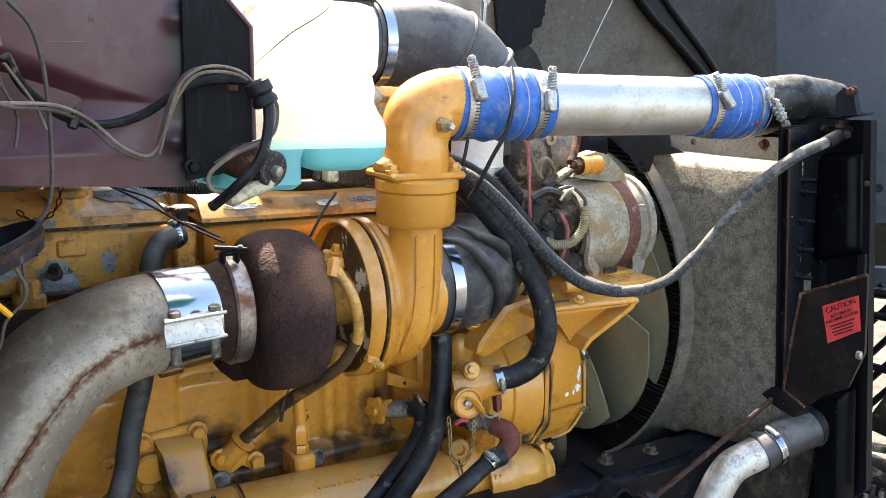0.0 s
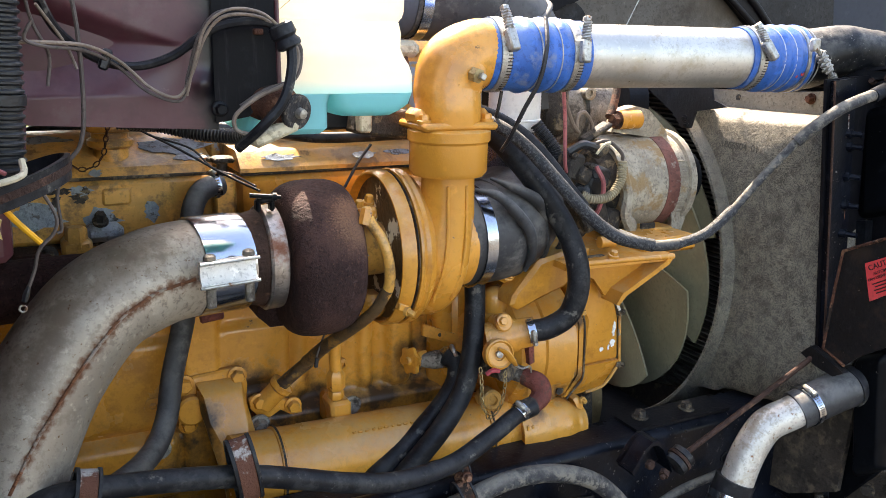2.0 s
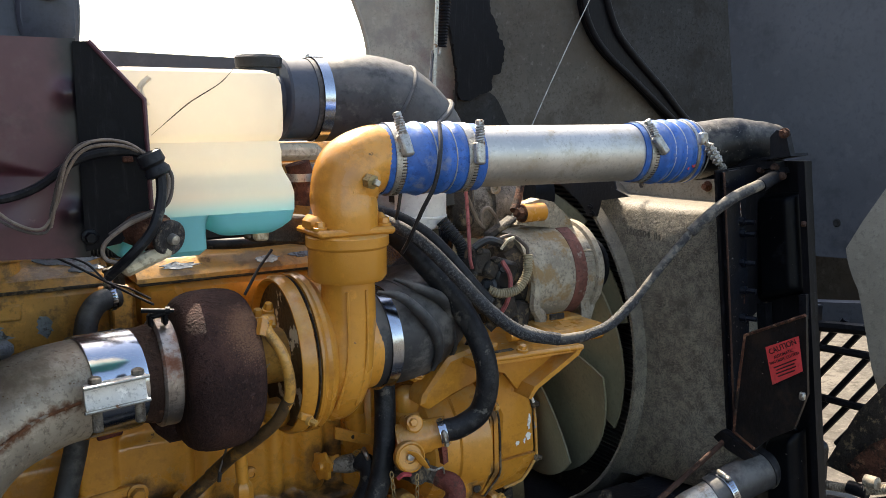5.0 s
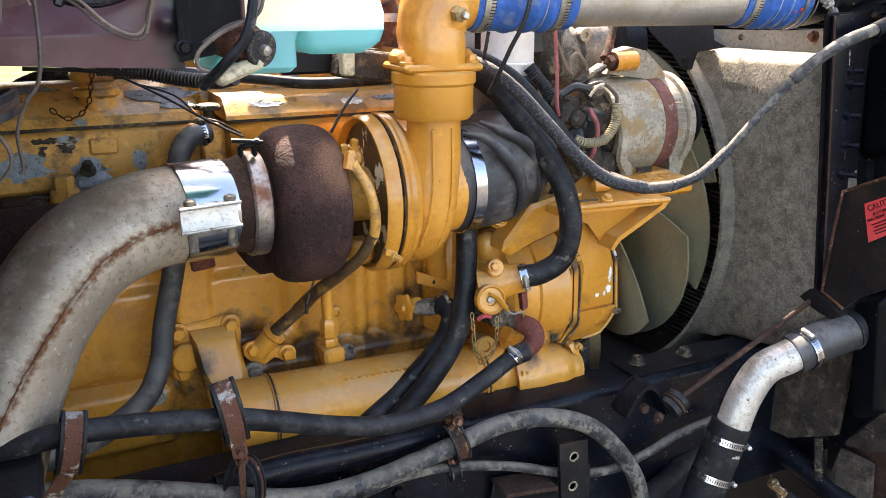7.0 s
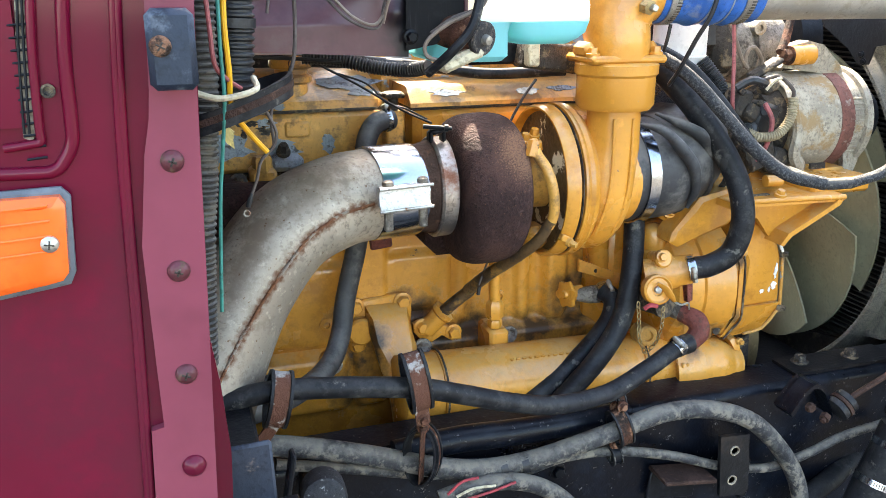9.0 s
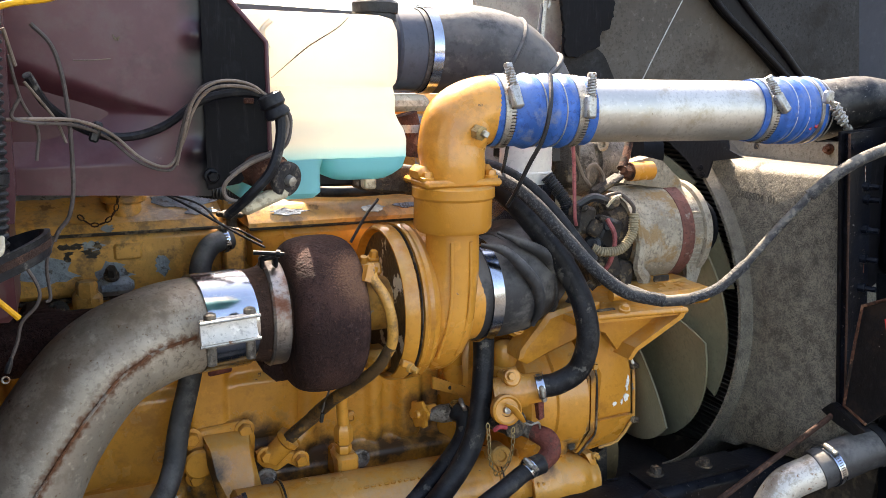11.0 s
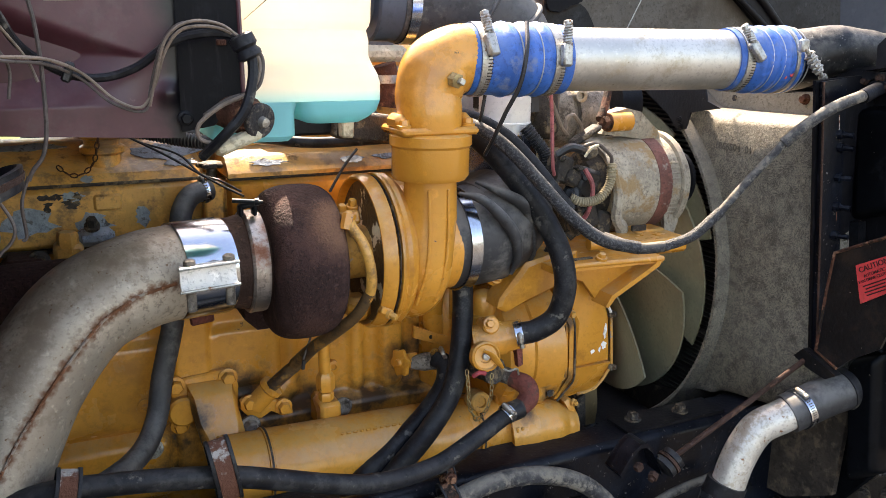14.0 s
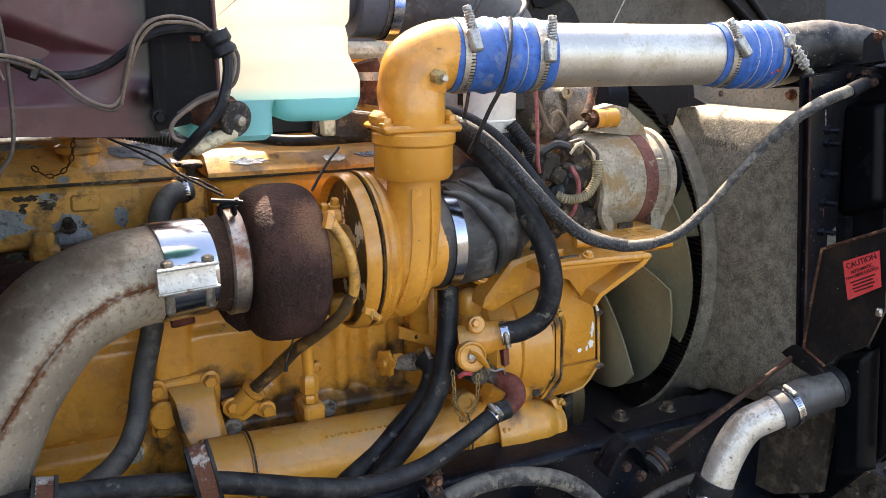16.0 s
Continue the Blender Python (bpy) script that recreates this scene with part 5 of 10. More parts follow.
def spring_clamp(d, r, tilt, lean=0.0):
    c = PA + PD * d
    h = thing("hose_clamp", tuple(c), "zinc-plated spring hose clamp on a blue hose", "hose clamp", "spring clamps on the blue hoses")
    strap = band(h, c, PD, r, 0.016, STEEL)
    for k in range(-4, 14):
        g = radians(tilt - 26 - 5 * k)
        o = Vector((0, -math.cos(g), math.sin(g)))
        part("band_slot", Geo().box(tuple(c + o * (r + 0.0022)), (0.009, 0.0012, 0.0016), Matrix.Rotation(-g, 4, "X"), 0.0003), GREASE, strap)
    o = Vector((0, -math.cos(radians(tilt)), math.sin(radians(tilt))))
    along = PD.cross(o)
    if along.z < 0:
        along = -along
    along = (along + PD * lean).normalized()
    screw = screw_box(h, tuple(c + o * (r + 0.008)), along, o, (0.036, 0.017, 0.014))
    k = c + o * (r + 0.010) + along * 0.017
    turns = [k + along * (0.026 * i / 30) + (o * math.cos(i * 1.3) + PD * math.sin(i * 1.3)) * 0.0062 for i in range(31)]
    part("spring", Geo().pipe([Vector(q) for q in turns], [0.0021] * 31, 6), STEEL, screw)
    part("shank", Geo().lathe(k, along, [(0, 0.0042), (0.028, 0.0042), (0.028, 0.007), (0.034, 0.007), (0.035, 0.005)], 8), STEEL, screw)
    return h


def blue_hose(d0, d1, r, ribs, label, r1=None):
    h = thing("silicone_hose", tuple(PA + PD * d0), label, "hose", "blue hoses on the charge pipe")
    r1 = r1 or r
    prof, m = [], 70
    for i in range(m + 1):
        d = d0 + (d1 - d0) * i / m
        k = max([math.exp(-((d - q) / 0.0085) ** 2) for q in ribs] + [0])
        prof.append((d, r + (r1 - r) * i / m + 0.0045 * k))
    prof = [(d0, r - 0.006)] + prof + [(d1, r1 - 0.006)]
    part("hose_body", Geo().lathe(PA, PD, prof, 48), BLUE, h)
    for q in ribs:
        rr = r + (r1 - r) * (q - d0) / (d1 - d0)
        part("wire_ring", Geo().tube(arc(PA + PD * (q + 0.0115), (0, -1, 0), (0, 0, 1), rr + 0.0012, 0, 351, 39), 0.0013, 6, 1, True), ALU, h)
    return h


blue_hose(-0.022, 0.146, 0.0548, (0.040, 0.074, 0.100), "blue ribbed silicone hose with wire rings on the charge pipe")
blue_hose(0.465, 0.598, 0.0535, (0.513, 0.538, 0.563, 0.588), "blue ribbed silicone hose joining the charge pipe to a black tank", 0.056)
single("charge_air_pipe", Geo().lathe(PA, PD, [(0.12, 0.0508), (0.121, 0.0508), (0.48, 0.0508), (0.481, 0.049)], 56), ALU, "straight scuffed aluminium charge air pipe", "pipe")
spring_clamp(-0.004, 0.0555, 22, -0.15)
spring_clamp(0.120, 0.055, 8, 0.05)
spring_clamp(0.484, 0.054, 14, -0.6)


def mark_on_hose():
    pts = [(1.423, 1.094, 1.621), (1.430, 1.094, 1.634), (1.437, 1.094, 1.625), (1.444, 1.094, 1.636), (1.453, 1.094, 1.630)]
    single("chalk_mark", Geo().tube(pts, 0.0016, 6, 5), RED, "small red scribble on the blue hose", "marking")


mark_on_hose()


# ---- compressor inlet boot ----
def inlet_boot():
    t = thing("inlet_boot", (0.95, 1.3, 1.27), "black moulded rubber air inlet boot with creases", "rubber boot")
    pts = [(0.838, TY + 0.004, TZ + 0.002), (0.875, TY + 0.006, TZ + 0.004), (0.93, TY + 0.012, TZ + 0.012), (0.995, TY + 0.055, TZ + 0.030), (1.030, TY + 0.13, TZ + 0.06), (1.03, TY + 0.22, TZ + 0.11)]
    part("boot", Geo().tube(pts, [0.082, 0.086, 0.090, 0.088, 0.082, 0.078], 44, 8), BOOT, t)
    for d, s in ((0.925, 0.0), (0.965, 0.3), (1.0, 0.5)):
        c = Vector((d, TY + 0.015 + 0.05 * s, TZ + 0.01 + 0.02 * s))
        ax = Vector((1, 0.45 * s + 0.15, 0.3 + 0.4 * s)).normalized()
        a = Vector((0, -1, 0)) - ax * Vector((0, -1, 0)).dot(ax)
        a.normalize()
        part("crease", Geo().tube(arc(c, a, ax.cross(a), 0.0885, -110, 110, 22), 0.0055, 8, 1), BOOT, t)
    part("fold", Geo().tube([(0.846, 1.205, 1.440), (0.880, 1.188, 1.430), (0.910, 1.178, 1.402), (0.935, 1.176, 1.370), (0.948, 1.184, 1.330), (0.945, 1.200, 1.295)], [0.003, 0.008, 0.010, 0.010, 0.008, 0.004], 12, 6), BOOT, t)
    part("fold", Geo().tube([(0.890, 1.232, 1.452), (0.930, 1.205, 1.434), (0.966, 1.200, 1.412), (0.992, 1.214, 1.372), (1.000, 1.235, 1.330)], [0.003, 0.009, 0.011, 0.009, 0.004], 12, 6), BOOT, t)
    return t


inlet_boot()
worm_clamp((0.868, TY + 0.006, TZ + 0.003), (1, 0.02, 0.02), 0.087, (0, 0.3, 1), "wide polished steel clamp band on the rubber boot", 0.020)
worm_clamp((0.943, 1.360, 1.478), (0.75, 0.2, 0.65), 0.075, (0, -0.5, 1), "steel worm-drive clamp on the rear of the boot", 0.016)


# ---- exhaust ----
def exhaust_pipe():
    t = thing("exhaust_pipe", (0.1, 1.1, 1.0), "weathered aluminised steel exhaust pipe with rusty weld seam", "exhaust pipe")
    pts = [(0.462, 1.243, 1.352), (0.400, 1.228, 1.352), (0.342, 1.207, 1.348), (0.271, 1.180, 1.322), (0.209, 1.155, 1.255), (0.168, 1.130, 1.184), (0.133, 1.100, 1.100), (0.092, 1.060, 0.971), (0.055, 1.040, 0.810)]
    seam = [(0.3908, 1.1518, 1.3561), (0.3424, 1.1336, 1.3500), (0.3166, 1.1238, 1.3397), (0.2930, 1.1147, 1.3279), (0.2680, 1.1048, 1.3046), (0.2450, 1.0958, 1.2802), (0.2210, 1.0852, 1.2522), (0.1988, 1.0734, 1.2240), (0.1822, 1.0647, 1.2023), (0.150, 1.046, 1.152)]
    marks = [Vector(a).lerp(Vector(b), k / 3) for a, b in zip(seam, seam[1:]) for k in range(3)]
    part("tube", Geo().tube(pts, 0.0690, 56, 10), stained(PIPE, "rust_streaked_exhaust_steel", marks, 0.001, 0.014, (0.145, 0.068, 0.036), 90.0, 0.8), t)
    part("weld_seam", Geo().tube(seam, 0.0023, 8, 8, flat=1.0), SEAM, t, "rust-brown weld seam")
    return t


exhaust_pipe()


def exhaust_clamp():
    t = thing("exhaust_clamp", (0.42, 1.2, 1.28), "polished steel exhaust sleeve clamp with a bolted white saddle", "pipe clamp")
    a, b = Vector((0.395, 1.2272, 1.353)), Vector((0.4665, 1.2430, 1.352))
    ax = (b - a).normalized()
    ln = (b - a).length
    part("sleeve", Geo().lathe(a, ax, [(0, 0.0685), (0, 0.0712), (0.002, 0.0716), (ln * 0.55, 0.0718), (ln - 0.002, 0.0722), (ln, 0.0718), (ln, 0.064)], 72), CHROME, t, "mirror-bright steel sleeve")
    p = Vector((0.432, 1.135, 1.370))
    up = Vector((0, 0, 1))
    s = Vector((0, -1, -0.15)).normalized()
    # open channel: hollow front between two folded lips
    sec = [(-0.017, 0.012), (-0.0145, 0.013), (-0.011, 0.004), (-0.005, 0.0), (0.005, 0.0), (0.011, 0.004), (0.0145, 0.013), (0.017, 0.012), (0.0145, -0.004), (0.010, -0.012), (-0.010, -0.012), (-0.0145, -0.004)]
    part("saddle", Geo().prism([tuple(p - ax * 0.040 + up * h + s * d) for h, d in sec], tuple(ax * 0.080)), WHITE_STEEL, t, "white painted steel saddle")
    for h in (-0.0160, 0.0160):
        part("saddle_lip", Geo().tube([tuple(p - ax * 0.0425 + up * h + s * 0.0122), tuple(p + ax * 0.0425 + up * h + s * 0.0122)], 0.0024, 8, 2), STEEL, t)
    for d in (-0.026, 0.030):
        q = p + ax * d - s * 0.002
        shaft = part("clamp_bolt", Geo().lathe(q - up * 0.05, up, [(0, 0.0055), (0.001, 0.0065), (0.034, 0.0065), (0.035, 0.0)], 12), GRIMY, t)
        part("thread", Geo().pipe([q - up * 0.05 + up * (0.026 * i / 40) + Vector((math.cos(i * 1.26), math.sin(i * 1.26), 0)) * 0.0064 for i in range(41)], [0.0011] * 41, 5), GRIMY, shaft)
        part("bolt_head", Geo().lathe(q + up * 0.015, up, [(0, 0.0082), (0.002, 0.0085), (0.006, 0.0080), (0.008, 0.005), (0.008, 0.0)], 12), GRIMY, t)
    return t


exhaust_clamp()


def v_band():
    t = thing("v_band_clamp", (0.49, TY, 1.27), "heat-stained steel v-band clamp on the turbine outlet", "pipe clamp")
    c = Vector((0.5150, TY - 0.012, TZ + 0.006))
    part("band", Geo().lathe(c, X, [(-0.0135, 0.069), (-0.0135, 0.0770), (-0.010, 0.0795), (-0.006, 0.0785), (0.009, 0.0785), (0.0125, 0.0775), (0.0125, 0.069)], 56), mat("heat_tinted_steel", (0.36, 0.32, 0.29), 0.36, 0.8, 0.25, 30, 0.15, 150, spots=(0.27, 0.115, 0.070), spot_at=0.58, spot_scale=13, spot_soft=0.08, grime=(0.20, 0.185, 0.18), grime_at=0.55, grime_scale=12), t)
    p = Vector((0.506, 1.222, 1.444))
    part("trunnion", Geo().box(tuple(p), (0.024, 0.020, 0.008), Matrix.Rotation(radians(-8), 4, "Y"), 0.0035), BLACK, t)
    part("t_bolt", Geo().lathe(p + Vector((-0.008, -0.006, 0.007)), (1, -0.15, -0.1), [(-0.014, 0.0035), (0.018, 0.0035), (0.018, 0.006), (0.024, 0.006), (0.024, 0.003), (0.030, 0.003)], 8), BLACK, t)
    for dx in (-0.010, 0.010):
        part("lug", Geo().box(tuple(p + Vector((dx, 0.0, -0.008))), (0.007, 0.018, 0.018), None, 0.003), BLACK, t)
    return t


v_band()

# ---- cab ----
SCREW_MAROON = mat("grimy_maroon_screw", (0.085, 0.020, 0.026), 0.35, 0, 0.3, 40, 0.2, 120, spots=(0.10, 0.055, 0.04), spot_at=0.55, spot_scale=120, spot_soft=0.05)


def cab_panel():
    t = thing("cab_cowl", (0.0, 0.62, 0.0), "glossy maroon painted cab side panel with screws and a louvre", "cab panel")

    # outer skin, in front of the door post
    def skin(u, v):
        """The outer sheet, which leans in a little towards its top; its front edge is slightly bowed."""
        z = 0.846 + 0.929 * v
        rim = 0.112 + (z - 0.846) * 0.058 - 0.010 * math.sin(math.pi * v) * 0.4 if z < 1.475 else 0.1445 + (z - 1.475) * 0.046
        return (-0.35 + (rim + 0.35) * u, 0.612 + 0.030 * max(0.0, z - 1.40) ** 2, z)
    part("side_panel", Geo().grid(skin, 24, 60, 0.09, (0, 1, 0)), MAROON, t)
    part("edge_flange", Geo().prism([(0.128, 0.604, 1.766), (0.159, 0.604, 1.768), (0.149, 0.604, 1.589), (0.145, 0.604, 1.478), (0.137, 0.604, 1.271), (0.121, 0.604, 0.991), (0.080, 0.604, 1.006), (0.096, 0.604, 1.343), (0.105, 0.604, 1.345), (0.1045, 0.604, 1.400), (0.104, 0.604, 1.482), (0.108, 0.604, 1.514), (0.112, 0.604, 1.545), (0.117, 0.604, 1.568), (0.119, 0.604, 1.587)], (0, 0.010, 0)), MAROON_EDGE, t)
    # pressed beads
    for dx in (0, 9):
        part("pressed_bead", Geo().tube([(P0[0] + dx * 0.0003, P0[1] + 0.0015, P0[2]) for P0 in ((0.113, 0.609, 1.765), (0.101, 0.609, 1.614), (0.096, 0.609, 1.517), (0.093, 0.609, 1.416), (0.087, 0.609, 1.279), (0.076, 0.609, 1.064))], 0.0028, 10, 6), MAROON, t)
    fr = [(0.083, 0.6120, 1.735), (0.072, 0.6120, 1.622), (0.070, 0.6120, 1.573), (0.069, 0.6120, 1.556), (0.064, 0.6120, 1.545), (0.056, 0.6120, 1.537), (0.039, 0.6120, 1.536), (-0.035, 0.6120, 1.538)]
    part("pressed_frame", Geo().tube(fr, 0.0045, 10, 8), MAROON, t)
    # louvre opening with wire mesh
    part("louvre_hole", Geo().prism([(0.054, 0.610, 1.704), (0.063, 0.610, 1.704), (0.053, 0.610, 1.622), (0.050, 0.610, 1.565), (0.046, 0.610, 1.557), (0.041, 0.610, 1.559), (0.042, 0.610, 1.592)], (0, 0.004, 0)), PALE_DIRTY, t, "pale filter behind the louvre slot")
    part("louvre_lip", Geo().tube([(0.063, 0.609, 1.704), (0.054, 0.609, 1.622), (0.051, 0.609, 1.567), (0.051, 0.609, 1.557), (0.045, 0.609, 1.555), (0.029, 0.609, 1.553)], 0.0028, 10, 6), MAROON, t)
    for i in range(12):
        z = 1.628 - 0.0075 * i
        part("mesh_wire", Geo().tube([(0.0415, 0.6085, z), (0.0535, 0.6085, z + 0.001)], 0.0009, 5, 1), BLACK, t)
    part("louvre_blade", Geo().grid(lambda u, v: (-0.10 + (0.144 + 0.003 * v) * u, 0.6095 - 0.016 * math.sin(math.pi * min(1.0, 0.5 + 0.5 * u)) - 0.001, 1.566 + 0.19 * v), 16, 8, 0.002, (0, 1, 0)), MAROON, t)
    part("mesh_wire", Geo().tube([(0.055, 0.608, 1.673), (0.049, 0.608, 1.615), (0.045, 0.608, 1.562)], 0.0009, 5, 2), BLACK, t)
    part("mesh_wire", Geo().tube([(0.053, 0.608, 1.673), (0.046, 0.608, 1.615), (0.042, 0.608, 1.562)], 0.0009, 5, 2), BLACK, t)
    # screws
    for q in ((0.129, 0.604, 1.540), (0.126, 0.604, 1.463), (0.124, 0.604, 1.385)):
        s = part("screw", Geo().lathe(q, (0, -1, 0), [(0, 0.0078), (0.001, 0.0076), (0.003, 0.0062), (0.0048, 0.0035), (0.005, 0.0)], 24), SCREW_MAROON, t)
        for a in (20, 110):
            part("slot", Geo().box((q[0], q[1] - 0.0046, q[2]), (0.0062, 0.0012, 0.0016), Matrix.Rotation(radians(a), 4, "Y"), 0.0003), GREASE, s)
    for q in ((0.123, 0.604, 1.310), (0.129, 0.604, 1.689), (0.131, 0.604, 1.763)):
        part("rivet", Geo().lathe(q, (0, -1, 0), [(0, 0.0088), (0.002, 0.0083), (0.005, 0.005), (0.006, 0.0)], 24), MAROON, t)
    q = (0.059, 0.611, 1.588)
    part("screw_hole", Geo().lathe(q, (0, -1, 0), [(0.0, 0.0045), (0.0026, 0.0045), (0.0028, 0.003), (0.0010, 0.0025), (0.0010, 0.0)], 18), GREASE, t)
    # lower inner flange behind the edge
    part("inner_flange", Geo().prism([(0.141, 0.700, 1.390), (0.149, 0.700, 1.327), (0.153, 0.700, 1.261), (0.148, 0.700, 1.143), (0.108, 0.700, 1.153), (0.129, 0.700, 1.392)], (0, 0.012, 0)), MAROON, t)
    part("inner_post", Geo().box((0.00, 0.80, 1.3), (0.20, 0.12, 1.8), bev=0.02), MAROON_DULL, t)
    part("inner_edge", Geo().prism([(0.060, 0.860, 2.05), (0.214, 0.860, 2.05), (0.206, 0.860, 1.600), (0.203, 0.860, 1.572), (0.120, 0.860, 1.560), (0.060, 0.860, 1.400)], (0, 0.015, 0)), MAROON_DULL, t)
    part("cab_wall", Geo().box((-0.14, 1.30, 1.2), (0.10, 1.3, 1.9), bev=0.02), MAROON_DULL, t)
    part("cab_body", Geo().box((-1.10, 1.72, 1.62), (1.80, 2.10, 2.10), bev=0.06), MAROON_DULL, t)
    part("step_box", Geo().box((-0.60, 0.95, 0.35), (0.8, 0.6, 0.7), bev=0.03), BLACK, t)
    return t


cab_panel()


def rubber_stop():
    t = thing("hood_stop", (0.133, 0.590, 1.591), "blue-black rubber hood stop held by a rusty screw", "rubber stop")
    a, b = Vector((0.121, 0.600, 1.638)), Vector((0.150, 0.600, 1.589))
    c = (a + b) / 2
    part("pad", Geo().box((c.x, 0.588, c.z), (abs(b.x - a.x), 0.026, abs(a.z - b.z)), bev=0.004), mat("blue_black_rubber", (0.013, 0.021, 0.036), 0.5, 0, 0.2, 20, 0.2, 100, spots=(0.10, 0.12, 0.15), spot_at=0.62, spot_scale=26, spot_soft=0.06), t)
    q = Vector((0.129, 0.574, 1.616))
    s = part("screw", Geo().lathe(q, (0, -1, 0), [(-0.003, 0.0068), (0.001, 0.0064), (0.003, 0.004), (0.0035, 0.0)], 26), RUST, t)
    for k in (30, 120):
        part("slot", Geo().box((q.x, q.y - 0.0032, q.z), (0.006, 0.001, 0.0011), Matrix.Rotation(radians(k), 4, "Y"), 0.0003), GREASE, s)
    return t


rubber_stop()


def marker_lamp():
    t = thing("marker_lamp", (0.030, 0.600, 1.460), "amber side marker lamp in a grey rubber gasket", "marker lamp")
    out = [(-0.019, 0.609, 1.525), (0.048, 0.609, 1.527), (0.059, 0.609, 1.527), (0.064, 0.609, 1.521), (0.061, 0.609, 1.469), (0.057, 0.609, 1.461), (0.046, 0.609, 1.459), (-0.032, 0.609, 1.448)]
    part("gasket", Geo().prism(out, (0, -0.006, 0), 0.002), GASKET, t)
    inn = [(-0.016, 0.603, 1.522), (0.048, 0.603, 1.523), (0.058, 0.603, 1.523), (0.061, 0.603, 1.518), (0.058, 0.603, 1.472), (0.054, 0.603, 1.467), (0.045, 0.603, 1.465), (-0.027, 0.603, 1.454)]
    lens = part("lens", Geo().prism(inn, (0, -0.013, 0), 0.005), ORANGE, t)
    for i in range(4):
        part("lens_rib", Geo().tube([(-0.05, 0.5895, 1.513 - 0.010 * i), (0.052, 0.5895, 1.519 - 0.010 * i)], 0.0012, 6, 2), ORANGE, lens)
    q = Vector((0.050, 0.589, 1.494))
    s = part("screw", Geo().lathe(q, (0, -1, 0), [(-0.002, 0.0056), (0.001, 0.0054), (0.0028, 0.003), (0.003, 0.0)], 22), STEEL, t)
    for k in (10, 100):
        part("slot", Geo().box((q.x, q.y - 0.0027, q.z), (0.006, 0.0008, 0.001), Matrix.Rotation(radians(k), 4, "Y"), 0.0002), GREASE, s)
    return t


marker_lamp()

# ---- radiator and fan ----
FC = Vector((1.45, 1.695, 1.183))
FR = 0.432


def fan_shroud():
    t = thing("fan_shroud", (1.55, 1.5, 0.72), "grey fibre-moulded fan shroud, dusty on its top edge", "fan shroud")
    n = 160
    vs, fs = [], []
    cy, cz, xf = FC.y, FC.z, 1.500

    def edge(g):
        """Distance from the fan's centre to the shroud's outline, which leans a little."""
        c, s = math.cos(g), math.sin(g)
        best = 9.0
        for a, b in ((Vector((1.069, 1.548)), Vector((0.990, 0.994))), (Vector((0.990, 0.994)), Vector((2.30, 0.76))), (Vector((2.30, 0.76)), Vector((2.30, 1.53))), (Vector((2.30, 1.53)), Vector((1.069, 1.548)))):
            d = b - a
            den = c * d.y - s * d.x
            if abs(den) > 1e-9:
                k = ((a.x - cy) * d.y - (a.y - cz) * d.x) / den
                u = ((cy + k * c - a.x) / d.x) if abs(d.x) > abs(d.y) else ((cz + k * s - a.y) / d.y)
                if k > 0 and -0.01 <= u <= 1.01:
                    best = min(best, k)
        return max(best, FR + 0.02)
    for k in range(10):
        for i in range(n):
            g = 2 * math.pi * i / n
            e = edge(g)
            near = e < FR + 0.06
            r, xx = ((FR - 0.003, xf + 0.02), (FR - 0.003, xf - 0.026), (FR, xf - 0.030), (FR + 0.007, xf - 0.030), (FR + 0.011, xf - 0.024),
                     (min(FR + 0.016, e - 0.002), xf - 0.006), (e - 0.040 if not near else e - 0.002, xf - 0.002), (e - 0.018 if not near else e - 0.001, xf + 0.006), (e - 0.005 if not near else e, xf + 0.028), (e, xf + 0.10))[k]
            vs.append((xx, cy + r * math.cos(g), cz + r * math.sin(g)))
    for k in range(9):
        for i in range(n):
            fs.append((k * n + i, k * n + (i + 1) % n, (k + 1) * n + (i + 1) % n, (k + 1) * n + i))
    part("shroud_body", Geo().add(vs, fs), SHROUD, t, angle=45)
    # flange that bolts to the radiator frame
    part("top_flange", Geo().prism([(1.596, 1.508, 1.533), (1.600, 1.496, 1.578), (1.600, 1.257, 1.584), (1.600, 1.140, 1.594), (1.596, 1.075, 1.546)], (0.008, 0, 0)), DUSTED, t)
    part("flange_hole", Geo().lathe((1.599, 1.386, 1.565), (-1, 0, 0), [(-0.002, 0.007), (0.001, 0.007), (0.001, 0.0)], 16), GREASE, t)
    bolt(t, (1.598, 1.199, 1.575), (-1, 0, 0), 0.008, 0.010, RUST)
    # dark smooth plate over the ring
    part("ring_plate", Geo().prism([(1.464, 1.560, 1.610), (1.466, 1.340, 1.612), (1.466, 1.327, 1.566), (1.466, 1.287, 1.554), (1.466, 1.372, 1.539), (1.466, 1.384, 1.503), (1.466, 1.411, 1.501), (1.466, 1.443, 1.531), (1.464, 1.511, 1.569)], (0.006, 0, 0), 0.002), BLACK_PLASTIC, t, "smooth dark plate over the ring")
    for q in ((1.465, 1.403, 1.522), (1.465, 1.396, 1.508)):
        bolt(t, q, (-1, -0.3, 0), 0.005, 0.004, BLACK)
    # moulded number, in faint relief
    p = Vector((1.498, 1.272, 1.476))
    m = Matrix.Translation(p) @ Matrix(((0, 0, -1), (-1, 0, 0), (0, 1, 0))).to_4x4() @ Matrix.Rotation(radians(-1), 4, "Z")
    lettering("1866504  01", Matrix.Translation((-0.0032, 0, 0)) @ m, 0.020, RELIEF, t, "moulded_number")
    return t


fan_shroud()


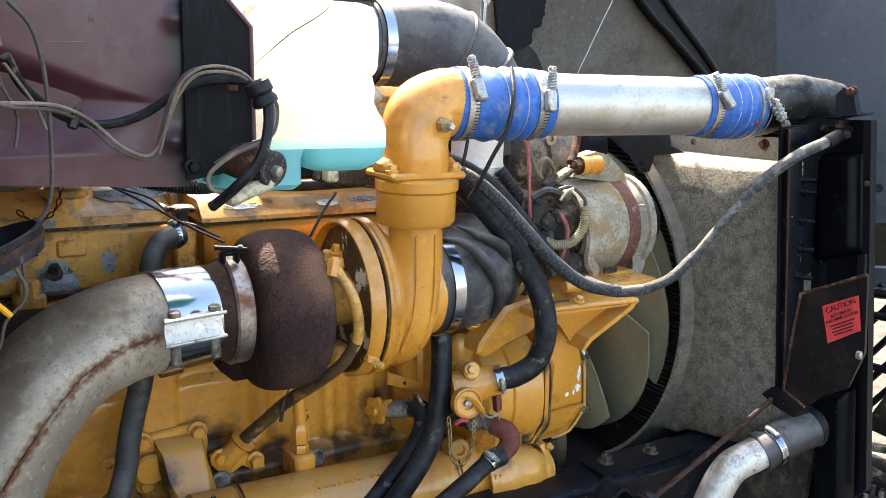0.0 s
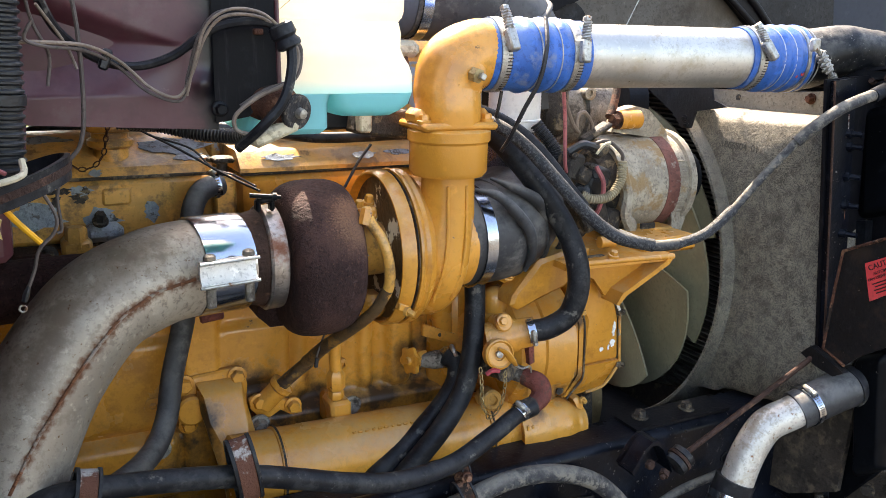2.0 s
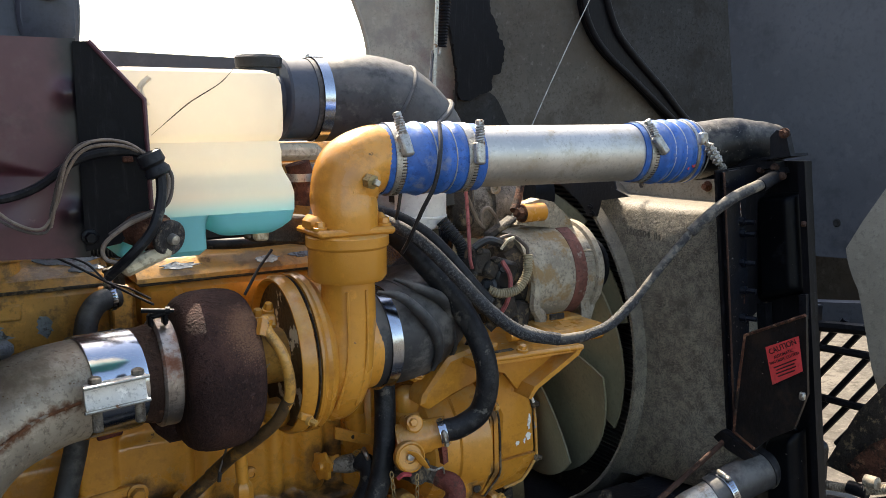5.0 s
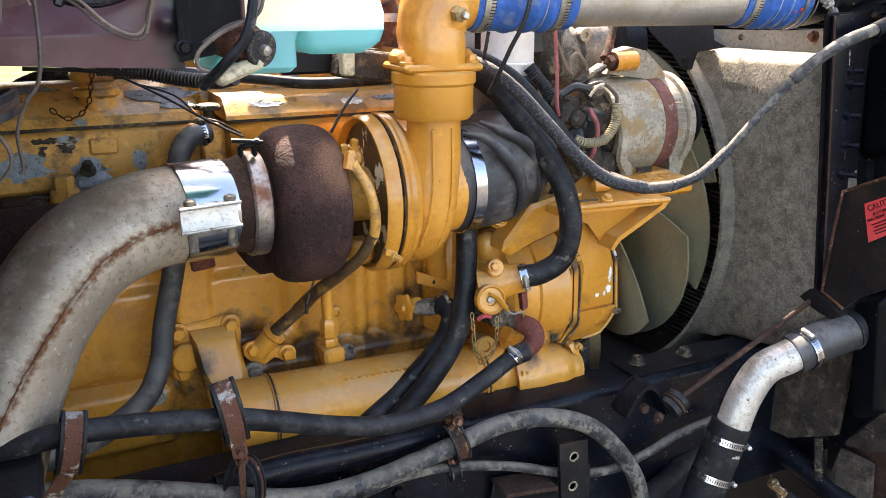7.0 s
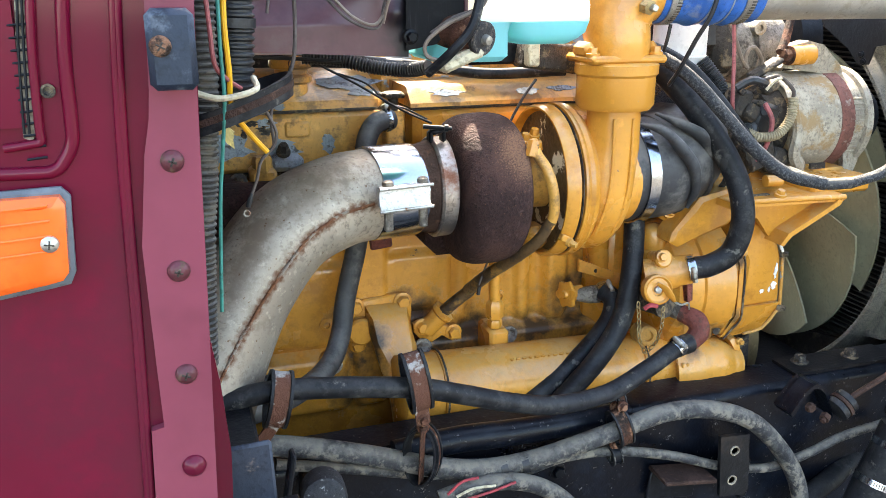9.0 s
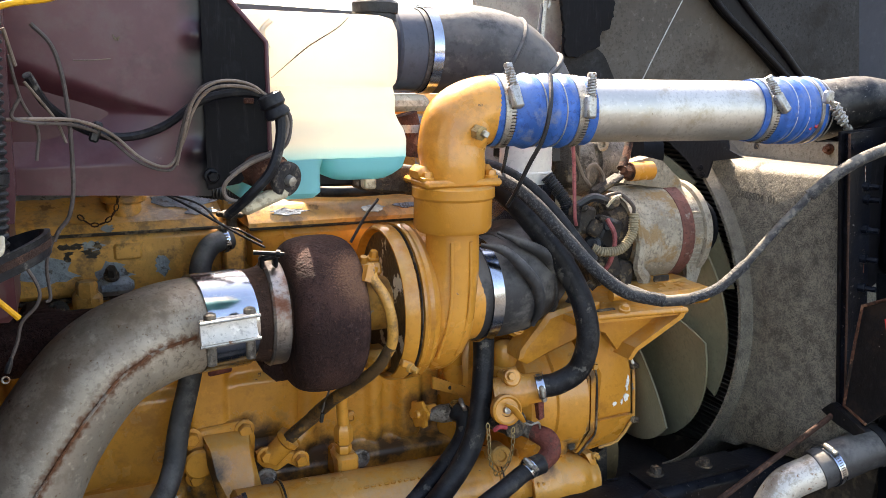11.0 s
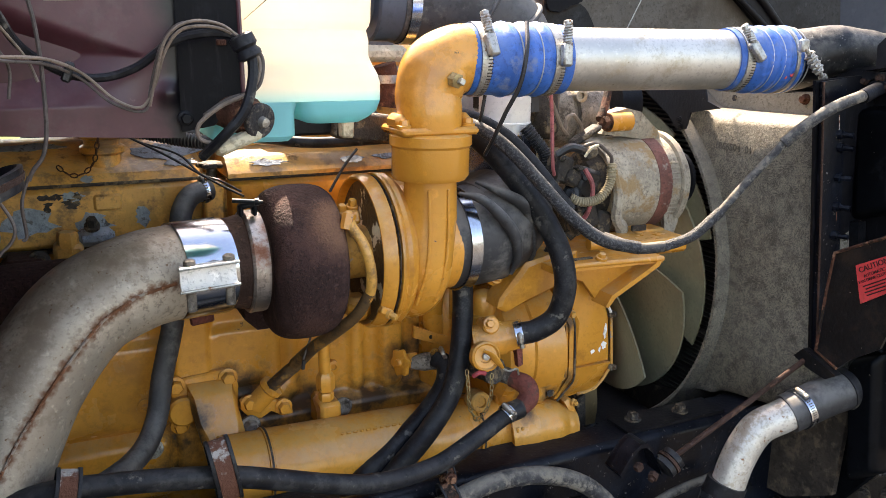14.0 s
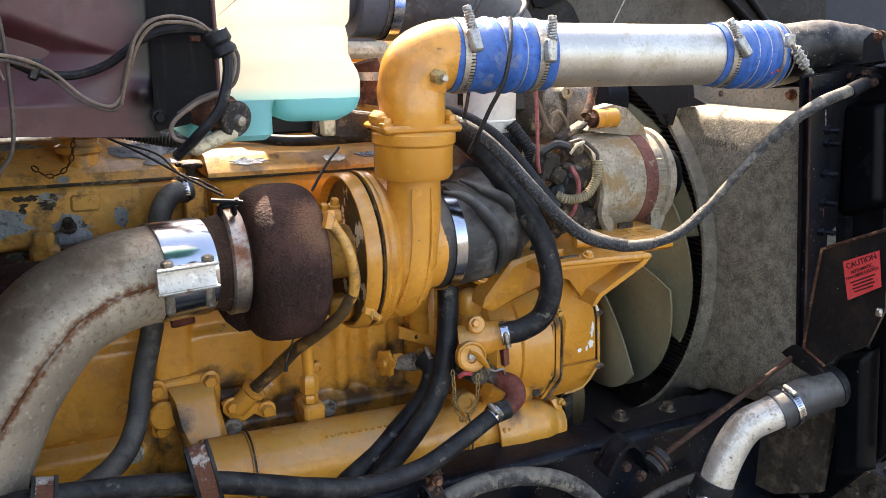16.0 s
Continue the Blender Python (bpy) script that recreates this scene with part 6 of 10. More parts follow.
def fan():
    t = thing("engine_fan", (1.42, FC.y, 0.80), "olive plastic engine cooling fan inside the shroud", "fan")
    c = FC + X * 0.03
    part("hub", Geo().lathe(c - X * 0.12, X, [(0, 0.0), (0.001, 0.07), (0.03, 0.08), (0.05, 0.12), (0.14, 0.12), (0.145, 0.0)], 36), BLACK, t)
    part("drive", Geo().lathe((1.14, FC.y, FC.z), X, [(0, 0.09), (0.05, 0.09), (0.06, 0.06), (0.22, 0.06)], 32), BLACK, t)
    for k in range(9):
        g0 = radians(40 * k + 8)

        def blade(u, v, g0=g0):
            r = 0.11 + (FR - 0.062 - 0.11) * v
            g = g0 + (u - 0.5) * (1.36 - 0.26 * v) + 0.12 * v
            return c + X * ((u - 0.5) * 0.075 + 0.014 * math.sin(math.pi * u)) + Vector((0, math.cos(g) * r, math.sin(g) * r))
        part("blade", Geo().grid(blade, 10, 8, 0.005, (1, 0, 0)), FAN, t)
    return t


fan()


def radiator():
    t = thing("radiator", (1.66, 1.6, 0.72), "dark radiator core with fine fins behind the fan", "radiator")
    part("core", Geo().box((1.675, 1.67, 1.16), (0.05, 1.16, 0.90), bev=0.004), BLACK, t)
    for i in range(76):
        part("fin", Geo().box((1.640, 1.67, 0.75 + 0.0113 * i), (0.016, 1.10, 0.0030), bev=0.0004), FIN, t)
    part("top_tank", Geo().box((1.66, 1.72, 1.64), (0.13, 1.15, 0.08), bev=0.02), BLACK, t)
    return t


radiator()


def pressed(tl, tr, br, bl, x0, high, ramp):
    """A pressed tank face: four corners (y, z), rounded edges, and a sloping shoulder along its inner side."""
    def soft(k):
        k = min(1.0, max(0.0, k))
        return math.sqrt(max(0.0, 1 - (1 - k) ** 2))

    def face(u, v):
        y = (tl[0] * (1 - u) + tr[0] * u) * (1 - v) + (bl[0] * (1 - u) + br[0] * u) * v
        z = (tl[1] * (1 - u) + tr[1] * u) * (1 - v) + (bl[1] * (1 - u) + br[1] * u) * v
        h = min(0.25 + 0.75 * u / ramp, 1.0) * soft(u / 0.06) * soft((1 - u) / 0.16) * soft(v / 0.09) * soft((1 - v) / 0.09)
        return (x0 - high * h, y, z)
    return Geo().grid(face, 40, 48)


def side_tank():
    """Black charge-air tank and frame beside the radiator."""
    t = thing("radiator_support", (1.58, 1.0, 0.70), "black steel radiator side frame with bolted tanks, chipped and rusty", "radiator frame")
    bk = [(1.600, 1.155, 1.628), (1.600, 0.982, 1.636), (1.600, 0.898, 0.953), (1.600, 0.932, 0.910), (1.600, 1.060, 0.800)]
    part("back_plate", Geo().prism(bk, (0.02, 0, 0)), SMOOTH_BLACK, t)
    part("outer_rim", Geo().prism([(1.575, 0.979, 1.636), (1.575, 0.965, 1.637), (1.575, 0.882, 0.967), (1.575, 0.895, 0.961)], (0.012, 0, 0)), SMOOTH_BLACK, t)
    part("side_web", Geo().prism([(1.450, 1.052, 1.620), (1.606, 1.052, 1.630), (1.606, 1.034, 1.100), (1.496, 1.030, 1.110)], (0, 0.006, 0)), SMOOTH_BLACK, t)
    strip = part("bolt_strip", Geo().prism([(1.456, 1.040, 1.618), (1.511, 1.040, 1.623), (1.529, 1.030, 1.374), (1.549, 1.020, 1.104), (1.499, 1.020, 1.114)], (0, 0.010, 0), 0.002), RAIL, t)
    part("rusty_edge", Geo().tube([(1.452, 1.037, 1.618), (1.474, 1.028, 1.380), (1.495, 1.017, 1.118)], 0.0022, 6, 4), DARK_RUST, strip, "rusty inner edge")
    for q in ((1.503, 1.040, 1.527), (1.507, 1.040, 1.504), (1.508, 1.037, 1.451), (1.510, 1.034, 1.399), (1.512, 1.031, 1.347)):
        part("stud", Geo().lathe(Vector(q), (0.35, -0.93, 0), [(-0.002, 0.0085), (0.010, 0.0085), (0.011, 0.005), (0.028, 0.005)], 8), RAIL, strip)
    part("worn_edge", Geo().tube([(1.500, 1.038, 1.561), (1.510, 1.036, 1.481), (1.517, 1.031, 1.373)], 0.0013, 6, 4), FLAKE, strip, "worn pale edge of the strip")
    part("frame_tab", Geo().box((1.572, 0.956, 1.526), (0.008, 0.008, 0.010), bev=0.002), DARK_RUST, t)
    # upper tank: pressed box with sloped shoulders
    part("upper_tank", pressed((1.095, 1.568), (0.978, 1.580), (0.955, 1.400), (1.072, 1.352), 1.598, 0.036, 0.40), TANK, t, "black pressed tank")
    # cap strip with bolts above it
    part("cap_plate", Geo().prism([(1.570, 1.117, 1.595), (1.570, 1.016, 1.624), (1.570, 1.009, 1.614), (1.570, 1.112, 1.581)], (0.03, 0, 0)), BLACK, t)
    part("top_plate", Geo().prism([(1.560, 1.103, 1.632), (1.560, 0.984, 1.651), (1.560, 0.982, 1.646), (1.560, 1.102, 1.626)], (0.05, 0, 0)), BLACK, t)
    for q in ((1.568, 1.097, 1.607), (1.568, 1.073, 1.613), (1.568, 1.049, 1.618), (1.568, 1.020, 1.624), (1.568, 1.004, 1.609)):
        bolt(t, q, (-1, -0.2, 0), 0.0055, 0.008, DARK_RUST)
    part("top_lug", Geo().prism([(1.570, 1.032, 1.633), (1.570, 1.035, 1.679), (1.570, 1.022, 1.692), (1.570, 1.003, 1.686), (1.570, 0.990, 1.645)], (0.014, 0, 0)), BLACK, t)
    bolt(t, (1.566, 1.003, 1.686), (-1, -0.3, 0), 0.007, 0.010, RUST)
    # step brackets between tank and caution plate
    part("clip", Geo().prism([(1.570, 1.085, 1.354), (1.570, 1.025, 1.367), (1.570, 1.020, 1.323), (1.570, 1.078, 1.282)], (0.02, 0, 0)), BLACK, t)
    part("clip", Geo().prism([(1.566, 0.952, 1.398), (1.566, 0.938, 1.401), (1.566, 0.934, 1.356), (1.566, 0.947, 1.351)], (0.03, 0, 0)), BLACK, t)
    # lower tank
    lo = [(1.590, 1.016, 1.098), (1.590, 1.001, 1.124), (1.590, 0.960, 1.151), (1.590, 0.941, 1.133), (1.590, 0.921, 0.922), (1.590, 0.934, 0.894), (1.590, 0.991, 0.814), (1.590, 1.009, 0.740), (1.590, 1.019, 0.735), (1.590, 1.050, 0.989)]
    part("lower_plate", Geo().prism(lo, (-0.012, -0.003, 0), 0.004), TANK, t, "black lower frame plate")
    part("lower_tank", pressed((1.008, 1.108), (0.930, 1.150), (0.904, 0.922), (0.972, 0.868), 1.580, 0.040, 0.30), TANK, t, "black pressed lower tank")
    # caution plate
    cp = [(1.488, 1.002, 1.322), (1.488, 0.882, 1.385), (1.488, 0.869, 1.250), (1.488, 0.890, 1.181), (1.488, 0.943, 1.142), (1.488, 0.967, 1.116), (1.488, 1.015, 1.135), (1.488, 1.009, 1.243)]
    guard = part("guard_plate", Geo().prism(cp, (0.006, 0, 0)), GUARD, t, "black guard plate with rusty edges")
    part("guard_edge", Geo().tube([(1.487, 0.882, 1.385), (1.487, 1.001, 1.323), (1.487, 1.008, 1.243), (1.487, 1.014, 1.135), (1.487, 0.966, 1.117)], 0.0030, 6, 1), RUST, guard)
    part("guard_clip", Geo().box((1.485, 0.876, 1.245), (0.008, 0.010, 0.014), bev=0.002), STEEL, guard)
    part("foot", Geo().box((1.68, 1.10, 0.70), (0.10, 0.20, 0.12), bev=0.01), BLACK, t)
    dirty = mat("brown_dirty_gusset", (0.042, 0.033, 0.026), 0.85, 0, 0.4, 14, 0.5, 120, spots=(0.105, 0.080, 0.058), spot_at=0.58, spot_scale=26, spot_soft=0.07, grime=(0.020, 0.016, 0.013), grime_at=0.56, grime_scale=22)
    part("lower_baffle", Geo().prism([(1.560, 0.985, 1.02), (1.560, 0.995, 0.83), (1.560, 1.10, 0.77), (1.560, 1.75, 0.70), (1.560, 1.75, 0.80), (1.560, 1.30, 0.90), (1.560, 1.12, 1.02)], (0.012, 0, 0)), dirty, t, "dirt-caked lower baffle")
    web = part("gusset", Geo().prism([(1.600, 1.001, 0.812), (1.600, 0.967, 0.856), (1.600, 0.929, 0.901), (1.600, 0.877, 0.896), (1.600, 0.871, 0.843), (1.600, 0.936, 0.816), (1.600, 0.999, 0.796)], (0.008, 0, 0)), dirty, t, "dirt-caked brown gusset")
    part("gusset_flange", Geo().tube([(1.597, 1.003, 0.812), (1.597, 0.967, 0.857), (1.597, 0.929, 0.902)], 0.0050, 8, 3), dirty, web)
    for q in ((1.598, 0.957, 0.846), (1.598, 0.910, 0.866)):
        bolt(web, q, (-1, -0.2, 0), 0.011, 0.008, GREASE)
    part("gusset", Geo().prism([(1.630, 1.027, 0.774), (1.630, 0.890, 0.826), (1.630, 0.877, 0.700), (1.630, 1.011, 0.640)], (0.008, 0, 0)), DARK_RUST, t, "rust-brown recessed web")
    part("gusset", Geo().prism([(1.590, 1.044, 0.763), (1.580, 1.000, 0.796), (1.580, 0.990, 0.66), (1.590, 1.025, 0.66)], (0.008, 0, 0)), dirty, t, "dirt-caked folded bracket")
    part("gusset", Geo().prism([(1.580, 1.000, 0.796), (1.600, 0.936, 0.787), (1.600, 0.924, 0.67), (1.580, 0.990, 0.66)], (0.008, 0, 0)), dirty, t, "dirt-caked folded bracket")
    part("drain_spring", corrugated([(1.572, 1.040, 0.800), (1.572, 1.030, 0.740), (1.572, 1.022, 0.690)], 0.008, 0.005, 0.25, 10), GREASE, t)
    part("cross_tube", Geo().tube([(1.585, 1.330, 0.735), (1.585, 1.206, 0.722), (1.585, 1.082, 0.707), (1.585, 0.963, 0.686), (1.585, 0.90, 0.672)], 0.024, 20, 4), RAIL, t, "black cross tube")
    return t


side_tank()


def caution_decal():
    a, b, c, d = (Vector(q) for q in ((1.486, 0.955, 1.312), (1.486, 0.891, 1.347), (1.486, 0.879, 1.288), (1.486, 0.936, 1.248)))
    t = thing("warning_decal", tuple((c + d) / 2), "red caution decal with black lettering on a guard plate", "decal")
    sheet = part("sheet", Geo().prism([a, b, c, d], (-0.0008, 0, 0)), RED, t)
    ux = ((b - a).normalized() + (c - d).normalized()).normalized()
    nz = Vector((-1, 0, 0))
    ux = (ux - nz * ux.dot(nz)).normalized()
    uy = nz.cross(ux)
    w = (b - a).length
    rows = (("CAUTION", 0.145, 0.0135), ("AUTOMATIC", 0.335, 0.0075), ("FAN DRIVE CLUTCH", 0.46, 0.0072))
    for txt, v, size in rows:
        p = (a + b) / 2 * (1 - v) + (c + d) / 2 * v + nz * 0.0012
        m = Matrix.Translation(p) @ Matrix((ux, uy, nz)).transposed().to_4x4()
        lettering(txt, m, size, INK, sheet)
    for i, k in enumerate((0.86, 0.70, 0.78, 0.66)):
        v = 0.60 + 0.09 * i
        p = (a + b) / 2 * (1 - v) + (c + d) / 2 * v + nz * 0.0012
        m = Matrix((ux, uy, nz)).transposed().to_4x4()
        part("text_bar", Geo().box(tuple(p), (w * k * 0.8, 0.0022, 0.0004), m, 0.0001), INK, t)
    return t


caution_decal()


def charge_tank():
    """Black neck that takes the second blue hose."""
    t = thing("charge_tank", (1.560, 1.078, 1.652), "black painted charge air cooler neck, speckled with dust", "air tank")
    e = PA + PD * 0.575
    pts = [e, e + PD * 0.05, Vector((1.546, 1.115, 1.667)), Vector((1.616, 1.100, 1.667)), Vector((1.662, 1.100, 1.667)), Vector((1.684, 1.100, 1.667)), Vector((1.691, 1.100, 1.666))]
    part("neck", Geo().tube(pts, [0.0540, 0.0540, 0.0465, 0.0400, 0.034, 0.025, 0.008], 36, 8), NECK, t)
    part("bead", Geo().lathe(e + PD * 0.018, PD, [(-0.008, 0.050), (-0.004, 0.0555), (0.004, 0.0555), (0.008, 0.050)], 40), ALU, t)
    part("base", Geo().prism([(1.540, 1.153, 1.617), (1.560, 1.050, 1.636), (1.570, 1.023, 1.634), (1.570, 1.021, 1.623), (1.550, 1.109, 1.609), (1.540, 1.151, 1.607)], (0.05, 0, 0)), BLACK, t)
    # long spring clamp with bolt
    a, b = Vector((1.432, 1.075, 1.683)), Vector((1.490, 1.075, 1.626))
    d = (b - a).normalized()
    k = a + (b - a) * 0.35
    turns = [k + d * (0.042 * i / 36) + (d.orthogonal().normalized() * math.cos(i * 1.4) + d.cross(d.orthogonal().normalized()) * math.sin(i * 1.4)) * 0.0085 for i in range(37)]
    h = thing("hose_clamp", tuple(a), "weathered spring hose clamp with long bolt", "hose clamp", "spring clamps on the blue hoses")
    part("band", Geo().lathe(PA + PD * 0.586, PD, [(-0.008, 0.057), (-0.008, 0.0595), (0.008, 0.0595), (0.008, 0.057), (-0.008, 0.057)], 44), STEEL, h)
    part("spring", Geo().pipe([Vector(q) for q in turns], [0.0026] * 37, 6), STEEL, h)
    part("clamp_bolt", Geo().lathe(a, d, [(0, 0.004), ((b - a).length, 0.004), ((b - a).length, 0.0075), ((b - a).length + 0.008, 0.0075), ((b - a).length + 0.008, 0.004), ((b - a).length + 0.016, 0.004)], 8), STEEL, h)
    part("trunnion", Geo().box(tuple(a + d * 0.008), (0.018, 0.012, 0.022), None, 0.003), STEEL, h)
    return t


charge_tank()

# vent hose from the side tank over the shroud towards the engine
VENT = [(1.511, 1.000, 1.598), (1.441, 1.000, 1.579), (1.397, 1.010, 1.553), (1.366, 1.030, 1.518), (1.317, 1.050, 1.457), (1.270, 1.060, 1.404), (1.222, 1.070, 1.364), (1.175, 1.085, 1.346), (1.128, 1.100, 1.345), (1.072, 1.120, 1.365)]
hose("vent_hose", VENT[:4], 0.0100, DUSTY, "dusty black rubber vent hose from the radiator tank", "hose", "vent hoses")
hose("vent_hose", VENT[3:6], 0.0070, DUSTY, "thin dusty hose run catching the sun", "hose", "vent hoses")
hose("vent_hose", VENT[5:8], 0.0088, BRAID, "black braided hose sleeve", "hose", "vent hoses")
hose("vent_hose", VENT[7:], 0.0095, DUSTY, "pale dusty hose end", "hose", "vent hoses")
hose("hose_ferrule", [(1.503, 1.000, 1.594), (1.528, 1.005, 1.600), (1.571, 1.020, 1.607), (1.646, 1.060, 1.608)], 0.0125, BLACK, "black ferrule joining the vent hose to the tank", "ferrule")
hose("braided_hose", [(1.134, 1.100, 1.344), (1.065, 1.110, 1.363), (1.015, 1.130, 1.402), (0.972, 1.160, 1.456), (0.934, 1.190, 1.505), (0.897, 1.220, 1.538), (0.860, 1.270, 1.555), (0.814, 1.330, 1.556)], 0.0110, BRAID, "black braided coolant hose")
hose("rubber_hose", [(1.061, 1.200, 1.397), (1.031, 1.210, 1.434), (1.002, 1.230, 1.477), (0.962, 1.260, 1.524), (0.906, 1.300, 1.556), (0.826, 1.360, 1.568)], 0.0105, RUBBER, "thin black rubber hose with a steel tip")
hose("coolant_hose", [(0.957, 1.185, 1.189), (0.985, 1.175, 1.195), (1.018, 1.165, 1.219), (1.030, 1.160, 1.271), (1.026, 1.170, 1.324), (1.010, 1.190, 1.376), (0.975, 1.210, 1.433), (0.941, 1.240, 1.484), (0.907, 1.280, 1.524), (0.860, 1.340, 1.544)], 0.0195, RUBBER, "thick black rubber coolant hose curving to the pump")
worm_clamp((0.956, 1.187, 1.188), (1, -0.4, 0.25), 0.0195, (0, -1, 0.1))
# strap that ties hoses to the charge pipe
wire([(0.936, 1.160, 1.709), (0.917, 1.125, 1.667), (0.907, 1.125, 1.617), (0.892, 1.140, 1.574), (0.881, 1.160, 1.529), (0.884, 1.190, 1.503)], 0.0035, BLACK_PLASTIC, "black plastic tie strap hanging from the charge pipe", "tie_strap", category="cable tie")
wire([(0.898, 1.220, 1.595), (0.893, 1.220, 1.568), (0.892, 1.230, 1.544)], 0.003, BLACK_PLASTIC, "black plastic tie strap end", "tie_strap", category="cable tie")


# ---- alternator and what stands by it ----
def alternator():
    t = thing("alternator", (1.30, 1.37, 1.30), "dirty cast aluminium alternator with a red-brown band", "alternator")
    c = Vector((1.216, 1.365, 1.402))
    ax = Vector((1, 0.02, 0.01)).normalized()
    body = part("body", Geo().lathe(c, ax, [(0.0, 0.084), (0.012, 0.093), (0.03, 0.096), (0.150, 0.096), (0.152, 0.093), (0.175, 0.091), (0.185, 0.085), (0.19, 0.05)], 56), ALT, t)
    part("band", Geo().lathe(c + ax * 0.098, ax, [(0, 0.0958), (0, 0.0974), (0.030, 0.0974), (0.030, 0.0958)], 56), OCHRE, t, "red-brown painted band")
    for i in range(26):
        g = radians(150 + 6.2 * i)
        o = Vector((0, math.cos(g), math.sin(g)))
        part("cooling_rib", Geo().box(tuple(c + ax * 0.140 + o * 0.096), (0.024, 0.004, 0.004), Matrix.Rotation(g, 4, "X"), 0.001), ALT, body)
    part("pulley", Geo().lathe(c + ax * 0.19, ax, [(0, 0.060), (0.008, 0.060), (0.012, 0.05), (0.022, 0.05), (0.026, 0.058), (0.034, 0.058)], 48), BLACK, t)
    part("end_flange", Geo().lathe(c + ax * 0.152, ax, [(0, 0.094), (0.002, 0.1015), (0.016, 0.1015), (0.020, 0.096)], 56), ALT, t)
    # rear end bell with terminals
    part("end_bell", Geo().lathe(c - ax * 0.035, ax, [(0, 0.040), (0.004, 0.060), (0.020, 0.072), (0.036, 0.076)], 40), GREASE, t)
    part("rough_edge", Geo().lathe(c - ax * 0.004, ax, [(0, 0.084), (-0.006, 0.091), (0.006, 0.0985), (0.03, 0.0965)], 13), ALT, t)
    part("terminal_box", Geo().box(tuple(c + Vector((-0.055, -0.055, 0.018))), (0.05, 0.045, 0.06), Matrix.Rotation(radians(20), 4, "Y"), 0.008), BLACK_PLASTIC, t)
    part("regulator", Geo().box(tuple(c + Vector((-0.070, -0.035, -0.035))), (0.055, 0.05, 0.05), Matrix.Rotation(radians(-15), 4, "Y"), 0.01), GREASE, t)
    part("terminal", Geo().lathe((1.124, 1.290, 1.404), (-0.7, -0.6, 0.3), [(-0.01, 0.016), (0.012, 0.016), (0.014, 0.010), (0.02, 0.008)], 20), BLACK_PLASTIC, t)
    part("terminal", Geo().lathe((1.153, 1.290, 1.434), (-0.5, -0.8, 0.2), [(-0.01, 0.008), (0.008, 0.008), (0.010, 0.006)], 14), BLACK_PLASTIC, t)
    for q, sz, a in (((1.100, 1.300, 1.452), (0.04, 0.04, 0.05), 10), ((1.149, 1.300, 1.357), (0.06, 0.05, 0.05), -20), ((1.195, 1.300, 1.342), (0.04, 0.04, 0.05), 15), ((1.147, 1.280, 1.481), (0.035, 0.03, 0.02), -25), ((1.116, 1.285, 1.437), (0.03, 0.03, 0.03), 30), ((1.160, 1.310, 1.511), (0.07, 0.03, 0.012), -28)):
        part("terminal_block", Geo().box(q, sz, Matrix.Rotation(radians(a), 4, "Y"), 0.006), GREASE, t)
    for q in ((1.089, 1.272, 1.475), (1.125, 1.268, 1.455), (1.160, 1.270, 1.421), (1.124, 1.270, 1.386), (1.172, 1.275, 1.333), (1.081, 1.278, 1.433)):
        part("terminal_nut", Geo().lathe(q, (-0.5, -0.8, 0.3), [(-0.006, 0.006), (0.004, 0.006), (0.004, 0.0035), (0.009, 0.0035)], 6), GREASE, t)
    part("lower_ear", Geo().prism([(1.341, 1.290, 1.380), (1.393, 1.300, 1.377), (1.383, 1.290, 1.331), (1.365, 1.285, 1.296), (1.345, 1.285, 1.300), (1.344, 1.285, 1.335)], (0.006, 0.02, 0), 0.003), ALT, t)
    part("ragged_edge", Geo().tube([(1.203, 1.272, 1.450), (1.214, 1.268, 1.401), (1.215, 1.272, 1.357), (1.236, 1.280, 1.331), (1.230, 1.280, 1.301)], [0.006, 0.009, 0.011, 0.013, 0.009], 7, 3), ALT, t)
    # top ear with through bolt
    part("ear", Geo().prism([(1.216, 1.335, 1.508), (1.240, 1.335, 1.548), (1.273, 1.335, 1.556), (1.308, 1.335, 1.548), (1.353, 1.335, 1.509), (1.362, 1.335, 1.488)], (0, 0.03, 0)), ALT, t)
    part("ear_bush", Geo().lathe((1.223, 1.325, 1.531), ax, [(0, 0.018), (0.05, 0.018), (0.052, 0.014)], 24), YELLOW, t)
    bolt(t, (1.221, 1.325, 1.531), (-1, -0.2, 0), 0.013, 0.012, RUST)
    part("tension_rod", Geo().tube([(1.206, 1.330, 1.537), (1.227, 1.345, 1.559), (1.255, 1.370, 1.600)], 0.008, 10), RUST, t)
    part("foot", Geo().box((1.293, 1.285, 1.312), (0.070, 0.05, 0.032), bev=0.004), YELLOW, t)
    part("foot_slot", Geo().box((1.258, 1.257, 1.335), (0.034, 0.006, 0.011), bev=0.001), GREASE, t)
    return t


